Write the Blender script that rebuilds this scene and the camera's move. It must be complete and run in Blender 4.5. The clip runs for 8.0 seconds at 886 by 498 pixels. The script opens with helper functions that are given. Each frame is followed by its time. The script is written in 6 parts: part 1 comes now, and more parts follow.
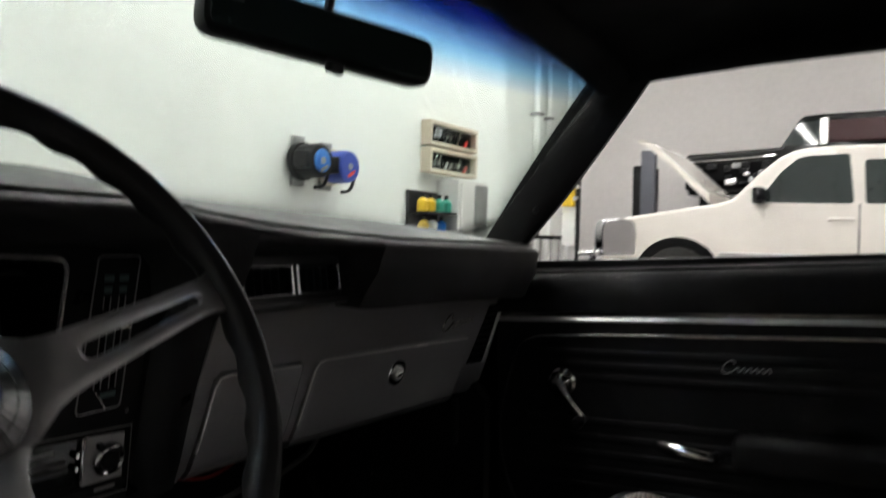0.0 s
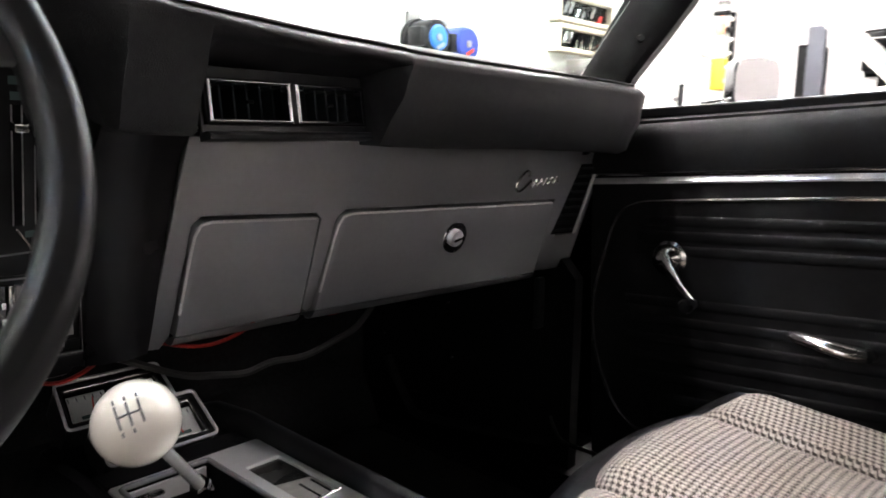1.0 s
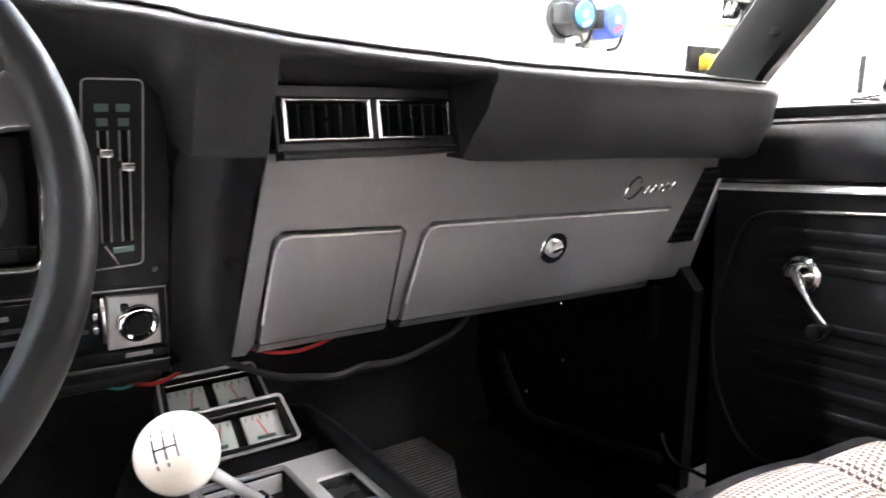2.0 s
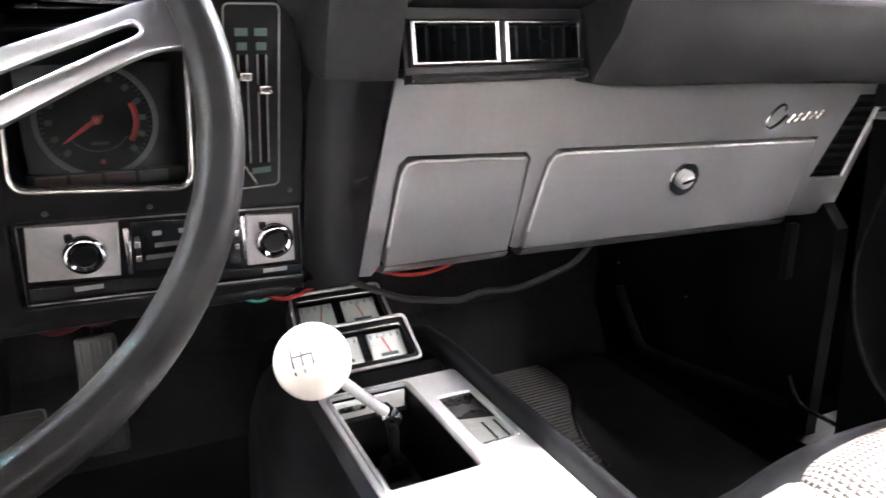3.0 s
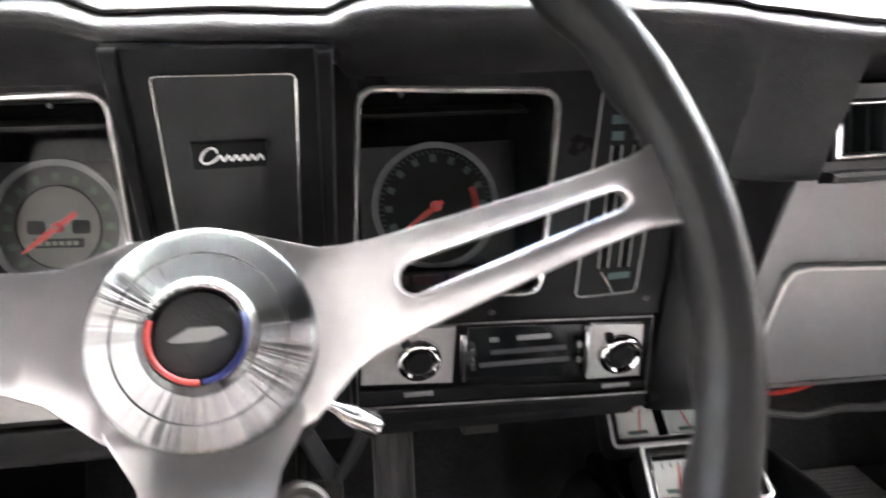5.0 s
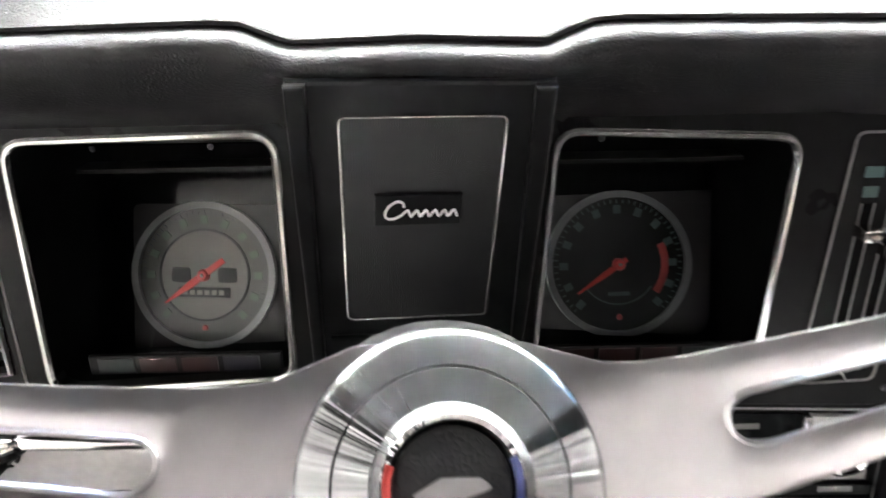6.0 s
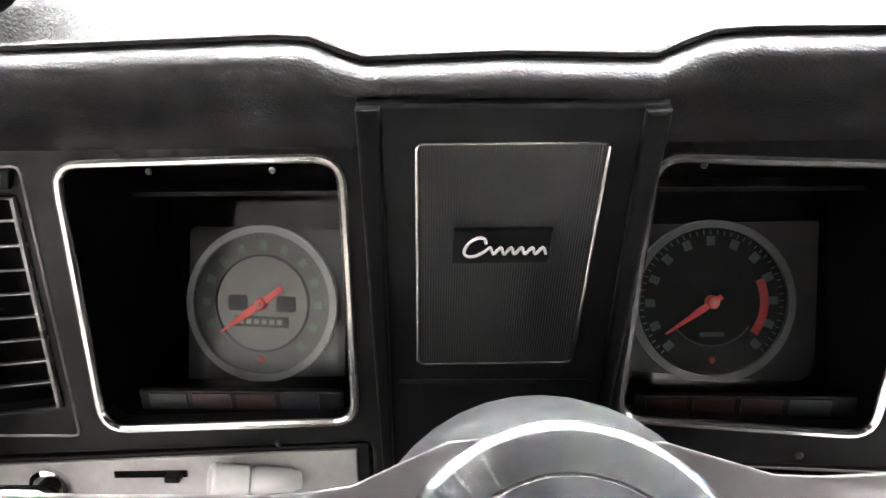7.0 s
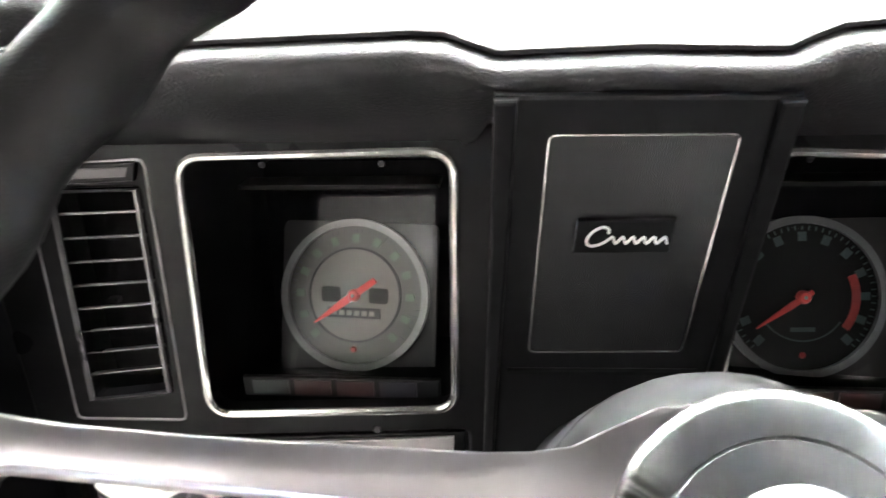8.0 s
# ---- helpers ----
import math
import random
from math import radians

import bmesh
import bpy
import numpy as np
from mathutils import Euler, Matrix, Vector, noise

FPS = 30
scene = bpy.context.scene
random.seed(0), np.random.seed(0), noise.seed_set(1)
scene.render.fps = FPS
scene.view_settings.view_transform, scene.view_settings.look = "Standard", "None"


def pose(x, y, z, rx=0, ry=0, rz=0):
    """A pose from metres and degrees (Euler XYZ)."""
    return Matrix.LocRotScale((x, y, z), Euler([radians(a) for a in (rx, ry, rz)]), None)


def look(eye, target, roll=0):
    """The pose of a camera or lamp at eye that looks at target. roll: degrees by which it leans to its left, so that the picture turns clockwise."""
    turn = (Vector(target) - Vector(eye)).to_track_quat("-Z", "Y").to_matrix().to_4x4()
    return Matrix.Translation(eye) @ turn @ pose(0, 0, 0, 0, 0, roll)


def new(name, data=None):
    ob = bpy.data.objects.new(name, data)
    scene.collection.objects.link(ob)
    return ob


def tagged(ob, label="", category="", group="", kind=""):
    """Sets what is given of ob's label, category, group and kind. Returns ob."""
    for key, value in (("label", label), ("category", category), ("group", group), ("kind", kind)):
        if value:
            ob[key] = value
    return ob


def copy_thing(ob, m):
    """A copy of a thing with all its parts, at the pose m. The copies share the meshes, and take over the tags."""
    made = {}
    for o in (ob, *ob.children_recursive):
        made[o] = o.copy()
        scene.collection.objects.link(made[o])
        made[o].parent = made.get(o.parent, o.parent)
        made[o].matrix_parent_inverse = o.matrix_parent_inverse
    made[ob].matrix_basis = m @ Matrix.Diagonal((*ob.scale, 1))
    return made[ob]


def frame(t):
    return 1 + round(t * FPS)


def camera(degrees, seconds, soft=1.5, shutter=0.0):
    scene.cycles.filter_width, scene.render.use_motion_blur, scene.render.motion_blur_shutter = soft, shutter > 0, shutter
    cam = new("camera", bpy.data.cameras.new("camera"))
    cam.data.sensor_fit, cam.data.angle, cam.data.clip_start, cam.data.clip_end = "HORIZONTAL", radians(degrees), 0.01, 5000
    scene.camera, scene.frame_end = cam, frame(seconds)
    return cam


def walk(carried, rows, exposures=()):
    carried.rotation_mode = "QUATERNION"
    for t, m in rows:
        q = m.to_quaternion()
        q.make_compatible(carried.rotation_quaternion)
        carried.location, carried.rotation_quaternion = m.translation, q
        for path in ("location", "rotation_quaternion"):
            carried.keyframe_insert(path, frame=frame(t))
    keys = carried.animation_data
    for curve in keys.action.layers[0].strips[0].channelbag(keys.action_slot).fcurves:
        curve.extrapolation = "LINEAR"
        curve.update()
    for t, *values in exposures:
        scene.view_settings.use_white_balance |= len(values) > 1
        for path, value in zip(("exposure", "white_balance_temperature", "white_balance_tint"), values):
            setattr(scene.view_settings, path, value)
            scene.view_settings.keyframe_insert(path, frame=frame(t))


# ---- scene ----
cam = camera(63.1, 8.0, shutter=0.5)
PATH = [
    (0, (0.017, 0.013, 0.972), (1.711, 1.077, 0.936), 1.2),
    (0.3, (0.095, 0.035, 0.924), (1.716, 1.198, 0.79), 0.85),
    (0.5, (0.139, 0.040, 0.898), (1.713, 1.257, 0.697), 0.7),
    (0.8, (0.205, 0.050, 0.883), (1.711, 1.335, 0.592), 0.55),
    (1, (0.248, 0.050, 0.892), (1.691, 1.397, 0.571), 0.65),
    (1.2, (0.2775, 0.0445, 0.908), (1.652, 1.4555, 0.5635), 0.85),
    (2.3, (0.32, 0.028, 0.931), (1.353, 1.687, 0.504), 0.1),
    (2.5, (0.317, 0.025, 0.928), (1.288, 1.707, 0.45), -0.0),
    (3, (0.313, 0.034, 0.926), (1.138, 1.761, 0.346), -0.2),
    (3.5, (0.307, 0.052, 0.928), (1.011, 1.826, 0.327), -0.4),
    (4, (0.298, 0.094, 0.942), (0.858, 1.916, 0.338), -0.6),
    (4.5, (0.27, 0.144, 0.961), (0.662, 2.01, 0.358), -1.0),
    (5, (0.248, 0.183, 0.978), (0.495, 2.087, 0.421), -1.3),
    (5.2, (0.233, 0.197, 0.979), (0.427, 2.115, 0.446), -1.4),
    (6.3, (0.189, 0.278, 0.982), (0.134, 2.223, 0.521), -1.1),
    (6.5, (0.186, 0.286, 0.983), (0.099, 2.232, 0.528), -1.1),
    (7, (0.181, 0.299, 0.984), (0.044, 2.245, 0.546), -1.1),
    (7.5, (0.166, 0.295, 0.986), (-0.002, 2.24, 0.55), -1.1),
    (8, (0.142, 0.285, 0.981), (-0.071, 2.227, 0.553), -1.2),
]
EXPOSURES = [(0.0, 0.1, 6450, 10), (0.3, 0.3, 6500, 10), (0.6, 0.9, 6500, 11), (1.0, 2.0, 6450, 15), (1.5, 2.9, 6400, 16), (2.5, 3.85, 6320, 15), (3.2, 4.2, 6320, 15), (4.0, 4.33, 6330, 15), (5.2, 3.85, 6370, 14), (6.3, 3.52, 6400, 12), (7.0, 3.79, 6430, 12), (8.0, 3.96, 6430, 12)]
walk(cam, [(t, look(eye, target, roll)) for t, eye, target, roll in PATH], EXPOSURES)

# ---- light ----
world = bpy.data.worlds.new("garage_air")
world.use_nodes = True
world.node_tree.nodes["Background"].inputs[0].default_value = (0.8, 0.85, 1.0, 1)
world.node_tree.nodes["Background"].inputs[1].default_value = 0.02
scene.world = world


# ---- materials ----
def material(name, base, rough=0.5, metal=0.0, vary=0.15, scale=40.0, bump=0.0, bump_scale=300.0, coat=0.0, spec=0.5, emit=None, power=0.0):
    """A surface with colour variation at two scales and a fine relief, in the thing's own metres."""
    m = bpy.data.materials.new(name)
    m.use_nodes = True
    nt = m.node_tree
    b = nt.nodes["Principled BSDF"]
    b.inputs["Metallic"].default_value = metal
    b.inputs["Coat Weight"].default_value = coat
    b.inputs["Specular IOR Level"].default_value = spec
    geo = nt.nodes.new("ShaderNodeNewGeometry")
    coarse, fine = nt.nodes.new("ShaderNodeTexNoise"), nt.nodes.new("ShaderNodeTexNoise")
    coarse.inputs["Scale"].default_value, fine.inputs["Scale"].default_value = scale * 0.25, scale * 4
    coarse.inputs["Detail"].default_value, fine.inputs["Detail"].default_value = 4, 3
    add = nt.nodes.new("ShaderNodeMath")
    add.operation = "ADD"
    ramp = nt.nodes.new("ShaderNodeMapRange")
    ramp.inputs["From Min"].default_value, ramp.inputs["From Max"].default_value = 0.6, 1.4
    ramp.inputs["To Min"].default_value, ramp.inputs["To Max"].default_value = 1 - vary, 1 + vary
    mul = nt.nodes.new("ShaderNodeVectorMath")
    mul.operation = "SCALE"
    mul.inputs[0].default_value = base
    for n in (coarse, fine):
        nt.links.new(geo.outputs["Position"], n.inputs["Vector"])
    nt.links.new(coarse.outputs["Fac"], add.inputs[0])
    nt.links.new(fine.outputs["Fac"], add.inputs[1])
    nt.links.new(add.outputs[0], ramp.inputs["Value"])
    nt.links.new(ramp.outputs[0], mul.inputs["Scale"])
    nt.links.new(mul.outputs[0], b.inputs["Base Color"])
    rr = nt.nodes.new("ShaderNodeMapRange")
    rr.inputs["From Min"].default_value, rr.inputs["From Max"].default_value = 0.3, 0.7
    rr.inputs["To Min"].default_value, rr.inputs["To Max"].default_value = max(rough * 0.8, 0.02), min(rough * 1.2, 1)
    nt.links.new(coarse.outputs["Fac"], rr.inputs["Value"])
    nt.links.new(rr.outputs[0], b.inputs["Roughness"])
    if bump:
        grain = nt.nodes.new("ShaderNodeTexVoronoi")
        grain.feature = "DISTANCE_TO_EDGE"
        grain.inputs["Scale"].default_value = bump_scale
        warp = nt.nodes.new("ShaderNodeTexNoise")
        warp.inputs["Scale"].default_value = bump_scale * 0.6
        mix = nt.nodes.new("ShaderNodeVectorMath")
        mix.operation = "MULTIPLY_ADD"
        mix.inputs[1].default_value = (0.8 / bump_scale,) * 3
        nt.links.new(geo.outputs["Position"], warp.inputs["Vector"])
        nt.links.new(warp.outputs["Color"], mix.inputs[0])
        nt.links.new(geo.outputs["Position"], mix.inputs[2])
        nt.links.new(mix.outputs[0], grain.inputs["Vector"])
        bp = nt.nodes.new("ShaderNodeBump")
        bp.inputs["Strength"].default_value, bp.inputs["Distance"].default_value = bump, 0.35 / bump_scale
        nt.links.new(grain.outputs["Distance"], bp.inputs["Height"])
        nt.links.new(bp.outputs[0], b.inputs["Normal"])
    if emit:
        b.inputs["Emission Color"].default_value = (*emit, 1)
        b.inputs["Emission Strength"].default_value = power
    return m


def clear_glass(name, tint, gloss=0.06, band=None):
    """A thin pane: it lets light through with a tint and mirrors a little; band colours its upper edge."""
    m = bpy.data.materials.new(name)
    m.use_nodes = True
    nt = m.node_tree
    nt.nodes.clear()
    out = nt.nodes.new("ShaderNodeOutputMaterial")
    tr, gl, mix = nt.nodes.new("ShaderNodeBsdfTransparent"), nt.nodes.new("ShaderNodeBsdfGlossy"), nt.nodes.new("ShaderNodeMixShader")
    gl.inputs["Roughness"].default_value = 0.02
    tr.inputs["Color"].default_value = (*tint, 1)
    edge = nt.nodes.new("ShaderNodeLayerWeight")
    edge.inputs["Blend"].default_value = 0.5
    power, share = nt.nodes.new("ShaderNodeMath"), nt.nodes.new("ShaderNodeMath")
    power.operation, power.inputs[1].default_value = "POWER", 5.0
    share.operation, share.inputs[1].default_value, share.inputs[2].default_value = "MULTIPLY_ADD", 0.85, gloss
    nt.links.new(edge.outputs["Facing"], power.inputs[0])
    nt.links.new(power.outputs[0], share.inputs[0])
    nt.links.new(share.outputs[0], mix.inputs[0])
    nt.links.new(tr.outputs[0], mix.inputs[1])
    nt.links.new(gl.outputs[0], mix.inputs[2])
    nt.links.new(mix.outputs[0], out.inputs["Surface"])
    if band:
        geo, sep = nt.nodes.new("ShaderNodeNewGeometry"), nt.nodes.new("ShaderNodeSeparateXYZ")
        ramp = nt.nodes.new("ShaderNodeValToRGB")
        lo, hi, colour = band
        rng = nt.nodes.new("ShaderNodeMapRange")
        rng.inputs["From Min"].default_value, rng.inputs["From Max"].default_value = lo, hi
        ramp.color_ramp.elements[0].color, ramp.color_ramp.elements[1].color = (*tint, 1), (*colour, 1)
        ramp.color_ramp.elements.new(0.45).color = (0.44, 0.66, 0.84, 1)
        nt.links.new(geo.outputs["Position"], sep.inputs[0])
        nt.links.new(sep.outputs["Z"], rng.inputs["Value"])
        nt.links.new(rng.outputs[0], ramp.inputs[0])
        nt.links.new(ramp.outputs[0], tr.inputs["Color"])
    return m


def houndstooth(name, light, dark, thread):
    """Woven two-and-two twill of light and dark threads, four of each."""
    m = bpy.data.materials.new(name)
    m.use_nodes = True
    nt = m.node_tree
    b = nt.nodes["Principled BSDF"]
    b.inputs["Roughness"].default_value = 0.9
    b.inputs["Specular IOR Level"].default_value = 0.2
    geo, sep = nt.nodes.new("ShaderNodeNewGeometry"), nt.nodes.new("ShaderNodeSeparateXYZ")
    nt.links.new(geo.outputs["Position"], sep.inputs[0])

    def op(kind, a, c, extra=None):
        n = nt.nodes.new("ShaderNodeMath")
        n.operation = kind
        for i, v in enumerate((a, c, extra)):
            if v is None:
                continue
            if isinstance(v, (int, float)):
                n.inputs[i].default_value = v
            else:
                nt.links.new(v, n.inputs[i])
        return n.outputs[0]

    # Threads follow the cloth over the cushion: across, and along its depth and fall.
    across = op("FLOOR", op("DIVIDE", sep.outputs["X"], thread), None)
    run = op("SUBTRACT", sep.outputs["Y"], sep.outputs["Z"])
    along = op("FLOOR", op("DIVIDE", run, thread), None)
    warp = op("LESS_THAN", op("FLOORED_MODULO", across, 8), 4)
    weft = op("LESS_THAN", op("FLOORED_MODULO", along, 8), 4)
    over = op("LESS_THAN", op("FLOORED_MODULO", op("ADD", across, along), 4), 2)
    under = op("SUBTRACT", 1, over)
    fac = op("ADD", op("MULTIPLY", warp, over), op("MULTIPLY", weft, under))
    mix = nt.nodes.new("ShaderNodeMix")
    mix.data_type = "RGBA"
    nt.links.new(fac, mix.inputs[0])
    mix.inputs[6].default_value, mix.inputs[7].default_value = (*light, 1), (*dark, 1)
    tone = nt.nodes.new("ShaderNodeTexNoise")
    tone.inputs["Scale"].default_value = 25
    nt.links.new(geo.outputs["Position"], tone.inputs["Vector"])
    rng = nt.nodes.new("ShaderNodeMapRange")
    rng.inputs["To Min"].default_value, rng.inputs["To Max"].default_value = 0.85, 1.1
    nt.links.new(tone.outputs["Fac"], rng.inputs["Value"])
    sc = nt.nodes.new("ShaderNodeVectorMath")
    sc.operation = "SCALE"
    nt.links.new(mix.outputs[2], sc.inputs[0])
    nt.links.new(rng.outputs[0], sc.inputs["Scale"])
    nt.links.new(sc.outputs[0], b.inputs["Base Color"])
    bp = nt.nodes.new("ShaderNodeBump")
    bp.inputs["Strength"].default_value, bp.inputs["Distance"].default_value = 0.4, 0.0006
    nt.links.new(over, bp.inputs["Height"])
    nt.links.new(bp.outputs[0], b.inputs["Normal"])
    return m


VINYL = material("black_vinyl", (0.011, 0.011, 0.0125), 0.38, bump=0.35, bump_scale=700, vary=0.2, spec=0.27)
PAD = material("black_grained_pad", (0.024, 0.0245, 0.026), 0.54, bump=0.6, bump_scale=480, vary=0.3, spec=0.32)
PLASTIC = material("black_plastic", (0.0080, 0.0082, 0.0090), 0.33, bump=0.12, bump_scale=900, vary=0.15, spec=0.16)
SATIN = material("black_satin_paint", (0.0090, 0.0094, 0.0102), 0.40, vary=0.15, spec=0.17)
DEEP = material("matt_black", (0.006, 0.006, 0.0065), 0.85, vary=0.3, spec=0.08)
SLAT = material("dark_grey_slat", (0.06, 0.061, 0.063), 0.32, vary=0.2)
RUBBER = material("wheel_rubber", (0.0085, 0.0084, 0.0086), 0.46, bump=0.25, bump_scale=900, vary=0.2, spec=0.27)
CARPET = material("black_carpet", (0.0165, 0.0163, 0.0168), 0.95, bump=0.8, bump_scale=350, vary=0.5, spec=0.1)
SILVER = material("silver_painted_panel", (0.282, 0.281, 0.292), 0.36, metal=0.45, vary=0.05, bump=0.06, bump_scale=1100)
CHROME = material("chrome", (0.78, 0.78, 0.79), 0.07, metal=1.0, vary=0.05)
SOFT_CHROME = material("worn_chrome", (0.7, 0.69, 0.67), 0.2, metal=1.0, vary=0.15)
BRUSHED = material("brushed_aluminium", (0.46, 0.455, 0.465), 0.345, metal=1.0, vary=0.06)
TURNED = material("spun_aluminium", (0.46, 0.46, 0.48), 0.20, metal=1.0, vary=0.04)
_b = TURNED.node_tree.nodes["Principled BSDF"]
_b.inputs["Anisotropic"].default_value = 1.0
_b.inputs["Anisotropic Rotation"].default_value = 0.25
_t = TURNED.node_tree.nodes.new("ShaderNodeTangent")
_t.direction_type, _t.axis = "RADIAL", "Z"
TURNED.node_tree.links.new(_t.outputs[0], _b.inputs["Tangent"])
# reflected streaks put into the colour, running out from the hub's middle
_c, _g, _n = (TURNED.node_tree.nodes.new(k) for k in ("ShaderNodeTexCoord", "ShaderNodeTexGradient", "ShaderNodeTexNoise"))
_g.gradient_type, _n.noise_dimensions = "RADIAL", "1D"
_n.inputs["Scale"].default_value, _n.inputs["Detail"].default_value = 44.0, 3.0
_m, _v = TURNED.node_tree.nodes.new("ShaderNodeMapRange"), TURNED.node_tree.nodes.new("ShaderNodeVectorMath")
_m.inputs["From Min"].default_value, _m.inputs["From Max"].default_value = 0.3, 0.7
_m.inputs["To Min"].default_value, _m.inputs["To Max"].default_value = 0.27, 0.36
_v.operation = "SCALE"
_v.inputs[0].default_value = (0.98, 0.99, 1.02)
# the same noise as faint relief, to break the hub's reflections into streaks
_f = TURNED.node_tree.nodes.new("ShaderNodeBump")
_f.inputs["Strength"].default_value, _f.inputs["Distance"].default_value = 0.4, 0.001
TURNED.node_tree.links.new(_n.outputs["Fac"], _f.inputs["Height"])
TURNED.node_tree.links.new(_f.outputs[0], _b.inputs["Normal"])
for _p, _q in ((_c.outputs["Object"], _g.inputs[0]), (_g.outputs["Fac"], _n.inputs["W"]), (_n.outputs["Fac"], _m.inputs["Value"]), (_m.outputs[0], _v.inputs["Scale"]), (_v.outputs[0], _b.inputs["Base Color"])):
    TURNED.node_tree.links.new(_p, _q)
PLATE = material("silver_faceplate", (0.74, 0.74, 0.74), 0.36, metal=0.3, vary=0.06)
DASH_PLATE = material("dull_silver_faceplate", (0.40, 0.395, 0.395), 0.42, metal=0.4, vary=0.12)
VENT_SLAT = material("dark_vent_slat", (0.020, 0.024, 0.027), 0.6, vary=0.2, spec=0.1)
BOLSTER = material("glossy_black_vinyl", (0.0055, 0.0055, 0.0064), 0.30, bump=0.3, bump_scale=700, vary=0.25, spec=0.26)
LOCK_METAL = material("worn_lock_metal", (0.42, 0.41, 0.40), 0.27, metal=1.0, vary=0.15)
PALE_PLATED = material("pale_plated_knob", (0.9, 0.9, 0.9), 0.3, metal=0.15, vary=0.05)
BRIGHT = material("plated_trim", (0.92, 0.92, 0.93), 0.22, metal=0.6, vary=0.12)
IVORY = material("ivory_ball", (0.74, 0.70, 0.62), 0.14, vary=0.04, coat=0.6)
INK = material("black_ink", (0.05, 0.055, 0.07), 0.5, vary=0.1)
FADED = material("faded_ink", (0.075, 0.075, 0.082), 0.4, vary=0.2)
DOOR_VINYL = material("black_door_vinyl", (0.0075, 0.0075, 0.0082), 0.5, bump=0.4, bump_scale=620, vary=0.25, spec=0.15)
RED = material("red_paint", (0.62, 0.03, 0.02), 0.4, vary=0.1)
RED_ZONE = material("red_scale", (0.33, 0.022, 0.018), 0.5, vary=0.15)
BLUE = material("blue_enamel", (0.02, 0.03, 0.13), 0.3, vary=0.1)
# the cover glass's milky reflection is mixed into this dial colour
DIAL_HAZED = material("grey_dial", (0.135, 0.124, 0.110), 0.6, vary=0.12)
DIAL_BLACK = material("black_dial", (0.005, 0.006, 0.006), 0.5, vary=0.2, spec=0.2)
RING_GREY = material("grey_dial_ring", (0.23, 0.23, 0.23), 0.4, vary=0.1)
TICK = material("pale_green_marks", (0.075, 0.125, 0.12), 0.6, vary=0.1)
WHITE_DIAL = material("white_dial", (0.72, 0.71, 0.69), 0.5, vary=0.05)
SCREEN = material("radio_glass", (0.01, 0.012, 0.013), 0.12, vary=0.2)
CLOTH = houndstooth("houndstooth_cloth", (0.40, 0.345, 0.305), (0.05, 0.041, 0.037), 0.00085)
HEADLINER = material("black_headliner", (0.008, 0.008, 0.0085), 0.85, bump=0.3, bump_scale=500, vary=0.2, spec=0.15)
LENS = clear_glass("gauge_lens", (0.93, 0.95, 0.95), 0.015)
GAUGE_PANE = clear_glass("gauge_pane", (0.9, 0.92, 0.92), 0.022)
WINDSCREEN = clear_glass("tinted_windscreen", (0.94, 0.985, 0.965), 0.03, band=(1.19, 1.25, (0.008, 0.045, 0.26)))
WIRE_RED = material("red_wire", (0.34, 0.022, 0.015), 0.4, vary=0.1)
WIRE_DARK = material("dark_red_wire", (0.055, 0.004, 0.006), 0.5, vary=0.2)
WIRE_GREEN = material("green_wire", (0.05, 0.3, 0.27), 0.4, vary=0.1)
CABLE = material("grey_cable", (0.035, 0.034, 0.033), 0.6, vary=0.2)
WALL_PAINT = material("white_wall_paint", (0.84, 0.85, 0.83), 0.7, vary=0.04, scale=3, bump=0.1, bump_scale=120)
GREY_PAINT = material("grey_wall_paint", (0.68, 0.655, 0.645), 0.75, vary=0.06, scale=3, bump=0.1, bump_scale=120)
CONCRETE = material("sealed_concrete", (0.3, 0.295, 0.28), 0.35, vary=0.2, scale=6)
TRUCK_WHITE = material("white_car_paint", (0.78, 0.74, 0.69), 0.25, vary=0.03, scale=2, coat=0.7)
CAR_BLACK = material("black_car_paint", (0.0035, 0.0035, 0.0042), 0.13, vary=0.1, coat=0.1, spec=0.2)
CAR_RED = material("dark_red_trim", (0.030, 0.003, 0.005), 0.5, vary=0.2)
TYRE = material("tyre_rubber", (0.022, 0.021, 0.02), 0.8, vary=0.3)
CAR_GLASS = material("dark_car_glass", (0.02, 0.03, 0.03), 0.05, vary=0.1, coat=1.0)
YELLOW = material("yellow_paint", (0.75, 0.5, 0.03), 0.45, vary=0.15)
REEL_BLUE = material("blue_plastic", (0.02, 0.16, 0.55), 0.4, vary=0.1)
REEL_DEEP = material("deep_blue_plastic", (0.02, 0.05, 0.32), 0.4, vary=0.1)
PEACH = material("faded_orange_plastic", (0.8, 0.42, 0.26), 0.5, vary=0.1)
LOCKER_GREY = material("blue_grey_steel", (0.075, 0.08, 0.10), 0.45, vary=0.15)
TAN = material("tan_frame_paint", (0.55, 0.48, 0.38), 0.6, vary=0.1)
GREEN_PLASTIC = material("green_plastic", (0.03, 0.28, 0.2), 0.4, vary=0.1)
GREY_METAL = material("grey_metal", (0.3, 0.3, 0.3), 0.4, metal=0.6, vary=0.15)
CEILING_PAINT = material("ceiling_paint", (0.7, 0.7, 0.69), 0.8, vary=0.05, scale=2)
TUBE = material("lit_tube", (0.9, 0.9, 0.9), 0.5, vary=0.0, emit=(1.0, 0.97, 0.93), power=24.0)


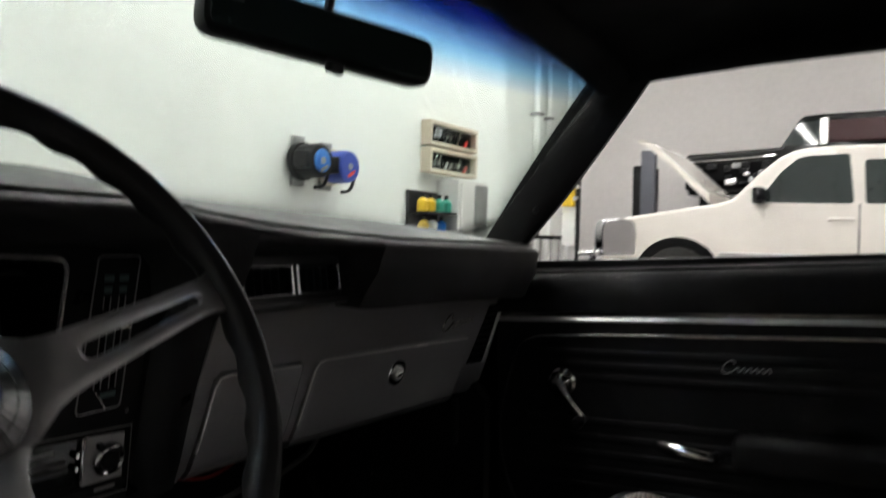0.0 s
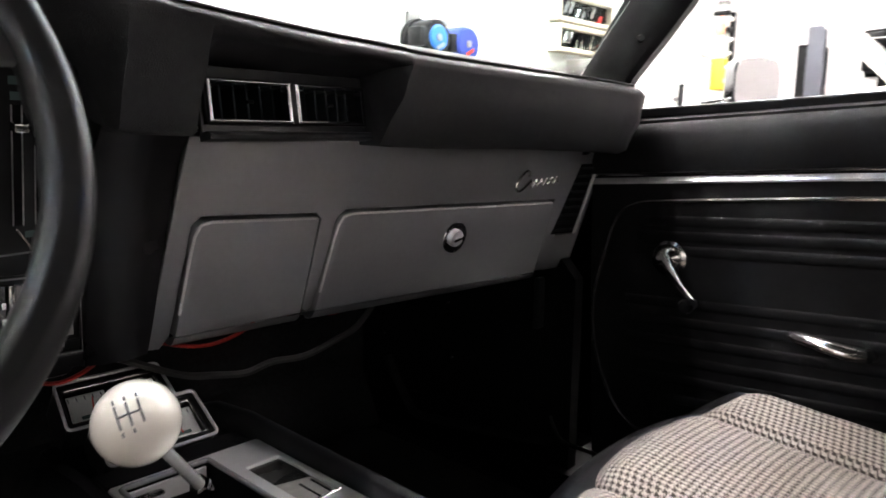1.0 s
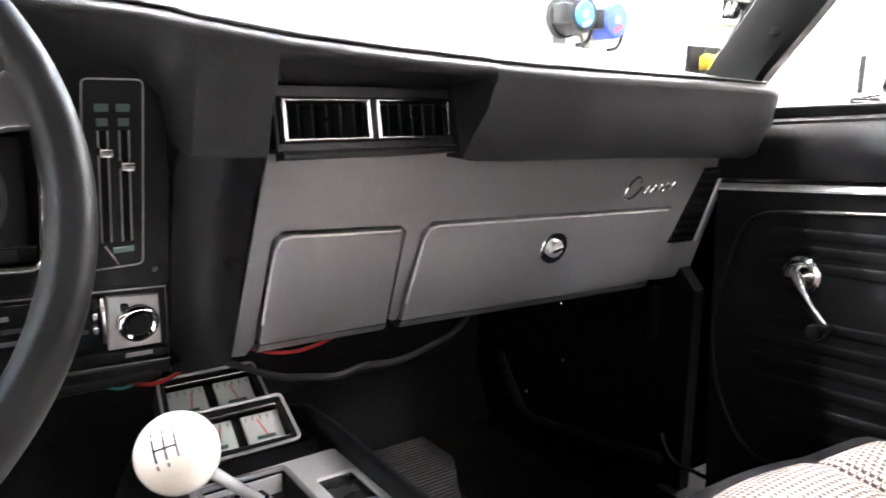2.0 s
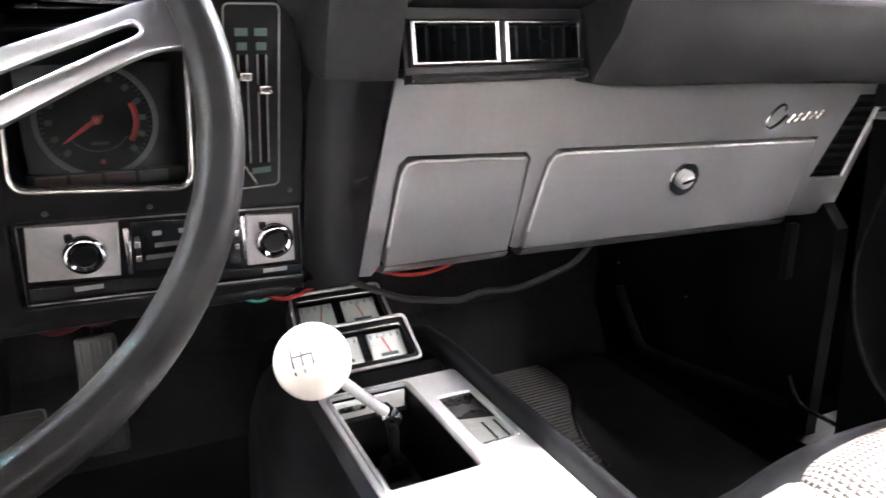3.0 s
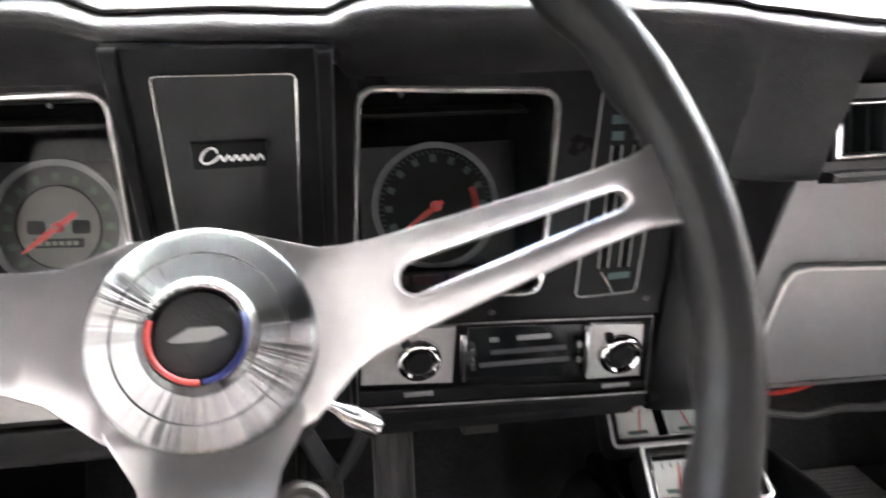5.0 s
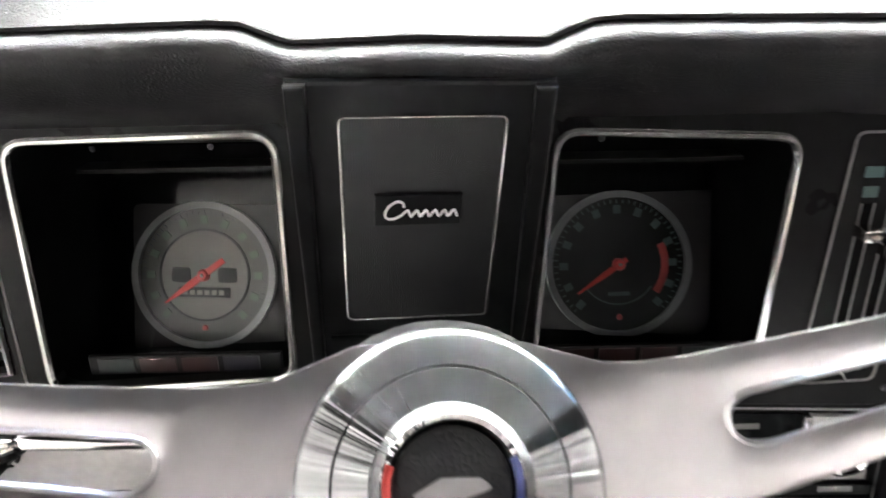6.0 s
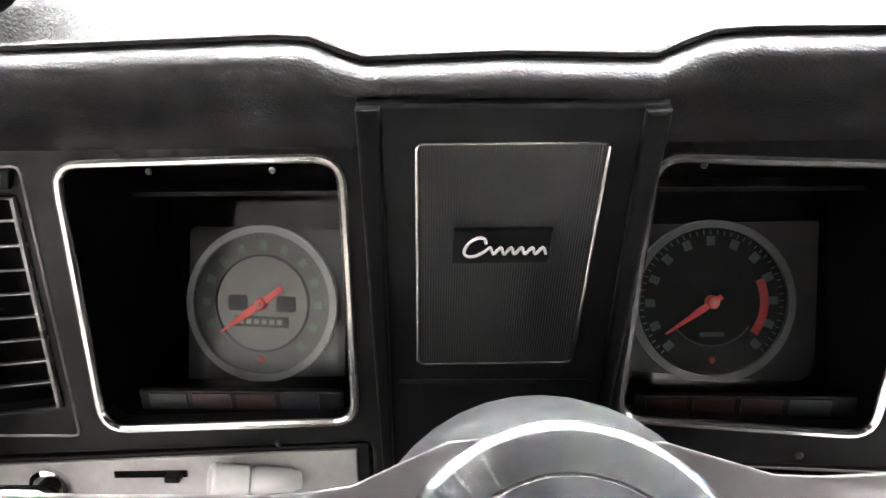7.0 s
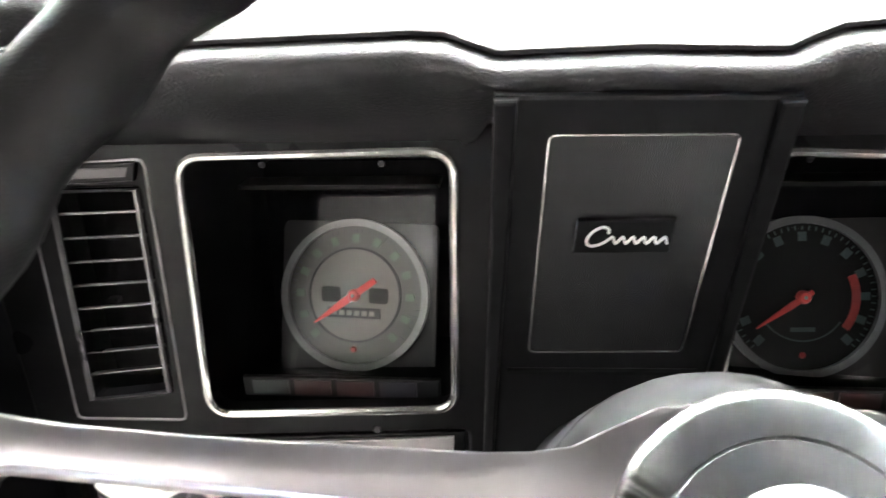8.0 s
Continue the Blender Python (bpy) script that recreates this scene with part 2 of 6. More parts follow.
# ---- building helpers ----
def part(name, bm, mat, parent=None, label="", smooth=False):
    bmesh.ops.recalc_face_normals(bm, faces=bm.faces)
    me = bpy.data.meshes.new(name)
    bm.to_mesh(me)
    bm.free()
    me.materials.append(mat)
    if smooth:
        me.shade_smooth()
        if smooth != "all":
            me.set_sharp_from_angle(angle=radians(38))
    ob = new(name, me)
    if parent is not None:
        ob.parent = parent
    if label:
        ob["label"] = label
    return ob


def thing(name, label, category, group="", kind=""):
    return tagged(new(name), label, category, group, kind)


def box_into(bm, x0, x1, y0, y1, z0, z1, bevel=0.0, seg=2):
    geo = bmesh.ops.create_cube(bm, size=1.0, matrix=Matrix.Translation(((x0 + x1) / 2, (y0 + y1) / 2, (z0 + z1) / 2)) @ Matrix.Diagonal((abs(x1 - x0), abs(y1 - y0), abs(z1 - z0), 1)))
    if bevel:
        edges = {e for v in geo["verts"] for e in v.link_edges}
        bmesh.ops.bevel(bm, geom=list(edges), offset=bevel, segments=seg, affect="EDGES", profile=0.5)


def box(x0, x1, y0, y1, z0, z1, bevel=0.0, seg=2, m=None):
    bm = bmesh.new()
    box_into(bm, x0, x1, y0, y1, z0, z1, bevel, seg)
    if m is not None:
        bm.transform(m)
    return bm


def lathe(profile, m=None, seg=32, bm=None):
    """Turn (radius, height) pairs round z."""
    out = bm or bmesh.new()
    rings, start = [], len(out.verts)
    for r, h in profile:
        if r < 1e-6:
            rings.append([out.verts.new((0, 0, h))])
        else:
            rings.append([out.verts.new((r * math.cos(2 * math.pi * i / seg), r * math.sin(2 * math.pi * i / seg), h)) for i in range(seg)])
    for a, b in zip(rings, rings[1:]):
        for i in range(seg):
            j = (i + 1) % seg
            if len(a) == 1 and len(b) > 1:
                out.faces.new((a[0], b[i], b[j]))
            elif len(b) == 1 and len(a) > 1:
                out.faces.new((a[i], b[0], a[j]))
            elif len(a) > 1:
                out.faces.new((a[i], b[i], b[j], a[j]))
    if m is not None:
        out.verts.ensure_lookup_table()
        bmesh.ops.transform(out, matrix=m, verts=out.verts[start:])
    return out


def tube(path, radius, closed=False, seg=8, bm=None, flat=1.0, up=None):
    """A round (or flattened) rod along a path; radius may be one number or one a point."""
    out = bm or bmesh.new()
    pts = [Vector(p) for p in path]
    n = len(pts)
    radii = radius if isinstance(radius, (list, tuple)) else [radius] * n
    rings, side = [], None
    for i, p in enumerate(pts):
        a = pts[(i - 1) % n] if closed or i > 0 else p
        b = pts[(i + 1) % n] if closed or i < n - 1 else p
        d = (b - a).normalized()
        if up is not None:
            side = d.cross(Vector(up)).normalized()
        elif side is None:
            side = d.orthogonal().normalized()
        else:
            side = (side - d * side.dot(d)).normalized()
        other = d.cross(side)
        rings.append([out.verts.new(p + radii[i] * (math.cos(2 * math.pi * k / seg) * side + flat * math.sin(2 * math.pi * k / seg) * other)) for k in range(seg)])
    pairs = list(zip(rings, rings[1:]))
    if closed:
        # turn the last ring to meet the first
        first, last = rings[0], rings[-1]
        shift = min(range(seg), key=lambda s: (first[s].co - last[0].co).length)
        pairs.append((last, first[shift:] + first[:shift]))
    for a, b in pairs:
        for k in range(seg):
            out.faces.new((a[k], a[(k + 1) % seg], b[(k + 1) % seg], b[k]))
    if not closed:
        out.faces.new(rings[0][::-1])
        out.faces.new(rings[-1])
    return out


def rounded(points, radius, steps=4):
    """A closed 2D outline with its corners rounded; radius may be one number or one a corner."""
    out, n = [], len(points)
    for i, p in enumerate(points):
        r = radius[i] if isinstance(radius, (list, tuple)) else radius
        p, a, b = Vector(p), Vector(points[i - 1]), Vector(points[(i + 1) % n])
        if r <= 0:
            out.append(tuple(p))
            continue
        u, v = (a - p).normalized(), (b - p).normalized()
        half = math.acos(max(-1, min(1, u.dot(v)))) / 2
        cut = min(r / math.tan(half), (a - p).length * 0.49, (b - p).length * 0.49)
        s, e = p + u * cut, p + v * cut
        for k in range(steps + 1):
            t = k / steps
            out.append(tuple((1 - t) ** 2 * s + 2 * t * (1 - t) * p + t * t * e))
    return out


def area2(loop):
    return sum(a[0] * b[1] - b[0] * a[1] for a, b in zip(loop, loop[1:] + loop[:1])) / 2


def inset(loop, d):
    """A counter-clockwise outline drawn in by d (out, where d is below 0)."""
    out, n = [], len(loop)
    for i in range(n):
        a, p, b = Vector(loop[i - 1]), Vector(loop[i]), Vector(loop[(i + 1) % n])
        u, v = (p - a).normalized(), (b - p).normalized()
        nu, nv = Vector((-u.y, u.x)), Vector((-v.y, v.x))
        mid = nu + nv
        mid = mid / max(mid.length_squared / 2, 0.35)
        out.append((p.x + mid.x * d, p.y + mid.y * d))
    return out


def plate(outer, holes=(), m=None, depth=0.004, edge=0.001, bm=None):
    """A flat piece with openings, its front face in the plane z = 0 of m, its rim softened."""
    out = bm or bmesh.new()
    start = len(out.verts)
    loops = [outer if area2(outer) > 0 else outer[::-1]] + [h if area2(h) < 0 else h[::-1] for h in holes]
    front = []
    for loop in loops:
        rows = [(inset(loop, edge), 0.0), (inset(loop, edge * 0.3), -edge * 0.3), (loop, -edge), (loop, -depth)]
        rings = [[out.verts.new((x, y, z)) for x, y in pts] for pts, z in rows]
        for a, b in zip(rings, rings[1:]):
            for i in range(len(a)):
                j = (i + 1) % len(a)
                out.faces.new((a[i], b[i], b[j], a[j]))
        front.append(rings[0])
    edges = []
    for ring in front:
        for i in range(len(ring)):
            edges.append(out.edges.get((ring[i], ring[(i + 1) % len(ring)])))
    bmesh.ops.triangle_fill(out, edges=edges, use_beauty=True, use_dissolve=False, normal=(0, 0, 1))
    if m is not None:
        out.verts.ensure_lookup_table()
        bmesh.ops.transform(out, matrix=m, verts=out.verts[start:])
    return out


def strip(profile, x0, x1, m=None, bm=None, cap=True):
    """A closed (y, z) profile drawn along x."""
    out = bm or bmesh.new()
    start = len(out.verts)
    a = [out.verts.new((x0, y, z)) for y, z in profile]
    b = [out.verts.new((x1, y, z)) for y, z in profile]
    n = len(a)
    for i in range(n):
        out.faces.new((a[i], a[(i + 1) % n], b[(i + 1) % n], b[i]))
    if cap:
        out.faces.new(a[::-1])
        out.faces.new(b)
    if m is not None:
        out.verts.ensure_lookup_table()
        bmesh.ops.transform(out, matrix=m, verts=out.verts[start:])
    return out


class Slope:
    """A dashboard plane that leans forward downwards: y = y0 + k * (z0 - z)."""

    def __init__(self, y0, z0, k):
        self.y0, self.z0, self.k, self.f = y0, z0, k, math.sqrt(1 + k * k)

    def m(self, out=0.0):
        v = Vector((0, -self.k, 1)) / self.f
        n = Vector((1, 0, 0)).cross(v)
        m = Matrix((Vector((1, 0, 0)), v, n)).transposed().to_4x4()
        m.translation = Vector((0, self.y0, self.z0)) + n * out
        return m

    def uv(self, pts):
        return [(x, (z - self.z0) * self.f) for x, z in pts]

    def at(self, x, z, out=0.0):
        return self.m(out) @ Vector((x, (z - self.z0) * self.f, 0))


def arc(cx, cy, r, a0, a1, n):
    return [(cx + r * math.cos(radians(a0 + (a1 - a0) * i / n)), cy + r * math.sin(radians(a0 + (a1 - a0) * i / n))) for i in range(n + 1)]


def spline(points, steps=6, closed=False):
    """A smooth path through the points (Catmull-Rom)."""
    pts = [Vector(p) for p in points]
    n, out = len(pts), []
    for i in range(n if closed else n - 1):
        p0, p1 = pts[(i - 1) % n] if closed or i else pts[i], pts[i]
        p2 = pts[(i + 1) % n]
        p3 = pts[(i + 2) % n] if closed or i + 2 < n else p2
        for k in range(steps):
            t = k / steps
            out.append(0.5 * (2 * p1 + (p2 - p0) * t + (2 * p0 - 5 * p1 + 4 * p2 - p3) * t * t + (3 * p1 - p0 - 3 * p2 + p3) * t**3))
    if not closed:
        out.append(pts[-1])
    return out


def axis_frame(origin, z, x=(1, 0, 0)):
    """A pose whose z axis points along z, and whose x axis lies near x."""
    z = Vector(z).normalized()
    x = Vector(x) if abs(z.dot(Vector(x))) < 0.95 else Vector((0, 1, 0))
    y = z.cross(x).normalized()
    m = Matrix((y.cross(z), y, z)).transposed().to_4x4()
    m.translation = origin
    return m


def scrawl(m, width, thick):
    """A slanting emblem of one flourish and a row of plain waves, no letters."""
    w = width
    path = [(0.285 * w, 0.10 * w), (0.275 * w, 0.165 * w), (0.20 * w, 0.185 * w), (0.09 * w, 0.11 * w), (0.03 * w, -0.01 * w), (0.06 * w, -0.085 * w), (0.15 * w, -0.085 * w), (0.25 * w, -0.03 * w)]
    for i in range(1, 13):
        path.append(((0.26 + i * 0.061 + (0.016 if i % 2 else -0.010)) * w, (0.042 if i % 2 else -0.052) * w))
    return tube([m @ Vector((x, y, 0)) for x, y in (q[:2] for q in spline([(x, y, 0) for x, y in path], 4))], thick, seg=6)


def path_on(slope, loop, out=0.0):
    return [slope.m(out) @ Vector((u, v, 0)) for u, v in loop]

# ---- the garage ----
def slab(name, x0, x1, y0, y1, z0, z1, mat, label, category):
    return tagged(part(name, box(x0, x1, y0, y1, z0, z1), mat), label, category, kind="structure")


slab("floor", -7, 13.3, -9, 9.3, -0.2, 0.0, CONCRETE, "sealed grey concrete garage floor", "floor")
slab("ceiling", -7, 13.3, -9, 9.3, 4.8, 5.0, CEILING_PAINT, "white painted garage ceiling above tube lamps", "ceiling")
slab("wall_1", -7, 5.75, 3.0, 3.25, 0, 4.8, WALL_PAINT, "smooth white painted garage wall with hose reels", "wall")
slab("wall_2", 5.55, 5.75, 3.25, 5.2, 0, 4.8, WALL_PAINT, "white painted return of the garage wall", "wall")
slab("wall_3", 5.55, 13.0, 5.2, 5.45, 0, 4.8, WALL_PAINT, "white painted far garage wall", "wall")
slab("wall_4", 13.0, 13.3, -9, 9.3, 0, 4.8, GREY_PAINT, "pale grey painted side wall of the garage", "wall")
slab("wall_5", -7, 13.3, -9.3, -9, 0, 4.8, GREY_PAINT, "pale painted rear wall of the garage", "wall")
slab("wall_6", -7.3, -7, -9, 3.25, 0, 4.8, WALL_PAINT, "white painted side wall of the garage", "wall")


def pipe(x, y, z0, z1, r, name, label):
    t = thing(name, label, "pipe", kind="structure")
    part("tube", tube([(x, y, z0), (x, y, z1)], r, seg=10), WALL_PAINT, t, smooth=True)
    for z in (1.4, 3.0):
        part("clamp", box(x - r * 1.6, x + r * 1.6, y - r * 1.5, 5.2, z, z + 0.05, 0.005), GREY_METAL, t)


for px_, r in ((11.0, 0.06), (11.5, 0.04), (12.4, 0.045)):
    pipe(px_, 5.12, 0.0, 4.8, r, "wall_conduit", "white painted conduit running up the wall")


# added lamps, all out of view
def ceiling_light(x, y, along):
    t = thing("ceiling_light", "unseen white twin tube ceiling light, added to light the garage", "ceiling light", "garage ceiling lights")
    part("housing", box(-0.09, 0.09, -1.2, 1.2, 0.03, 0.1, 0.01), CEILING_PAINT, t)
    for dx in (-0.045, 0.045):
        part("tube", tube([(dx, -1.17, 0), (dx, 1.17, 0)], 0.02, seg=8), TUBE, t, "glowing fluorescent tube", smooth=True)
    for dy in (-0.9, 0.9):
        part("hanger", box(-0.01, 0.01, dy - 0.01, dy + 0.01, 0.1, 1.1), GREY_METAL, t)
    t.matrix_world = pose(x, y, 3.7, 0, 0, 0 if along else 90)
    return t


light = ceiling_light(-4.0, 2.0, False)
# rows placed by how brightly they light the walls and the cabin
ROWS = ((2.0, 3.7, (-2.3, -0.6, 1.1, 2.8, 4.5, 6.2)), (1.2, 3.7, (-3.1, -1.4, 0.3, 2.0, 3.7, 5.4)), (2.0, 4.2, (8.6, 10.2)), (-0.2, 4.2, (5.8, 9.0)), (3.8, 4.2, (6.5, 7.6)), (-2.4, 4.2, (4.2, 6.6, 10.4)), (-5.2, 4.2, (-0.4, 1.0, 2.4)), (-7.4, 3.9, (-0.4, 1.2)), (4.0, 4.5, (9.0,)))
for y, z, xs in ROWS:
    for x in xs:
        copy_thing(light, pose(x, y, z, 0, 0, 90 if 1 < y < 3 else 0))


def hose_reel(x, z, r, rf, body, face, label, rim, mark):
    t = thing("hose_reel", label, "hose reel", "wall hose reels")
    m = pose(x, 2.86, z, 90, 0, 0)
    part("drum", lathe([(0, -0.12), (r * 0.95, -0.12), (r, -0.105), (r, 0.045), (r * 0.94, 0.06), (0, 0.06)], m, 28), body, t, smooth=True)
    part("rim", lathe([(r, -0.11), (r + 0.012, -0.11), (r + 0.012, -0.07), (r, -0.07)], m, 28), rim, t, smooth=True)
    part("face", lathe([(0.02, 0.06), (rf, 0.06), (rf + 0.004, 0.066), (rf - 0.006, 0.074), (0.022, 0.074), (0.02, 0.068)], m, 28), face, t, smooth=True)
    part("hub", lathe([(0, 0.06), (0.02, 0.06), (0.02, 0.076), (0, 0.08)], m, 16), GREY_METAL, t, smooth=True)
    part("sticker", box(-0.034, 0.034, -0.010, 0.010, 0.074, 0.076, m=m @ pose(0.008, -0.044, 0, 0, 0, 28)), mark, t)
    part("bracket", box(x - 0.05, x + 0.05, 2.975, 3.0, z - 0.14, z + 0.15, 0.006), GREY_METAL, t)
    part("hose_guide", box(x - r - 0.035, x - r * 0.8, 2.80, 2.9, z - 0.05, z + 0.05, 0.012), VINYL, t, smooth=True)
    part("hose", tube(spline([(x + r * 0.95, 2.85, z + 0.08), (x + r + 0.02, 2.85, z - 0.03), (x + r * 0.9, 2.86, z - 0.13), (x + 0.02, 2.87, z - 0.15)], 4), 0.011, seg=8), VINYL, t, smooth=True)


hose_reel(3.135, 1.388, 0.098, 0.064, VINYL, REEL_BLUE, "black hose reel with a bright blue face on the wall", VINYL, GREY_METAL)
hose_reel(3.375, 1.375, 0.098, 0.088, REEL_DEEP, REEL_DEEP, "deep blue hose reel with a tan rim on the wall", TAN, RED)


def wall_case(z0, z1):
    t = thing("wall_case", "tan framed wall case with tools behind dark glass", "wall case", "cases on the wall")
    x0, x1 = 4.43, 5.13
    part("backing", box(x0 + 0.02, x1 - 0.02, 2.96, 3.0, z0 + 0.02, z1 - 0.02), CAR_BLACK, t)
    for a, b, c, d in ((x0, x1, z0, z0 + 0.03), (x0, x1, z1 - 0.03, z1), (x0, x0 + 0.03, z0 + 0.03, z1 - 0.03), (x1 - 0.03, x1, z0 + 0.03, z1 - 0.03)):
        part("frame_rail", box(a, b, 2.91, 3.0, c, d, 0.006), TAN, t)
    part("pane", box(x0 + 0.03, x1 - 0.03, 2.922, 2.926, z0 + 0.03, z1 - 0.03), LENS, t, "clear glass pane").visible_shadow = False
    for i, (u, v) in enumerate(((0.13, 0.10), (0.19, 0.105), (0.47, 0.10), (0.33, 0.055), (0.27, 0.06), (0.56, 0.05))):
        part("tool", box(-0.012, 0.012, -0.006, 0.006, -0.045, 0.045, 0.003, m=pose(x0 + u, 2.948, z0 + v, 0, 32, 0)), CHROME if i != 5 else RED, t)


wall_case(1.642, 1.828)
wall_case(1.440, 1.626)

cabinet = thing("narrow_cabinet", "narrow grey metal cabinet on the white wall", "cabinet")
part("body", box(4.66, 5.10, 2.80, 3.0, 0.0, 1.40, 0.008), GREY_PAINT, cabinet)
part("door", box(4.68, 4.87, 2.78, 2.80, 0.03, 1.37, 0.004), GREY_PAINT, cabinet)
part("door", box(4.88, 5.08, 2.78, 2.80, 0.03, 1.37, 0.004), GREY_METAL, cabinet)

rack = thing("bottle_rack", "black wall rack for bottles and gloves", "rack")
part("back", box(4.25, 4.64, 2.97, 3.0, 0.95, 1.30, 0.004), VINYL, rack)
for z in (0.97, 1.13):
    part("shelf", box(4.25, 4.64, 2.8, 2.97, z, z + 0.015), VINYL, rack)


def bottle(x, z, mat, label):
    t = thing("bottle", label, "bottle", "bottles on the rack")
    part("body", lathe([(0, 0), (0.036, 0), (0.04, 0.01), (0.04, 0.075), (0.018, 0.1), (0, 0.1)], pose(x, 2.88, z), 14), mat, t, smooth=True)
    part("cap", lathe([(0, 0.098), (0.016, 0.098), (0.016, 0.13), (0, 0.13)], pose(x, 2.88, z), 12), VINYL, t, smooth=True)


for x, z, mat, word in ((4.45, 1.145, YELLOW, "yellow"), (4.55, 1.145, YELLOW, "yellow"), (4.67, 1.145, GREEN_PLASTIC, "green"), (4.77, 1.145, GREEN_PLASTIC, "green"), (4.47, 0.985, YELLOW, "yellow"), (4.58, 0.985, WALL_PAINT, "white"), (4.7, 0.985, REEL_BLUE, "blue")):
    bottle(x - 0.155, z, mat, word + " plastic bottle with a black cap on a rack")


def wheel_thing(parent, x, y, z, r, w):
    m = pose(x, y, z, 0, 90, 0)
    tyre = part("wheel", lathe([(r * 0.62, -w / 2), (r * 0.95, -w / 2), (r, -w * 0.35), (r, w * 0.35), (r * 0.95, w / 2), (r * 0.62, w / 2)], m, 32), TYRE, parent, "black rubber tyre", smooth=True)
    part("rim", lathe([(r * 0.64, -w * 0.4), (r * 0.6, -w * 0.2), (r * 0.25, -w * 0.1), (r * 0.2, -w * 0.3), (0, -w * 0.3)], m, 24), BRUSHED, tyre, smooth=True)


def vehicle(name, label, x, paint, side, windows, wheels, width, lift=0.0, category="truck", bevel=0.05):
    """A parked vehicle: its side outline (y, z), drawn across its width, with windows on the near side."""
    t = thing(name, label, category)
    bm = bmesh.new()
    strip([(y, z + lift) for y, z in side], x, x + width, bm=bm)
    bmesh.ops.recalc_face_normals(bm, faces=bm.faces)
    caps = [f for f in bm.faces if len(f.verts) > 4]
    bmesh.ops.bevel(bm, geom=list({e for f in caps for e in f.edges}), offset=bevel, segments=3, affect="EDGES", profile=0.6)
    part("body", bm, paint, t, smooth=True)
    m = Matrix(((0, 0, -1, x - 0.004), (-1, 0, 0, 0), (0, 1, 0, 0), (0, 0, 0, 1)))
    for w in windows:
        loop = rounded([(-y, z + lift) for y, z in w], 0.04)
        part("window", plate(loop, m=m, depth=0.02, edge=0.004), CAR_GLASS, t, "dark reflecting side window")
    for wy, wz, r in wheels:
        wheel_thing(t, x + 0.10, wy, wz + lift, r, 0.24)
        part("wheel_arch", lathe([(r * 1.24, 0.03), (r * 1.24, -0.004), (r * 0.9, -0.004)], pose(x - 0.012, wy, wz + lift, 0, 90, 0), 36), DEEP, t, smooth=True)
    return t


truck = vehicle(
    "pickup_truck", "white pickup truck with its hood raised", 8.3, TRUCK_WHITE,
    [(2.98, 0.55), (3.0, 0.95), (2.94, 1.12), (2.7, 1.24), (1.92, 1.36), (1.70, 1.39), (1.53, 1.44), (1.28, 1.70), (1.08, 1.87), (0.94, 1.935), (0.80, 1.965), (0.5, 1.975), (-0.9, 1.95), (-1.0, 1.4), (-3.0, 1.36), (-3.02, 0.6), (-2.6, 0.5), (2.6, 0.48)],
    [[(1.30, 1.40), (1.19, 1.53), (1.06, 1.71), (0.90, 1.85), (0.80, 1.875), (0.43, 1.885), (0.38, 1.38)], [(0.28, 1.38), (0.3, 1.82), (-0.6, 1.82), (-0.72, 1.38)]],
    [(2.1, 0.52, 0.40), (-1.9, 0.52, 0.40)], 1.9)
part("headlight", box(8.27, 8.5, 2.72, 3.02, 0.84, 1.12, 0.04), CAR_BLACK, truck, "dark headlight with a bright corner", smooth=True)
part("corner_lamp", box(8.255, 8.30, 2.93, 3.03, 0.92, 1.10, 0.015), CHROME, truck, smooth=True)
part("grille", box(8.5, 10.0, 2.97, 3.04, 0.75, 1.1, 0.03), CAR_BLACK, truck, smooth=True)
part("bumper", box(8.25, 10.25, 2.92, 3.12, 0.5, 0.72, 0.05), CHROME, truck, smooth=True)
part("raised_hood", strip([(1.80, 1.40), (1.80, 1.50), (2.15, 1.835), (2.42, 2.085), (2.55, 2.15), (2.62, 2.15), (2.60, 2.10), (2.47, 2.03), (2.20, 1.79)], 8.42, 10.0), TRUCK_WHITE, truck, "raised white engine hood")
part("door_mirror", box(8.05, 8.3, 1.18, 1.3, 1.37, 1.55, 0.03), CAR_BLACK, truck, smooth=True)
part("door_handle", tube([(8.28, 0.6, 1.22), (8.26, 0.55, 1.225), (8.26, 0.42, 1.225), (8.28, 0.38, 1.22)], 0.018), TRUCK_WHITE, truck, smooth=True)
part("side_molding", box(8.275, 8.3, -2.8, 1.65, 0.78, 0.86, 0.01), BRUSHED, truck)
for wy in (0.33, -0.8):
    part("door_seam", box(8.296, 8.3, wy - 0.006, wy + 0.006, 0.6, 1.38), DEEP, truck)

suv = vehicle(
    "black_car", "glossy black car with red seats, raised on a lift", 11.3, CAR_BLACK,
    [(2.72, 0.45), (2.80, 0.82), (2.80, 1.0), (2.74, 1.065), (1.45, 1.125), (1.22, 1.50), (1.15, 1.545), (0.95, 1.56), (-1.4, 1.56), (-1.7, 1.05), (-2.2, 1.0), (-2.2, 0.45)],
    [[(1.45, 1.13), (1.22, 1.45), (0.95, 1.47), (0.95, 1.13)]], [(2.1, 0.36, 0.36), (-1.4, 0.36, 0.36)], 1.5, lift=1.22, category="car")
part("red_seat", box(11.27, 11.32, -0.6, 0.85, 2.38, 2.68, 0.02), CAR_RED, suv, "dark red seats behind the window")
for wy in (0.9, 0.1):
    part("bright_pillar", box(11.25, 11.3, wy - 0.05, wy + 0.05, 2.35, 2.72, 0.01), SOFT_CHROME, suv)
part("engine_bay", box(11.28, 11.32, 1.5, 2.76, 1.75, 2.15, 0.02), DEEP, suv)
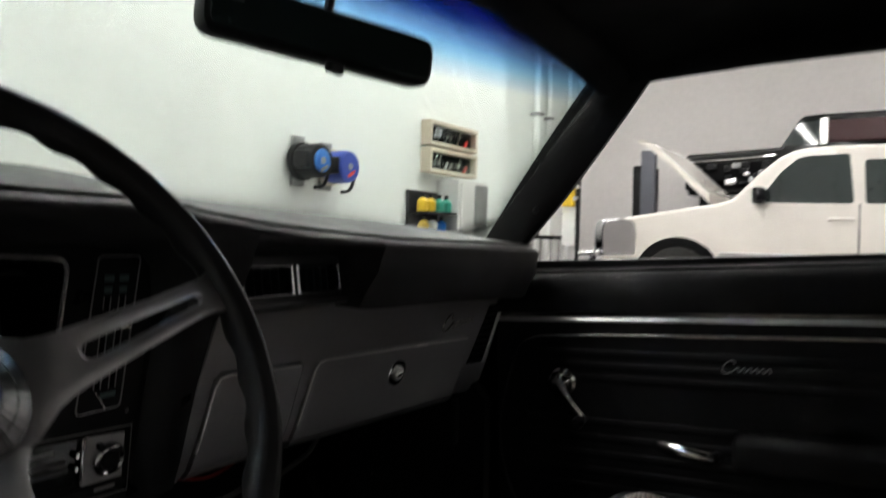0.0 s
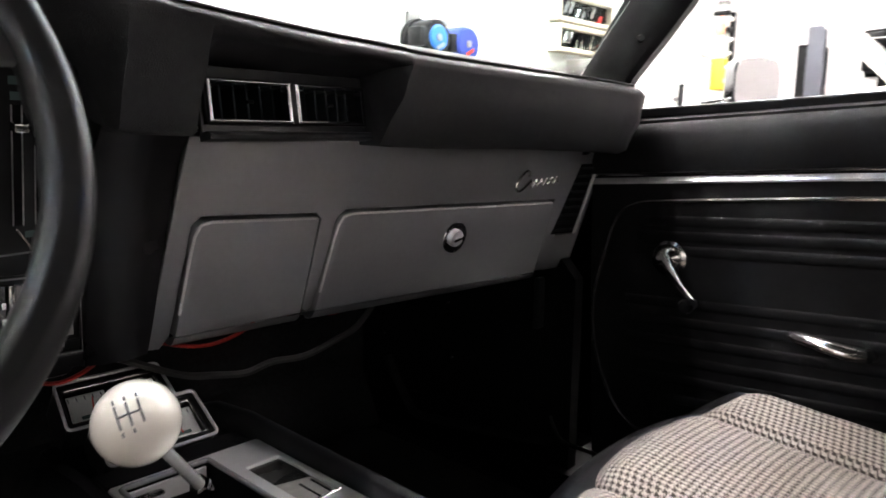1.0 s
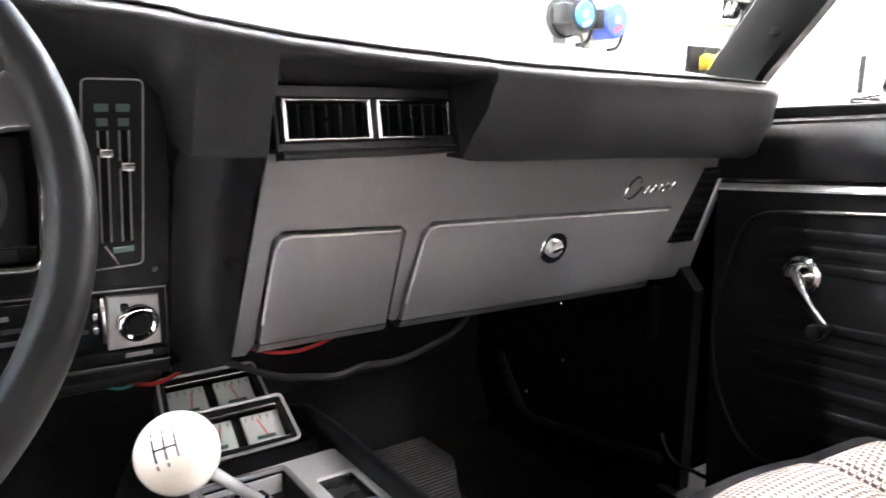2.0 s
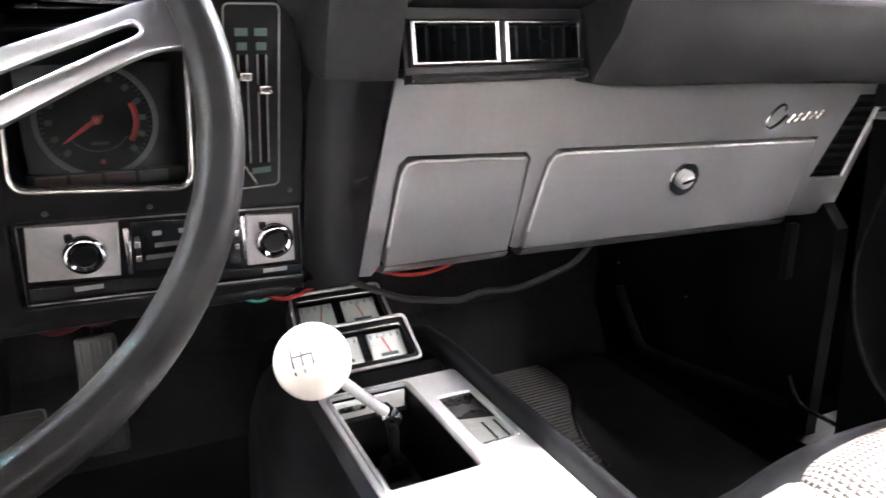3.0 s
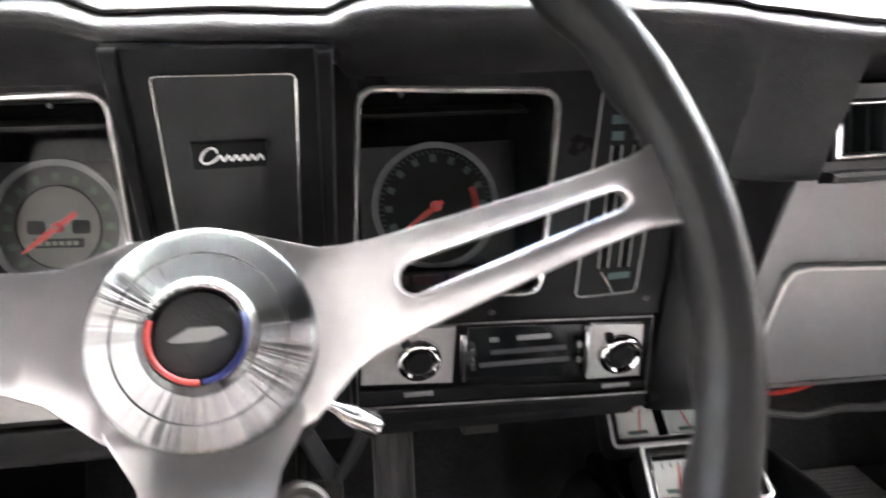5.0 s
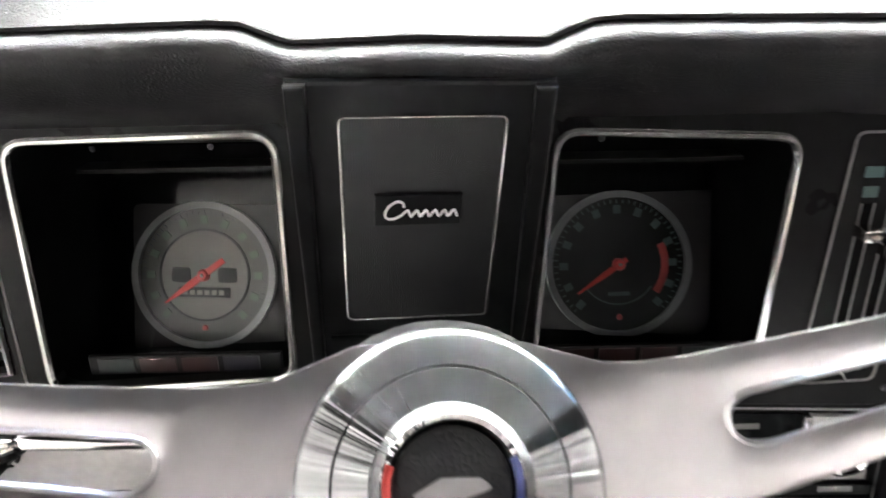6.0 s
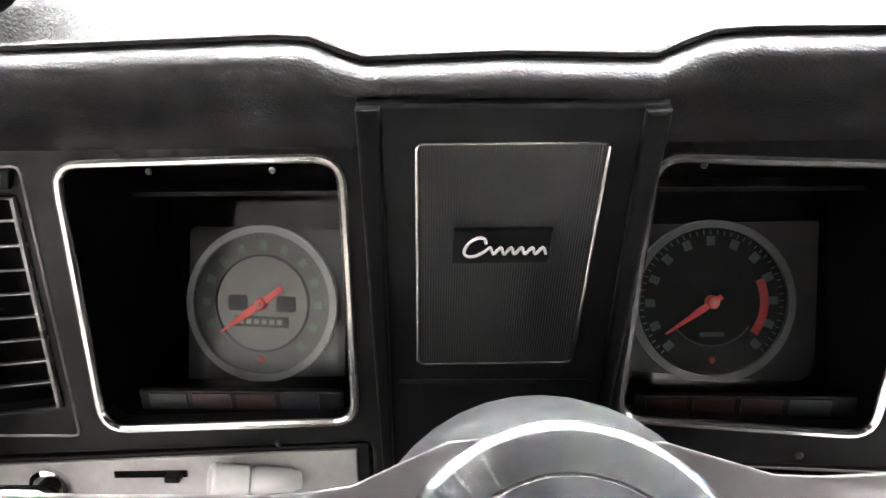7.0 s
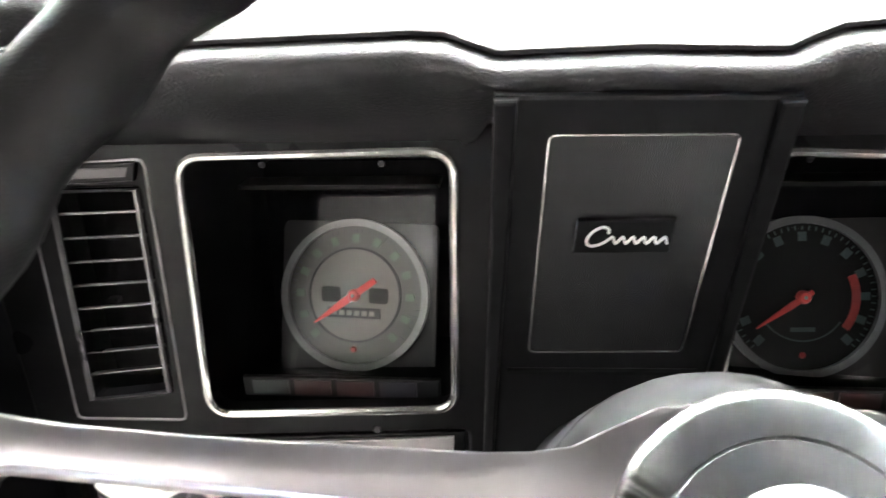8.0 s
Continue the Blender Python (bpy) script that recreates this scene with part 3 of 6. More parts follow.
part("fender_line", tube([(11.285, 2.78, 2.165), (11.28, 2.1, 2.19), (11.285, 1.5, 2.225)], 0.012, seg=8), CHROME, suv, "bright line under the hood", smooth=True)
rng = random.Random(4)
for i in range(28):
    y, z, w, h = 1.52 + rng.random() * 1.12, 1.78 + rng.random() * 0.30, 0.04 + rng.random() * 0.10, 0.03 + rng.random() * 0.06
    part("engine_part", box(11.24 - rng.random() * 0.04, 11.29, y, y + w, z, z + h, 0.012, m=None), (CAR_BLACK, GREY_METAL, CHROME, VINYL)[i % 4], suv, smooth=True)
for wy in (-0.4, -1.9):
    lift_post = thing("lift_post", "dark steel post of a vehicle lift", "vehicle lift", "vehicle lift posts")
    part("post", box(12.8, 12.98, wy - 0.12, wy + 0.12, 0.0, 3.6, 0.01), GREY_METAL, lift_post)
    part("arm", box(11.2, 12.8, wy - 0.08, wy + 0.08, 1.56, 1.66, 0.01), GREY_METAL, lift_post)
    part("pad", box(11.4, 11.7, wy - 0.07, wy + 0.07, 1.66, 1.672, 0.002), TYRE, lift_post)

stand = thing("tool_stand", "narrow stand with hanging coloured tools and bottles", "tool stand")
part("post", box(6.98, 7.04, 2.765, 2.80, 0.0, 1.99, 0.006), VINYL, stand, "thin dark post")
part("back_board", box(7.0, 7.02, 2.80, 2.95, 0.9, 2.0, 0.004), WALL_PAINT, stand, "white back board")
part("top_clip", box(6.94, 7.0, 2.80, 2.945, 1.965, 2.005, 0.01), VINYL, stand)
part("sprayer", lathe([(0, -0.06), (0.045, -0.06), (0.05, -0.04), (0.05, 0.03), (0.02, 0.06), (0.016, 0.1), (0, 0.1)], pose(6.95, 2.875, 1.86), 16), PEACH, stand, "faded orange bottle", smooth=True)
part("canister", lathe([(0, -0.10), (0.052, -0.10), (0.055, -0.08), (0.055, 0.08), (0.03, 0.10), (0, 0.10)], pose(6.95, 2.88, 1.685), 16), WALL_PAINT, stand, "white canister", smooth=True)
part("yellow_box", box(6.90, 6.99, 2.80, 2.925, 1.30, 1.58, 0.012), YELLOW, stand, "yellow panel", smooth=True)
for z, dy in ((1.92, 0.0), (1.83, 0.012), (1.74, -0.006), (1.62, 0.008), (1.50, 0.0), (1.38, 0.01)):
    part("clip", lathe([(0, 0), (0.028, 0), (0.022, 0.05), (0, 0.05)], pose(6.96, 2.775 + dy, z, 0, -90, 0), 12), (SOFT_CHROME, VINYL)[int(z * 100) % 2], stand, smooth=True)
part("hook", tube([(6.98, 2.95, 1.60), (6.94, 2.99, 1.60), (6.93, 3.03, 1.62)], 0.008, seg=8), SOFT_CHROME, stand, smooth=True)
part("base", box(6.8, 7.2, 2.62, 3.0, 0.0, 0.06, 0.01), VINYL, stand)

bin_thing = thing("storage_bin", "white and black bin on a low stand", "bin")
part("body", box(6.86, 7.06, 3.02, 3.15, 1.0, 1.40, 0.015), WALL_PAINT, bin_thing, smooth=True)
part("side", box(6.87, 7.05, 3.15, 3.21, 1.0, 1.36, 0.01), VINYL, bin_thing)
part("shelf", box(6.84, 7.10, 2.98, 3.24, 0.96, 1.0, 0.004), VINYL, bin_thing)
for lx, ly in ((6.86, 3.0), (7.06, 3.0), (6.86, 3.21), (7.06, 3.21)):
    part("leg", box(lx, lx + 0.02, ly, ly + 0.02, 0.0, 0.96, 0.003), GREY_METAL, bin_thing)

tall = thing("tool_cabinet", "tall black steel tool cabinet", "cabinet")
part("body", box(10.6, 11.1, 3.11, 3.36, 0.0, 2.07, 0.02), CAR_BLACK, tall)
part("door", box(10.585, 10.6, 3.13, 3.34, 0.05, 2.03, 0.004), PLASTIC, tall)
locker = thing("steel_locker", "narrow blue-grey steel locker beside the cabinet", "locker")
part("body", box(10.5, 10.58, 3.0, 3.21, 0.0, 2.28, 0.01), LOCKER_GREY, locker)
part("handle", box(10.485, 10.50, 3.03, 3.045, 1.2, 1.34, 0.003), SOFT_CHROME, locker)


# ---- the car's shell ----
def shell(name, bm, mat, label, category, smooth=True):
    return tagged(part(name, bm, mat, smooth=smooth), label, category, kind="structure")


CX = 0.565

# roof: a shallow arch over the cabin
bm = bmesh.new()
rows = []
for y, z, half in ((0.40, 1.262, 0.56), (0.2, 1.285, 0.60), (-0.3, 1.30, 0.61), (-0.8, 1.285, 0.6), (-1.0, 1.26, 0.57)):
    row = [bm.verts.new((CX + (half if k > 0 else half + 0.11) * k / 8, y, z + 0.03 * (1 - (k / 8) ** 2) - (0.02 if abs(k) == 8 else 0))) for k in range(-8, 9)]
    rows.append(row)
for a, b in zip(rows, rows[1:]):
    for i in range(16):
        bm.faces.new((a[i], a[i + 1], b[i + 1], b[i]))
geo = bmesh.ops.extrude_face_region(bm, geom=bm.faces[:])
bmesh.ops.translate(bm, vec=(0, 0, 0.03), verts=[v for v in geo["geom"] if isinstance(v, bmesh.types.BMVert)])
shell("headliner", bm, HEADLINER, "black cloth headliner of the car", "headliner")

# header over the windscreen, roof rails and pillars
shell("windscreen_header", tube(spline([(CX - 0.695, 0.40, 1.225), (CX - 0.45, 0.43, 1.265), (CX, 0.44, 1.29), (CX + 0.4, 0.43, 1.27), (CX + 0.585, 0.41, 1.235)], 5), 0.034, seg=10), HEADLINER, "black trim over the windscreen", "trim")
for s, side in ((1, "right"), (-1, "left")):
    # height, and where its outer edge, inner crease and window edge lie along the car
    bm = bmesh.new()
    edge = 1.185 - CX if s > 0 else 0.725
    rings = []
    for z, yl, yc, yr in ((0.86, 0.735, 0.65, 0.64), (0.97, 0.655, 0.585, 0.563), (1.02, 0.618, 0.555, 0.517), (1.06, 0.590, 0.532, 0.482), (1.12, 0.545, 0.50, 0.433), (1.19, 0.49, 0.46, 0.378), (1.26, 0.432, 0.422, 0.325)):
        x = CX + s * (edge - 0.1 * (z - 0.97))
        rings.append([bm.verts.new((x + s * dx, y, z)) for dx, y in ((0.002, yl), (-0.010, yc), (-0.008, (yc * 0.3 + yr * 0.7)), (0.0, yr), (0.04, yr + 0.014), (0.035, yl + 0.004))])
    for a, b in zip(rings, rings[1:]):
        for i in range(6):
            bm.faces.new((a[i], a[(i + 1) % 6], b[(i + 1) % 6], b[i]))
    bm.faces.new(rings[0][::-1])
    bm.faces.new(rings[-1])
    pil = thing("windscreen_pillar", "black painted windscreen pillar trim with a screw", "pillar", kind="structure")
    part("pillar_trim", bm, DOOR_VINYL, pil, smooth=True)
    p = Vector((CX + s * (edge - 0.013), 0.548, 1.02))
    part("screw", lathe([(0, 0.004), (0.004, 0.004), (0.006, 0.001), (0.006, -0.003)], axis_frame(p, (-s * 0.9, -0.4, 0)), 12), SATIN, pil, smooth=True)
    shell("roof_rail", tube([(CX + s * (edge - 0.025), 0.40, 1.25), (CX + s * (edge - 0.005), 0.2, 1.266), (CX + s * edge, -0.3, 1.277), (CX + s * (edge - 0.01), -0.8, 1.26), (CX + s * (edge - 0.035), -1.0, 1.23)], 0.03, seg=10), HEADLINER, "black roof rail trim over the door window", "trim")
    shell("rear_pillar", strip([(-0.62, 0.95), (-0.95, 1.25), (-1.25, 1.25), (-1.35, 0.95)], CX + s * (edge - 0.035), CX + s * (edge + 0.005)), HEADLINER, "black rear pillar trim", "pillar", smooth=False)

# windscreen: curved pane from the cowl to the header
bm = bmesh.new()
cols = []
for i in range(17):
    k = -1 + i / 8
    col = []
    for j in range(7):
        t = j / 6
        half = (0.615 * (1 - t) + 0.57 * t) + (0.105 if k < 0 else 0)
        y0, y1 = 0.875 - 0.215 * k * k, 0.455 - 0.045 * k * k
        z0, z1 = 1.005 - 0.04 * k * k, 1.275 - 0.03 * k * k
        col.append(bm.verts.new((CX + half * k, y0 + (y1 - y0) * t, z0 + (z1 - z0) * t)))
    cols.append(col)
for a, b in zip(cols, cols[1:]):
    for j in range(6):
        bm.faces.new((a[j], b[j], b[j + 1], a[j + 1]))
pane = shell("windscreen", bm, WINDSCREEN, "curved tinted windscreen with a blue shade band", "windscreen", "all")
solid = pane.modifiers.new("thickness", "SOLIDIFY")
solid.thickness = 0.005
pane.visible_shadow = False

# cowl, hood and wings close the car in front of the windscreen
shell("cowl", box(-0.34, 1.46, 0.72, 1.34, 0.94, 0.952, 0.004), CAR_BLACK, "black cowl below the windscreen", "cowl", False)
shell("hood", strip([(1.345, 0.90), (1.345, 0.955), (1.8, 0.945), (2.25, 0.90), (2.36, 0.86), (2.36, 0.82), (2.2, 0.84)], -0.30, 1.42), CAR_BLACK, "glossy black engine hood of the car", "hood", False)
for x in (-0.36, 1.44):
    shell("front_wing", box(x - 0.03, x + 0.03, 0.72, 2.36, 0.25, 0.90, 0.01), CAR_BLACK, "glossy black front wing of the car", "wing", False)

shell("rear_deck", strip([(-1.70, 0.90), (-1.70, 0.945), (-2.35, 0.93), (-2.5, 0.85), (-2.5, 0.30), (-2.42, 0.30), (-2.42, 0.82), (-2.3, 0.88)], -0.30, 1.42), CAR_BLACK, "glossy black boot lid and tail of the car", "boot lid", False)
for x in (-0.36, 1.44):
    shell("rear_wing", box(x - 0.03, x + 0.03, -2.5, -0.64, 0.25, 0.93, 0.01), CAR_BLACK, "glossy black rear wing of the car", "wing", False)
    for y in (1.65, -1.55):
        road_wheel = thing("road_wheel", "black tyre on a steel rim under the wing", "wheel", "road wheels")
        wheel_thing(road_wheel, x + (0.06 if x < 0 else -0.06), y, 0.33, 0.33, 0.2)

# firewall, floor, tunnel side and rear closing
shell("firewall", box(-0.18, 1.30, 1.19, 1.22, 0.2, 0.96), CARPET, "black carpeted firewall under the dashboard", "firewall", False)
shell("cabin_floor", box(-0.18, 1.36, -1.4, 1.2, 0.22, 0.288), CARPET, "black carpeted cabin floor", "floor", False)
shell("toe_board", strip([(1.12, 0.28), (1.19, 0.28), (1.19, 0.42)], -0.16, 1.21), CARPET, "sloping black carpeted toe board", "floor", False)
shell("rear_bulkhead", box(-0.1, 1.23, -1.42, -1.38, 0.22, 0.92), VINYL, "black rear bulkhead of the cabin", "bulkhead", False)
shell("parcel_shelf", box(-0.1, 1.23, -1.75, -1.38, 0.90, 0.93), VINYL, "black rear parcel shelf", "shelf", False)
shell("kick_panel", strip([(0.668, 0.26), (1.19, 0.26), (1.19, 0.95), (0.705, 0.95), (0.705, 0.70), (0.668, 0.66)], 1.222, 1.245), DEEP, "black kick panel beside the passenger footwell", "panel", False)
shell("kick_panel_2", strip([(0.585, 0.26), (1.19, 0.26), (1.19, 0.99), (0.70, 1.0), (0.60, 0.985)], -0.185, -0.158), VINYL, "black kick panel beside the pedals", "panel", False)
shell("sill_plate", strip([(0.70, 0.25), (0.70, 0.335), (-0.9, 0.335), (-0.9, 0.25)], 1.205, 1.36), SATIN, "scuffed dark metal door sill plate", "sill", False)
shell("sill_binding", tube(spline([(1.211, 1.10, 0.44), (1.211, 1.089, 0.418), (1.211, 1.04, 0.355), (1.211, 1.015, 0.338), (1.211, 0.975, 0.34), (1.211, 0.851, 0.356), (1.211, 0.70, 0.38)], 4), 0.009, seg=8), CARPET, "rounded black carpet binding along the sill", "trim")
shell("sill_edge", tube(spline([(1.212, 0.70, 0.425), (1.212, 0.69, 0.405), (1.212, 0.672, 0.388), (1.212, 0.62, 0.385), (1.212, 0.45, 0.383)], 4), 0.0035, seg=8), SOFT_CHROME, "scuffed bright edge of the door sill", "trim")
for y, z in ((1.114, 0.484), (0.938, 0.579), (0.927, 0.475), (1.023, 0.382)):
    tagged(part("panel_screw", lathe([(0, 0.003), (0.003, 0.002), (0.0045, 0.0)], axis_frame((1.214, y, z), (-1, 0, 0)), 10), CHROME, smooth=True), "small bright screw in the kick panel", "screw", "kick panel screws")
for s, x in ((1, 1.235), (-1, -0.12)):
    shell("quarter_panel", strip([(-0.62, 0.26), (-1.4, 0.26), (-1.4, 0.95), (-0.62, 0.95)], x, x + s * 0.03), VINYL, "black rear side trim of the cabin", "panel", False)


# ---- doors ----
def car_door(name, x, s, label):
    """A door whose inner face lies at x and looks towards -s along x."""
    t = thing(name, label, "car door", kind="structure")

    def at(y, z, out=0.0):
        return Vector((x - s * out, y, z))

    # core with an inner face, closed to the outside
    bm = bmesh.new()
    prof = [(0.652, 0.33), (0.652, 0.60), (0.648, 0.915), (-0.62, 0.930), (-0.62, 0.33)]
    strip(prof, x, x + s * 0.12, bm=bm)
    part("door_panel", bm, DOOR_VINYL, t)
    # upper pad with a rolled top
    bm = bmesh.new()
    pad = [(-0.004, 0.842), (0.010, 0.846), (0.015, 0.868), (0.013, 0.897), (0.002, 0.916), (-0.02, 0.925), (-0.06, 0.925), (-0.06, 0.842)]
    a = [bm.verts.new((x - s * o, 0.650, z - 0.006)) for o, z in pad]
    b = [bm.verts.new((x - s * o, -0.62, z + 0.012)) for o, z in pad]
    for i in range(len(pad)):
        j = (i + 1) % len(pad)
        bm.faces.new((a[i], a[j], b[j], b[i]))
    bm.faces.new(a)
    bm.faces.new(b)
    part("upper_pad", bm, DOOR_VINYL, t, "black padded window ledge", smooth=True)
    part("window_seal", box(min(x + s * 0.022, x + s * 0.036), max(x + s * 0.022, x + s * 0.036), -0.6, 0.645, 0.921, 0.936, 0.003), PLASTIC, t)
    part("sill_strip", tube([at(0.645, 0.9225, -0.046), at(-0.6, 0.9405, -0.046)], 0.0045, seg=8), SOFT_CHROME, t, "thin bright strip on the window sill", smooth=True)
    # bright strip and piping
    part("trim_strip", tube([at(0.642, 0.828, 0.003), at(0.3, 0.833, 0.003), at(-0.58, 0.842, 0.003)], 0.0062, seg=8, flat=0.6), BRIGHT, t, "long bright metal strip", smooth=True)
    part("trim_strip", tube([at(0.642, 0.8375, 0.002), at(0.3, 0.8425, 0.002), at(-0.58, 0.8515, 0.002)], 0.0022, seg=6), SOFT_CHROME, t, smooth=True)
    loop = [(-0.5, 0.815), (0.0, 0.811), (0.3, 0.806), (0.52, 0.799), (0.575, 0.793), (0.605, 0.772), (0.625, 0.72), (0.645, 0.65), (0.648, 0.60), (0.638, 0.54), (0.615, 0.487), (0.585, 0.455), (0.54, 0.443), (0.3, 0.437), (-0.5, 0.43)]
    part("piping", tube(spline([at(y, z, 0.002) for y, z in loop], 3), 0.0030, seg=6), SOFT_CHROME, t, "raised bright piping round the panel", smooth=True)
    part("piping", tube([at(-0.5, 0.8155, 0.0045), at(0.0, 0.8115, 0.0045), at(0.3, 0.8065, 0.0045), at(0.53, 0.799, 0.0045)], 0.0018, seg=6), SOFT_CHROME, t, smooth=True)
    for z, y0 in ((0.770, 0.57), (0.748, 0.578), (0.727, 0.582), (0.650, 0.60), (0.622, 0.60), (0.593, 0.595), (0.564, 0.588), (0.535, 0.578), (0.506, 0.565), (0.478, 0.55)):
        part("pleat", tube([at(y0, z, -0.003), at(y0 - 0.015, z, 0.001), at(-0.45, z + 0.008, 0.001), at(-0.47, z + 0.008, -0.003)], 0.0075, seg=10, flat=0.2, up=(s, 0, 0)), DOOR_VINYL, t, smooth=True)
    # window crank
    crank = part("window_crank", lathe([(0, 0.024), (0.006, 0.0232), (0.012, 0.0205), (0.018, 0.0145), (0.0215, 0.008), (0.0205, 0.005), (0.026, 0.002), (0.027, -0.003)], axis_frame(at(0.519, 0.716), (-s, 0, 0)), 24), SOFT_CHROME, t, "chrome window crank", smooth=True)
    part("crank_arm", tube([at(0.519, 0.716, 0.016), at(0.505, 0.700, 0.024), at(0.488, 0.68, 0.03), at(0.473, 0.662, 0.028)], [0.013, 0.0115, 0.0095, 0.0085], seg=12, flat=0.6), SOFT_CHROME, crank, smooth=True)
    part("crank_knob", lathe([(0, 0.036), (0.008, 0.035), (0.0105, 0.028), (0.008, 0.012), (0.006, 0.0), (0, 0)], axis_frame(at(0.470, 0.659, 0.026), (-s, 0, 0)), 16), PLASTIC, crank, "black plastic crank knob", smooth=True)
    # inside handle
    handle = part("door_handle", tube([at(0.345, 0.631, 0.012), at(0.335, 0.630, 0.022), at(0.30, 0.625, 0.027), at(0.275, 0.620, 0.025), at(0.262, 0.617, 0.012)], [0.007, 0.0095, 0.0105, 0.0115, 0.012], seg=12, flat=0.7), SOFT_CHROME, t, "chrome inside door handle", smooth=True)
    part("handle_base", lathe([(0, 0.012), (0.008, 0.01), (0.010, -0.003)], axis_frame(at(0.256, 0.614), (-s, 0, 0)), 18), PLASTIC, handle, smooth=True)
    # armrest and emblem
    bm = bmesh.new()
    y0, y1, z0, z1 = -0.32, 0.225, 0.60, 0.665
    xa, xb = sorted((x + s * 0.01, x - s * 0.055))
    box_into(bm, xa, xb, y0, y1, z0, z1, 0.018, 3)
    part("armrest", bm, DOOR_VINYL, t, "black moulded armrest", smooth=True)
    m = Matrix(((0, 0, -s, x - s * 0.003), (-s, 0, 0, 0.245 if s > 0 else 0.165), (0, 1, 0, 0.757), (0, 0, 0, 1)))
    part("emblem", scrawl(m, 0.075, 0.0010), GREY_METAL, t, "small bright script emblem", smooth=True)
    return t


# its lines fall a little towards the front
near_door = car_door("door_1", 1.235, 1, "black vinyl car door with chrome crank and handle")
near_door.matrix_world = Matrix.Translation((0, 0.5, 0.748)) @ Matrix.Rotation(radians(-3.1), 4, "X") @ Matrix.Translation((0, -0.5, -0.75))

# the driver's door stands wide open on its front hinges
swing = car_door("door_2", -0.105, -1, "black vinyl driver's door standing wide open")
hinge = Vector((-0.17, 0.66, 0.0))
swing.matrix_world = Matrix.Translation(hinge) @ Matrix.Rotation(radians(-62), 4, "Z") @ Matrix.Translation(-hinge)

# outside mirror
om = thing("side_mirror", "chrome rectangular side mirror outside the door", "side mirror")
mm = pose(1.45, 0.491, 0.978, 0, 0, -32)
MIRROR_SHELL = material("dull_chrome", (0.32, 0.32, 0.33), 0.16, metal=1.0, vary=0.1)
dome = [(-0.044, -0.038), (0.044, -0.038), (0.0445, 0.012), (0.041, 0.028), (0.030, 0.0345), (0.0, 0.0375), (-0.030, 0.0345), (-0.041, 0.028), (-0.0445, 0.012)]
part("housing", plate(rounded(dome, 0.006, 3), m=mm @ pose(0, 0, 0, 90, 0, 0), depth=0.022, edge=0.004), MIRROR_SHELL, om, "thin chrome mirror housing", smooth=True)
part("mirror_glass", plate(rounded([(x * 0.93, y * 0.93) for x, y in dome], 0.006, 3), m=mm @ pose(0, -0.002, 0, 90, 0, 0), depth=0.001, edge=0.0003), material("outer_mirror_glass", (0.45, 0.44, 0.45), 0.04, metal=1.0, vary=0.03), om)
part("stem", tube([(1.41, 0.532, 0.905), (1.412, 0.530, 0.935), (1.425, 0.520, 0.948), (1.45, 0.505, 0.955)], [0.012, 0.010, 0.008, 0.007], seg=12), CHROME, om, smooth=True)
part("stem_cap", box(1.385, 1.425, 0.515, 0.555, 0.938, 0.949, 0.004), CHROME, om, smooth=True)
part("foot", box(1.36, 1.46, 0.49, 0.58, 0.895, 0.908, 0.004), CHROME, om, smooth=True)

# outer door skin ledge that carries the mirror
shell("door_ledge", box(1.34, 1.50, -0.6, 0.7, 0.60, 0.897, 0.02), SATIN, "dark painted outer ledge of the car door", "door skin")

# ---- rear-view mirror ----
rv = thing("rearview_mirror", "black rear-view mirror hung from the windscreen", "mirror")
c = Vector((0.494, 0.431, 1.1435))
mx = axis_frame(c, (-0.36, -0.93, -0.06))
mx = mx @ pose(0, 0, 0, 0, 0, -2)
loop = rounded([(-0.111, -0.022), (0.111, -0.025), (0.111, 0.022), (-0.111, 0.025)], 0.016, 5)
part("housing", plate(loop, m=mx, depth=0.022, edge=0.006), PLASTIC, rv, smooth=True)
part("mirror_glass", plate(inset(loop if area2(loop) > 0 else loop[::-1], 0.006), m=mx @ pose(0, 0, 0.001), depth=0.001, edge=0.0003), CAR_GLASS, rv, "dimmed dark mirror glass")
part("day_night_tab", box(-0.010, 0.010, -0.010, -0.002, -0.034, -0.022, 0.003, m=axis_frame(c, (0, -0.06, 1))), PLASTIC, rv)
part("maker_mark", box(-0.102, -0.080, 0.008, 0.018, 0.0015, 0.0022, m=mx), GREY_METAL, rv)
part("stalk", tube([c + Vector((0.03, 0.03, 0.0)), c + Vector((0.06, 0.06, 0.03)), c + Vector((0.08, 0.07, 0.075))], 0.005, seg=10), PLASTIC, rv, smooth=True)

# ---- dashboard ----
FACE = Slope(0.640, 0.945, 0.16)      # instrument fascia
PANEL = Slope(0.658, 0.802, 0.25)     # silver passenger panel
BADGE = Slope(0.5685, 0.9625, 0.46)     # centre column between the gauges
RADIO = Slope(0.672, 0.755, 0.15)     # radio and switch plates

dash = thing("dashboard", "black padded dashboard with a silver passenger panel", "dashboard")

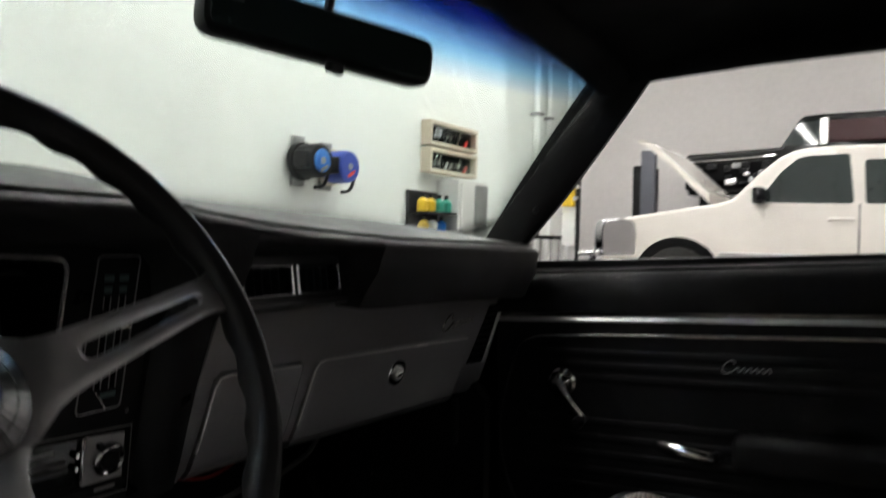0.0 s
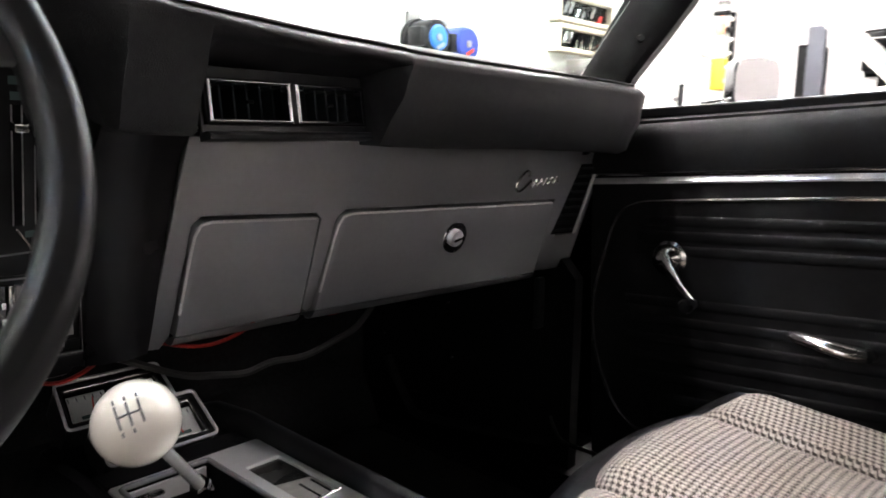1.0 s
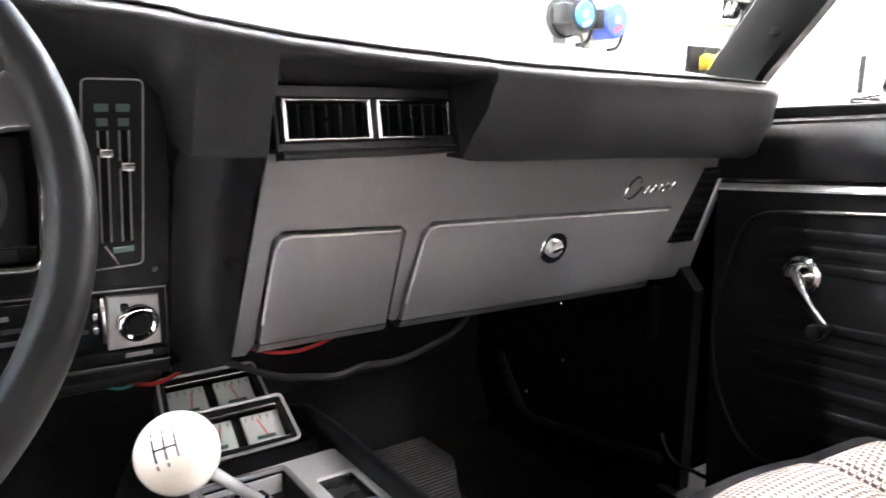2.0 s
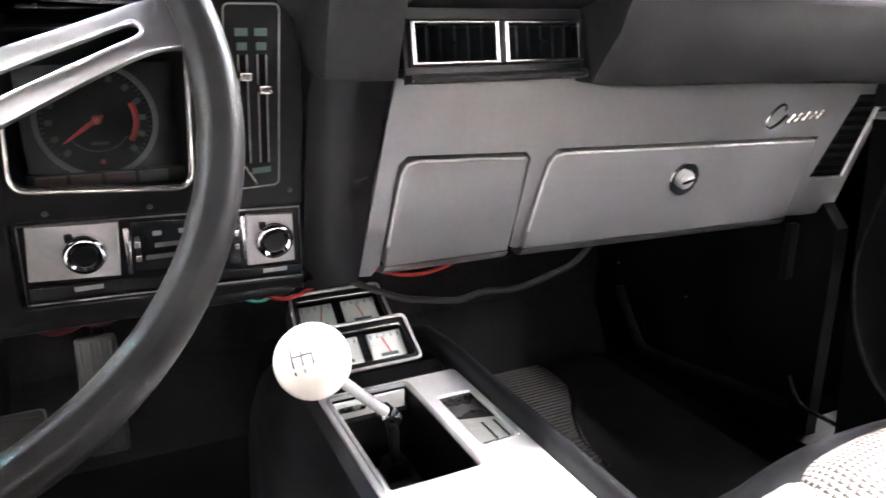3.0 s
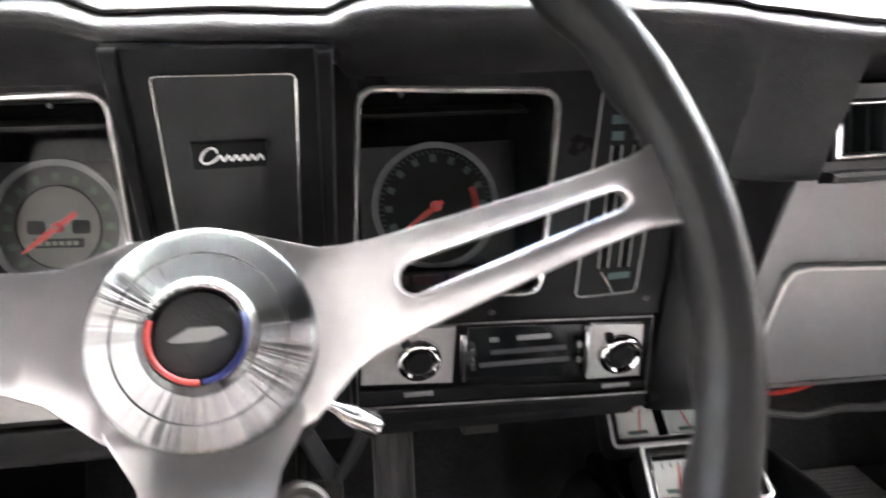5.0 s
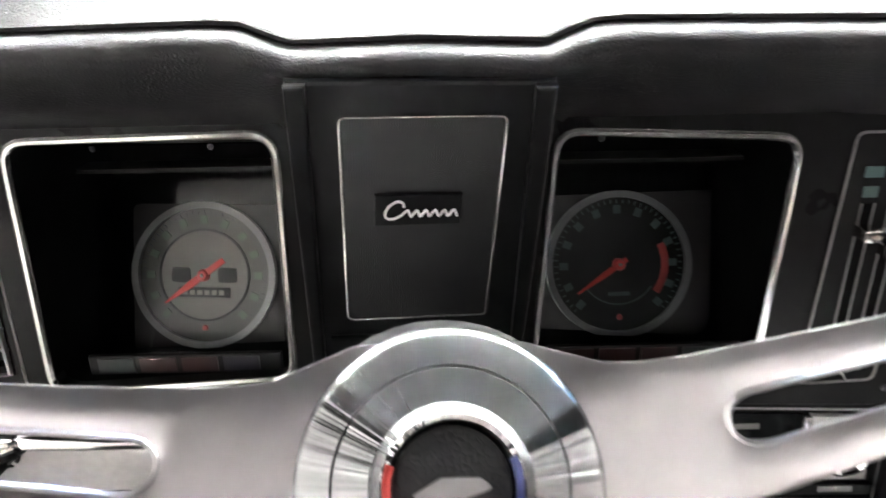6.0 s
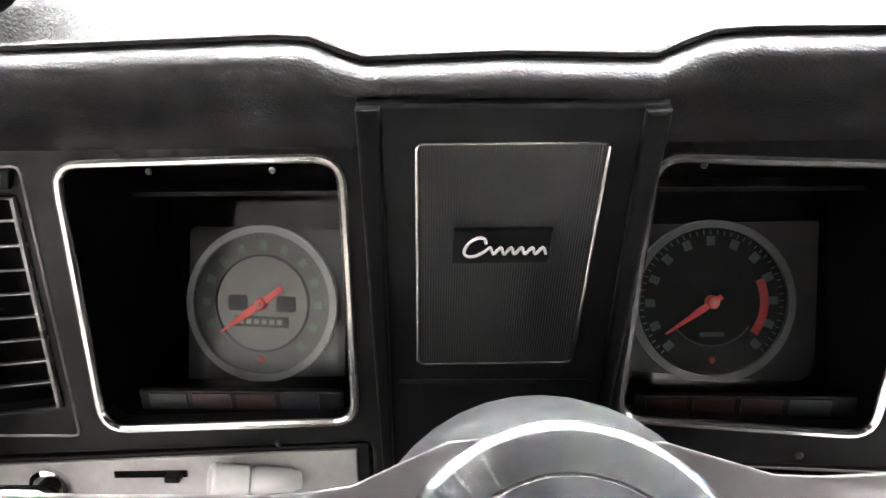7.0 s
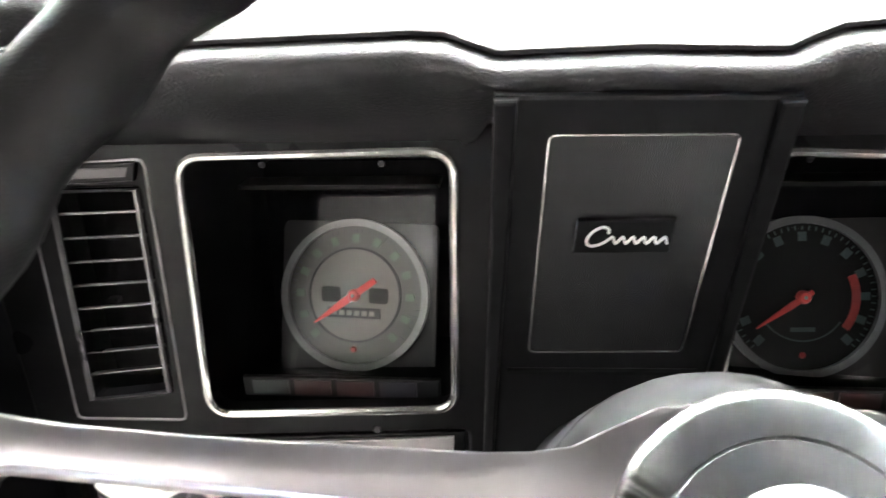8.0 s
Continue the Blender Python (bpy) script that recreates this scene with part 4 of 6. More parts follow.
# padded top: a profile that changes along the car's width: x, lip y, lip z, mid y, mid z, end y, end z
STATIONS = [
    (-0.150, 0.585, 0.975, 0.610, 0.965, 0.642, 0.955),
    (-0.135, 0.574, 0.990, 0.600, 0.972, 0.642, 0.957),
    (-0.10, 0.571, 0.996, 0.597, 0.970, 0.642, 0.956),
    (0.03, 0.570, 0.998, 0.597, 0.970, 0.642, 0.956),
    (0.098, 0.569, 0.999, 0.597, 0.970, 0.642, 0.956),
    (0.112, 0.567, 0.998, 0.590, 0.972, 0.640, 0.957),
    (0.122, 0.565, 0.994, 0.575, 0.976, 0.60, 0.962),
    (0.133, 0.563, 0.990, 0.566, 0.983, 0.575, 0.976),
    (0.187, 0.561, 0.991, 0.564, 0.984, 0.575, 0.977),
    (0.241, 0.562, 0.989, 0.565, 0.982, 0.575, 0.975),
    (0.250, 0.564, 0.993, 0.575, 0.976, 0.60, 0.962),
    (0.262, 0.568, 0.997, 0.590, 0.972, 0.640, 0.957),
    (0.277, 0.570, 0.998, 0.597, 0.970, 0.642, 0.956),
    (0.40, 0.570, 0.996, 0.597, 0.970, 0.642, 0.956),
    (0.452, 0.570, 0.992, 0.594, 0.966, 0.640, 0.953),
    (0.470, 0.569, 0.990, 0.592, 0.963, 0.634, 0.938),
    (0.4765, 0.568, 0.988, 0.581, 0.950, 0.606, 0.898),
    (0.481, 0.567, 0.987, 0.577, 0.946, 0.599, 0.892),
    (0.505, 0.565, 0.984, 0.575, 0.943, 0.597, 0.890),
    (0.540, 0.560, 0.979, 0.572, 0.94, 0.594, 0.889),
    (0.549, 0.558, 0.978, 0.585, 0.955, 0.604, 0.925),
    (0.556, 0.557, 0.977, 0.592, 0.957, 0.628, 0.949),
    (0.64, 0.556, 0.971, 0.592, 0.955, 0.628, 0.948),
    (0.746, 0.556, 0.966, 0.592, 0.953, 0.630, 0.947),
    (0.748, 0.556, 0.965, 0.561, 0.925, 0.580, 0.879),
    (0.80, 0.556, 0.963, 0.560, 0.922, 0.577, 0.877),
    (0.95, 0.555, 0.960, 0.559, 0.918, 0.577, 0.875),
    (1.10, 0.553, 0.957, 0.558, 0.914, 0.577, 0.870),
    (1.188, 0.551, 0.954, 0.557, 0.910, 0.577, 0.866),
    (1.208, 0.556, 0.950, 0.562, 0.908, 0.582, 0.868),
    (1.216, 0.566, 0.945, 0.571, 0.908, 0.590, 0.870),
]


def dash_row(x, ly, lz, my, mz, ey, ez):
    k = (x - CX) / 0.63
    by = 0.835 - 0.20 * min(k * k, 1.0)
    top = lz + 0.005
    mid = (Vector((my, mz)))
    crown = 0.034 * max(0.0, 1 - max(0.0, (x - 0.75) / 0.46) ** 2)
    pts = [(by + 0.02, top + crown - 0.04), (by, top + crown - 0.01), (ly + (by - ly) * 0.82, top + crown), (ly + (by - ly) * 0.6, top + crown * 0.88), (ly + (by - ly) * 0.35, top + crown * 0.5), (ly + 0.032, top + 0.0015 + crown * 0.08), (ly + 0.014, lz + 0.0045), (ly + 0.009, lz + 0.0012), (ly + 0.004, lz - 0.0005), (ly, lz - 0.005), (ly + 0.0015, lz - 0.011), ((ly + my) / 2 + 0.002, (lz - 0.011 + mz) / 2), (my, mz), ((my + ey) / 2 + 0.002, (mz + ez) / 2), (ey, ez), (ey + 0.008, ez - 0.003), (max(ey + 0.05, 0.665), ez - 0.001)]
    # the block beside the vents leans back towards them at its foot
    lean = 0.0 if x < 0.747 else 0.024 * max(0.0, 1 - max(0.0, x - 0.749) / 0.18)
    return [(x - lean * max(0.0, min(1.0, (lz - 0.012 - z) / 0.075)) if 10 < i < 15 else x, y, z) for i, (y, z) in enumerate(pts)]


bm = bmesh.new()
dense = []
for a, b in zip(STATIONS, STATIONS[1:]):
    n = max(1, int((b[0] - a[0]) / 0.02))
    for i in range(n):
        dense.append([p + (q - p) * i / n for p, q in zip(a, b)])
dense.append(list(STATIONS[-1]))
grid = [[bm.verts.new(p) for p in dash_row(*row)] for row in dense]
for a, b in zip(grid, grid[1:]):
    for i in range(len(a) - 1):
        bm.faces.new((a[i], a[i + 1], b[i + 1], b[i]))
bm.faces.new(grid[0])
bm.faces.new(grid[-1][::-1])
pad = part("dash_pad", bm, PAD, dash, "black grained padded dash top", smooth="all")
# crisp vertical edges where the pad steps back beside the vents
for e in pad.data.edges:
    a, b = (pad.data.vertices[i].co for i in e.vertices)
    side = pad.data.vertices[e.vertices[0]].index // 17 == pad.data.vertices[e.vertices[1]].index // 17
    if side and a.y < 0.66 and a.z < 0.975 and (0.715 < a.x < 0.750 or 0.4795 < a.x < 0.4825 or 0.539 < a.x < 0.541):
        e.use_edge_sharp = True
# stitched bead that runs along the lip
bead = [Vector((row[0], row[1] + 0.0125, row[2] + 0.0052)) for row in dense[1:-2]]
part("bead", tube(bead, 0.0016, seg=6), PAD, dash, smooth=True)

# fascia with openings
SPEED_HOLE = rounded([(-0.0325, 0.9510), (-0.0395, 0.7980), (0.1060, 0.8055), (0.1095, 0.9525)], 0.014, 5)
TACH_HOLE = rounded([(0.2565, 0.9510), (0.2470, 0.8095), (0.3800, 0.8005), (0.3850, 0.9450)], 0.014, 5)
VENT_HOLE = rounded([(-0.107, 0.934), (-0.112, 0.805), (-0.061, 0.812), (-0.057, 0.935)], 0.003, 2)
RADIO_HOLE = rounded([(0.240, 0.783), (0.240, 0.708), (0.476, 0.704), (0.474, 0.776)], 0.004, 2)
SWITCH_HOLE = rounded([(-0.135, 0.776), (-0.135, 0.716), (0.113, 0.716), (0.113, 0.791)], 0.004, 2)
outer = [(-0.155, 0.965), (-0.150, 0.695), (0.485, 0.690), (0.500, 0.80), (0.515, 0.965)]
holes = [FACE.uv(h) for h in (SPEED_HOLE, TACH_HOLE, VENT_HOLE, RADIO_HOLE, SWITCH_HOLE)]
part("fascia", plate(FACE.uv(outer), holes, FACE.m(), depth=0.012, edge=0.002), PLASTIC, dash, "black satin instrument fascia")
for x, z in ((0.268, 0.789), (0.345, 0.787), (0.06, 0.79), (0.462, 0.79)):
    part("fascia_screw", lathe([(0, 0.0018), (0.0016, 0.0016), (0.0025, 0.0)], FACE.m() @ Matrix.Translation((x, (z - FACE.z0) * FACE.f, 0)), 10), SLAT, dash, smooth=True)

# pillar of padding between the fascia and the silver panel
bm = bmesh.new()
rows = []
for z, xa, xb, y in ((0.925, 0.478, 0.560, 0.612), (0.89, 0.474, 0.557, 0.618), (0.872, 0.474, 0.556, 0.636), (0.80, 0.472, 0.546, 0.652), (0.72, 0.470, 0.536, 0.664), (0.69, 0.470, 0.533, 0.672)):
    rows.append([bm.verts.new(p) for p in ((xa, y + 0.03, z), (xa + 0.003, y + 0.006, z), (xa + 0.016, y, z), (xa + (xb - xa) * 0.6, y - 0.002, z), (xb - 0.006, y + 0.004, z), (xb, y + 0.04, z))])
for a, b in zip(rows, rows[1:]):
    for i in range(5):
        bm.faces.new((a[i], a[i + 1], b[i + 1], b[i]))
bm.faces.new(rows[-1])
part("centre_bolster", bm, BOLSTER, dash, "black padded centre bolster", smooth=True)
# lower apron behind the radio
part("lower_apron", box(-0.15, 0.466, 0.680, 0.70, 0.684, 0.704, 0.006), PLASTIC, dash, smooth=True)
# unseen box added to fill the hollow behind the dashboard
part("inner_box", box(-0.15, 1.2, 0.80, 1.15, 0.78, 0.95, 0.01), DEEP, dash, "unseen black box added behind the dashboard")


# ---- gauges ----
def ticks_bm(m, r0, r1, a0, a1, n, w):
    bm = bmesh.new()
    for i in range(n):
        a = radians(a0 + (a1 - a0) * i / (n - 1))
        mm = m @ Matrix.Rotation(a, 4, "Z") @ Matrix.Translation(((r0 + r1) / 2, 0, 0.0006))
        bmesh.ops.create_cube(bm, size=1.0, matrix=mm @ Matrix.Diagonal((r1 - r0, w, 0.0006, 1)))
    return bm


def ring(m, r0, r1, h0, h1, seg=48, bm=None):
    return lathe([(r0, h0), (r0, h1), (r1, h1), (r1, h0), (r0, h0)], m, seg, bm)


def needle(m, angle, length, tail, w):
    bm = bmesh.new()
    d = Matrix.Rotation(radians(angle), 4, "Z")
    pts = [(-tail, w * 1.2), (-tail, -w * 1.2), (length * 0.3, -w * 1.5), (length, -w * 0.3), (length, w * 0.3), (length * 0.3, w * 1.5)]
    return plate(pts, m=m @ d @ Matrix.Translation((0, 0, 0.004)), depth=0.001, edge=0.0003, bm=bm)


def gauge(name, hole, cx, cz, face, tick, label, speed):
    loop = FACE.uv(hole)
    g = part(name, tube(path_on(FACE, loop, 0.001), 0.0025, closed=True, seg=8), GAUGE_TRIM, dash, label, smooth=True)
    # pod walls towards the dial
    bm = bmesh.new()
    mid = (0.875 - FACE.z0) * FACE.f
    back = [(u * 0.96 + 0.04 * cx, mid + (v - mid) * (0.92 if v > mid else 1.22)) for u, v in loop]
    a = [bm.verts.new(p) for p in path_on(FACE, loop, -0.001)]
    b = [bm.verts.new(p) for p in path_on(FACE, back, -0.115)]
    for i in range(len(a)):
        j = (i + 1) % len(a)
        bm.faces.new((a[i], a[j], b[j], b[i]))
    bm.faces.new(b)
    part("pod", bm, POD, g, smooth=True)
    m = FACE.m() @ Matrix.Translation((cx, (cz - FACE.z0) * FACE.f, -0.077)) @ Matrix.Rotation(radians(-5 if speed else 3), 4, "Y") @ Matrix.Rotation(radians(-20), 4, "X") @ Matrix.Diagonal((1.045, 1.045, 1, 1))
    wide = (-0.066, 0.052) if speed else (-0.056, 0.070)
    mount = rounded([(-0.0495 if speed else -0.056, -0.052), (wide[1], -0.052), (wide[1], 0.046), (-0.0495 if speed else -0.056, 0.046)], 0.006)
    case = rounded([(wide[0], -0.052), (wide[1], -0.052), (wide[1], 0.067), (wide[0], 0.067)], 0.006)
    part("backing", plate(mount, m=m @ pose(0, 0, -0.003), depth=0.002, edge=0.0005), DIAL_BACK, g, "dark dial backing plate")
    part("dial", lathe([(0, 0.0), (0.0445, 0.0), (0.0445, -0.003)], m, 48), DIAL_BAND if speed else face, g)
    part("dial_ring", ring(m, 0.0435, 0.0478, -0.002, 0.0035), RING_GREY if speed else RING_DARK, g, "grey ring round the dial", smooth=True)
    part("marks", ticks_bm(m, 0.0330, 0.0385, 225, -45, 13, 0.0046), DULL_GREEN if speed else TEAL, g)
    part("fine_marks", ticks_bm(m, 0.0395, 0.042, 225, -45, 49, 0.0007), tick, g)
    if speed:
        part("inner_disc", lathe([(0, 0.0006), (0.0288, 0.0006), (0.0292, 0.0)], m, 40), face, g)
        part("inner_ring", ring(m, 0.0288, 0.0302, 0, 0.0009), DEEP, g)
        part("counter", box(-0.0172, 0.0172, -0.0145, -0.0080, 0.0006, 0.0014, m=m), DEEP, g, "black mileage counter")
        for i in range(6):
            part("counter_figure", box(-0.0145 + i * 0.0049, -0.0112 + i * 0.0049, -0.0128, -0.0098, 0.0014, 0.0016, m=m), FIGURE, g)
        for dx in (-0.0155, 0.0155):
            part("small_window", plate(rounded([(-0.0062, -0.0048), (0.0062, -0.0048), (0.0062, 0.0048), (-0.0062, 0.0048)], 0.0022, 3), m=m @ Matrix.Translation((dx, 0.0, 0.0012)), depth=0.001, edge=0.0002), DEEP, g, "dark small window")
        part("needle", needle(m, 216, 0.031, 0.017, 0.0016), RED, g, "red needle", smooth=True)
    else:
        bm = bmesh.new()
        path = arc(0, 0, 0.0305, -38, 24, 10)
        tube([m @ Vector((x, y, 0.001)) for x, y in path], 0.0026, seg=6, bm=bm, flat=0.2, up=m.to_3x3() @ Vector((0, 0, 1)))
        part("red_zone", bm, RED_ZONE, g, "red warning zone", smooth=True)
        part("needle", needle(m, 213, 0.033, 0.006, 0.0013), RED, g, "red needle", smooth=True)
        part("unit_mark", box(-0.007, 0.007, -0.0205, -0.018, 0.0003, 0.001, m=m), tick, g)
        part("lower_arc", tube([m @ Vector((x, y, 0.0008)) for x, y in arc(0, 0, 0.026, 215, 325, 14)], 0.0005, seg=5), TEAL, g)
    part("needle_cap", lathe([(0, 0.0058), (0.0028, 0.0055), (0.0040, 0.0035), (0.0040, 0.0)], m, 18), RED, g, "red needle cap", smooth=True)
    part("needle_pin", lathe([(0, 0.0068), (0.0009, 0.0066), (0.0012, 0.0056)], m, 10), FIGURE, g, smooth=True)
    part("telltale", lathe([(0, 0.0014), (0.0016, 0.001), (0.002, 0)], m @ Matrix.Translation((0, -0.0345, 0)), 12), RED_ZONE, g, smooth=True)
    # shelf over the dial, warning lamps under it
    s = FACE.m(-0.055)
    part("upper_shelf", box(cx - 0.056, cx + 0.062, -0.026, -0.0235, -0.01, 0.008, m=s), PLASTIC, g)
    lamp = FACE.m(-0.012)
    part("lamp_bar", box(cx - 0.056, cx + 0.062, -0.1440, -0.1310, -0.004, 0.0, 0.001, m=lamp), PLASTIC, g)
    for i, mat in enumerate((GREEN_DARK, RED_DARK, RED_DARK, BLUE_DARK) if speed else (RED_DARK, RED_DARK, RED_DARK, GREEN_DARK)):
        part("warning_lamp", box(cx - 0.050 + i * 0.0255, cx - 0.028 + i * 0.0255, -0.1420, -0.1325, 0.0, 0.0008, m=lamp), mat, g)
    for dx in (-0.03, 0.035):
        part("pod_screw", lathe([(0, 0.0015), (0.0012, 0.0013), (0.0018, 0)], FACE.m(-0.020) @ Matrix.Translation((cx + dx, -0.004, 0)), 10), SLAT, g, smooth=True)
    # flat cover glass close before the dial
    part("lens", plate(case, m=m @ pose(0, 0, 0.012, 0 if speed else -8, 0, 0), depth=0.0015, edge=0.0003), GAUGE_PANE, g, "clear cover glass").visible_shadow = False
    return g


POD = material("pod_black", (0.006, 0.006, 0.0068), 0.8, vary=0.3, spec=0.08)
# lighter than the black dial, with the glass's haze mixed in
DIAL_BAND = material("olive_grey_dial_band", (0.058, 0.059, 0.051), 0.6, vary=0.12)
DULL_GREEN = material("dull_green_figures", (0.085, 0.125, 0.085), 0.6, vary=0.2)
RING_DARK = material("dark_grey_dial_ring", (0.13, 0.133, 0.14), 0.4, vary=0.1)
GAUGE_TRIM = material("gauge_chrome", (0.84, 0.835, 0.82), 0.16, metal=0.85, vary=0.12)
FIGURE = material("yellowed_figures", (0.20, 0.19, 0.165), 0.6, vary=0.1)
DIAL_BACK = material("dial_backing", (0.011, 0.0107, 0.0103), 0.5, vary=0.3)
TEAL = material("dark_green_marks", (0.055, 0.085, 0.078), 0.6, vary=0.2)
RED_DARK = material("unlit_red_lamp", (0.020, 0.006, 0.006), 0.3, vary=0.1)
GREEN_DARK = material("unlit_green_lamp", (0.010, 0.015, 0.015), 0.3, vary=0.1)
BLUE_DARK = material("unlit_blue_lamp", (0.010, 0.010, 0.015), 0.3, vary=0.1)
gauge("speedometer", SPEED_HOLE, 0.0340, 0.8390, DIAL_HAZED, INK, "speedometer with a haze-greyed dial in a chrome frame", True)
gauge("tachometer", TACH_HOLE, 0.3145, 0.8405, DIAL_BLACK, TEAL, "tachometer with a black dial in a chrome frame", False)

# ---- centre column between the gauges ----
col = part("name_column", plate(BADGE.uv([(0.1320, 0.979), (0.1215, 0.775), (0.234, 0.775), (0.2440, 0.977)]), m=BADGE.m(), depth=0.035, edge=0.002), SATIN, dash, "black painted column between the gauges")
for xs in (((0.1320, 0.978), (0.1215, 0.775), (0.1270, 0.775), (0.1410, 0.978)), ((0.2350, 0.976), (0.2285, 0.775), (0.234, 0.775), (0.2440, 0.976))):
    part("column_rail", plate(BADGE.uv(xs), m=BADGE.m(0.004), depth=0.006, edge=0.0015), PLASTIC, col)
part("column_sill", tube([BADGE.at(0.136, 0.846, 0.001), BADGE.at(0.226, 0.8475, 0.001)], 0.0018, seg=6), PLASTIC, col, smooth=True)
insert = rounded([(0.1530, 0.9640), (0.1460, 0.858), (0.2170, 0.860), (0.2240, 0.9635)], 0.003, 3)
bm = bmesh.new()
n = 62
for i in range(n):
    t0, t1 = i / n, (i + 1) / n
    for a, b, h0, h1 in ((t0, (t0 + t1) / 2, 0.0, 0.0002), ((t0 + t1) / 2, t1, 0.0002, 0.0)):
        def q(t, top, h):
            x0, x1 = (0.1540, 0.2230) if top else (0.1470, 0.2160)
            return bm.verts.new(BADGE.at(x0 + (x1 - x0) * t, 0.9635 if top else 0.859, 0.0006 + h))
        bm.faces.new((q(a, False, h0), q(b, False, h1), q(b, True, h1), q(a, True, h0)))
part("ribbed_insert", bm, material("ribbed_black_insert", (0.014, 0.0145, 0.0155), 0.33, vary=0.1, spec=0.34), col, "finely ribbed black insert")
part("insert_trim", tube(path_on(BADGE, BADGE.uv(insert), 0.001), 0.0007, closed=True, seg=6), SOFT_CHROME, col, "thin bright trim line", smooth=True)
part("plaque", plate(BADGE.uv([(0.1655, 0.929), (0.1640, 0.9135), (0.2040, 0.9140), (0.2050, 0.9290)]), m=BADGE.m(0.003), depth=0.003, edge=0.0006), PLASTIC, col, "black name plaque")
part("emblem", scrawl(BADGE.m(0.0036) @ Matrix.Translation((0.1685, (0.9205 - BADGE.z0) * BADGE.f, 0)), 0.0345, 0.00065), material("white_emblem", (0.8, 0.8, 0.8), 0.35, vary=0.05), col, "white script emblem", smooth=True)


# ---- vents ----
BLADE = material("worn_vent_blade", (0.19, 0.19, 0.195), 0.3, metal=0.6, vary=0.3)
VENT_CHROME = material("vent_chrome", (0.80, 0.81, 0.84), 0.2, metal=1.0, vary=0.1)


def vent(name, m, loop, along, count, label, mat=BRIGHT, thick=0.0025, centre=True):
    """A framed grille: loop in the plane of m; slats run across or upright."""
    xs, ys = [p[0] for p in loop], [p[1] for p in loop]
    x0, x1, y0, y1 = min(xs), max(xs), min(ys), max(ys)
    if along == "up":
        # a bezel with broad cheeks and thin upper and lower bars
        outer = [(x0 - 0.002, y1 + 0.002), (x0 - 0.002, y0 - 0.002), (x1 + 0.002, y0 - 0.002), (x1 + 0.002, y1 + 0.002)]
        hole = [(x0 + 0.0026, y1 - 0.0012), (x0 + 0.0026, y0 + 0.0012), (x1 - 0.0026, y0 + 0.0012), (x1 - 0.0026, y1 - 0.0012)]
        v = part(name, plate(outer, [hole], m @ pose(0, 0, 0.0025), depth=0.010, edge=0.0014), mat, dash, label)
    else:
        v = part(name, tube([m @ Vector((x, y, 0.001)) for x, y in loop], thick, closed=True, seg=6), mat, dash, label, smooth=True)
    part("duct", box(x0 - 0.004, x1 + 0.004, y0 - 0.004, y1 + 0.004, -0.052, -0.034, m=m), DEEP, v)
    for i in range(count):
        t = (i + 0.5) / count if along == "up" else (i + 1) / (count + 1)
        if along == "up":
            part("slat", box(x0 + (x1 - x0) * t - 0.0013, x0 + (x1 - x0) * t + 0.0013, y0 + 0.001, y1 - 0.001, -0.032, -0.014, 0.0004, 1, m=m), VENT_SLAT, v)
        else:
            lo = [Vector(loop[1]).lerp(Vector(loop[0]), t), Vector(loop[2]).lerp(Vector(loop[3]), t)]
            part("slat", tube([m @ Vector((*lo[0], -0.005)), m @ Vector((*lo[1], -0.005))], 0.0008, seg=6, flat=4.0, up=m.to_3x3() @ Vector((0, 0.25, 1))), BLADE, v)
    if centre:
        part("vane_tab", box((x0 + x1) / 2 - 0.003, (x0 + x1) / 2 + 0.003, (y0 + y1) / 2 - 0.0015, (y0 + y1) / 2 + 0.0015, -0.004, 0.0005, 0.0004, m=m), DEEP, v)
    return v


vm = Matrix.Translation((0.561, 0.6125, 0.916)) @ Matrix.Rotation(math.atan(0.08), 4, "Z") @ pose(0, 0, 0, 90 - 8, 0, 0)
for a, b in ((0.001, 0.0865), (0.0965, 0.1815)):
    vent("air_vent", vm, [(a, 0.0165), (a, -0.0165), (b, -0.0165), (b, 0.0165)], "up", 6, "black louvred air vent in a chrome frame", VENT_CHROME)
    part("vent_body", plate([(a - 0.004, 0.020), (a - 0.004, -0.020), (b + 0.004, -0.020), (b + 0.004, 0.020)], [[(a, 0.016), (a, -0.016), (b, -0.016), (b, 0.016)]], vm, depth=0.03, edge=0.001), PLASTIC, dash)
VENT_BEZEL = material("grey_black_bezel", (0.030, 0.031, 0.034), 0.33, bump=0.1, bump_scale=700, vary=0.2, spec=0.45)
part("vent_backing", plate([(-0.006, 0.030), (-0.006, -0.034), (0.203, -0.034), (0.203, 0.030)], [[(-0.001, 0.019), (-0.001, -0.019), (0.187, -0.019), (0.187, 0.019)]], vm @ pose(0, 0, -0.004), depth=0.004, edge=0.001), VENT_BEZEL, dash, "dark bezel round the vents")
part("vent_divider", box(0.0875, 0.0955, -0.019, 0.019, -0.012, 0.001, 0.003, m=vm), VENT_BEZEL, dash, "dark post between the vents", smooth=True)
lip = rounded([(-0.004, 0.026), (-0.004, 0.036), (0.207, 0.034), (0.203, -0.026), (-0.006, -0.026), (-0.006, -0.034), (0.213, -0.034), (0.218, 0.044), (-0.006, 0.044)], 0.002, 2)
part("vent_lip", plate(lip, m=vm @ pose(0, 0, 0.006), depth=0.014, edge=0.004), VENT_BEZEL, dash, "raised rounded lip round the vents", smooth=True)
for x in (0.1915,):
    part("vent_screw", lathe([(0, 0.002), (0.002, 0.0018), (0.003, 0)], vm @ Matrix.Translation((x, -0.027, -0.002)), 10), SLAT, dash, smooth=True)
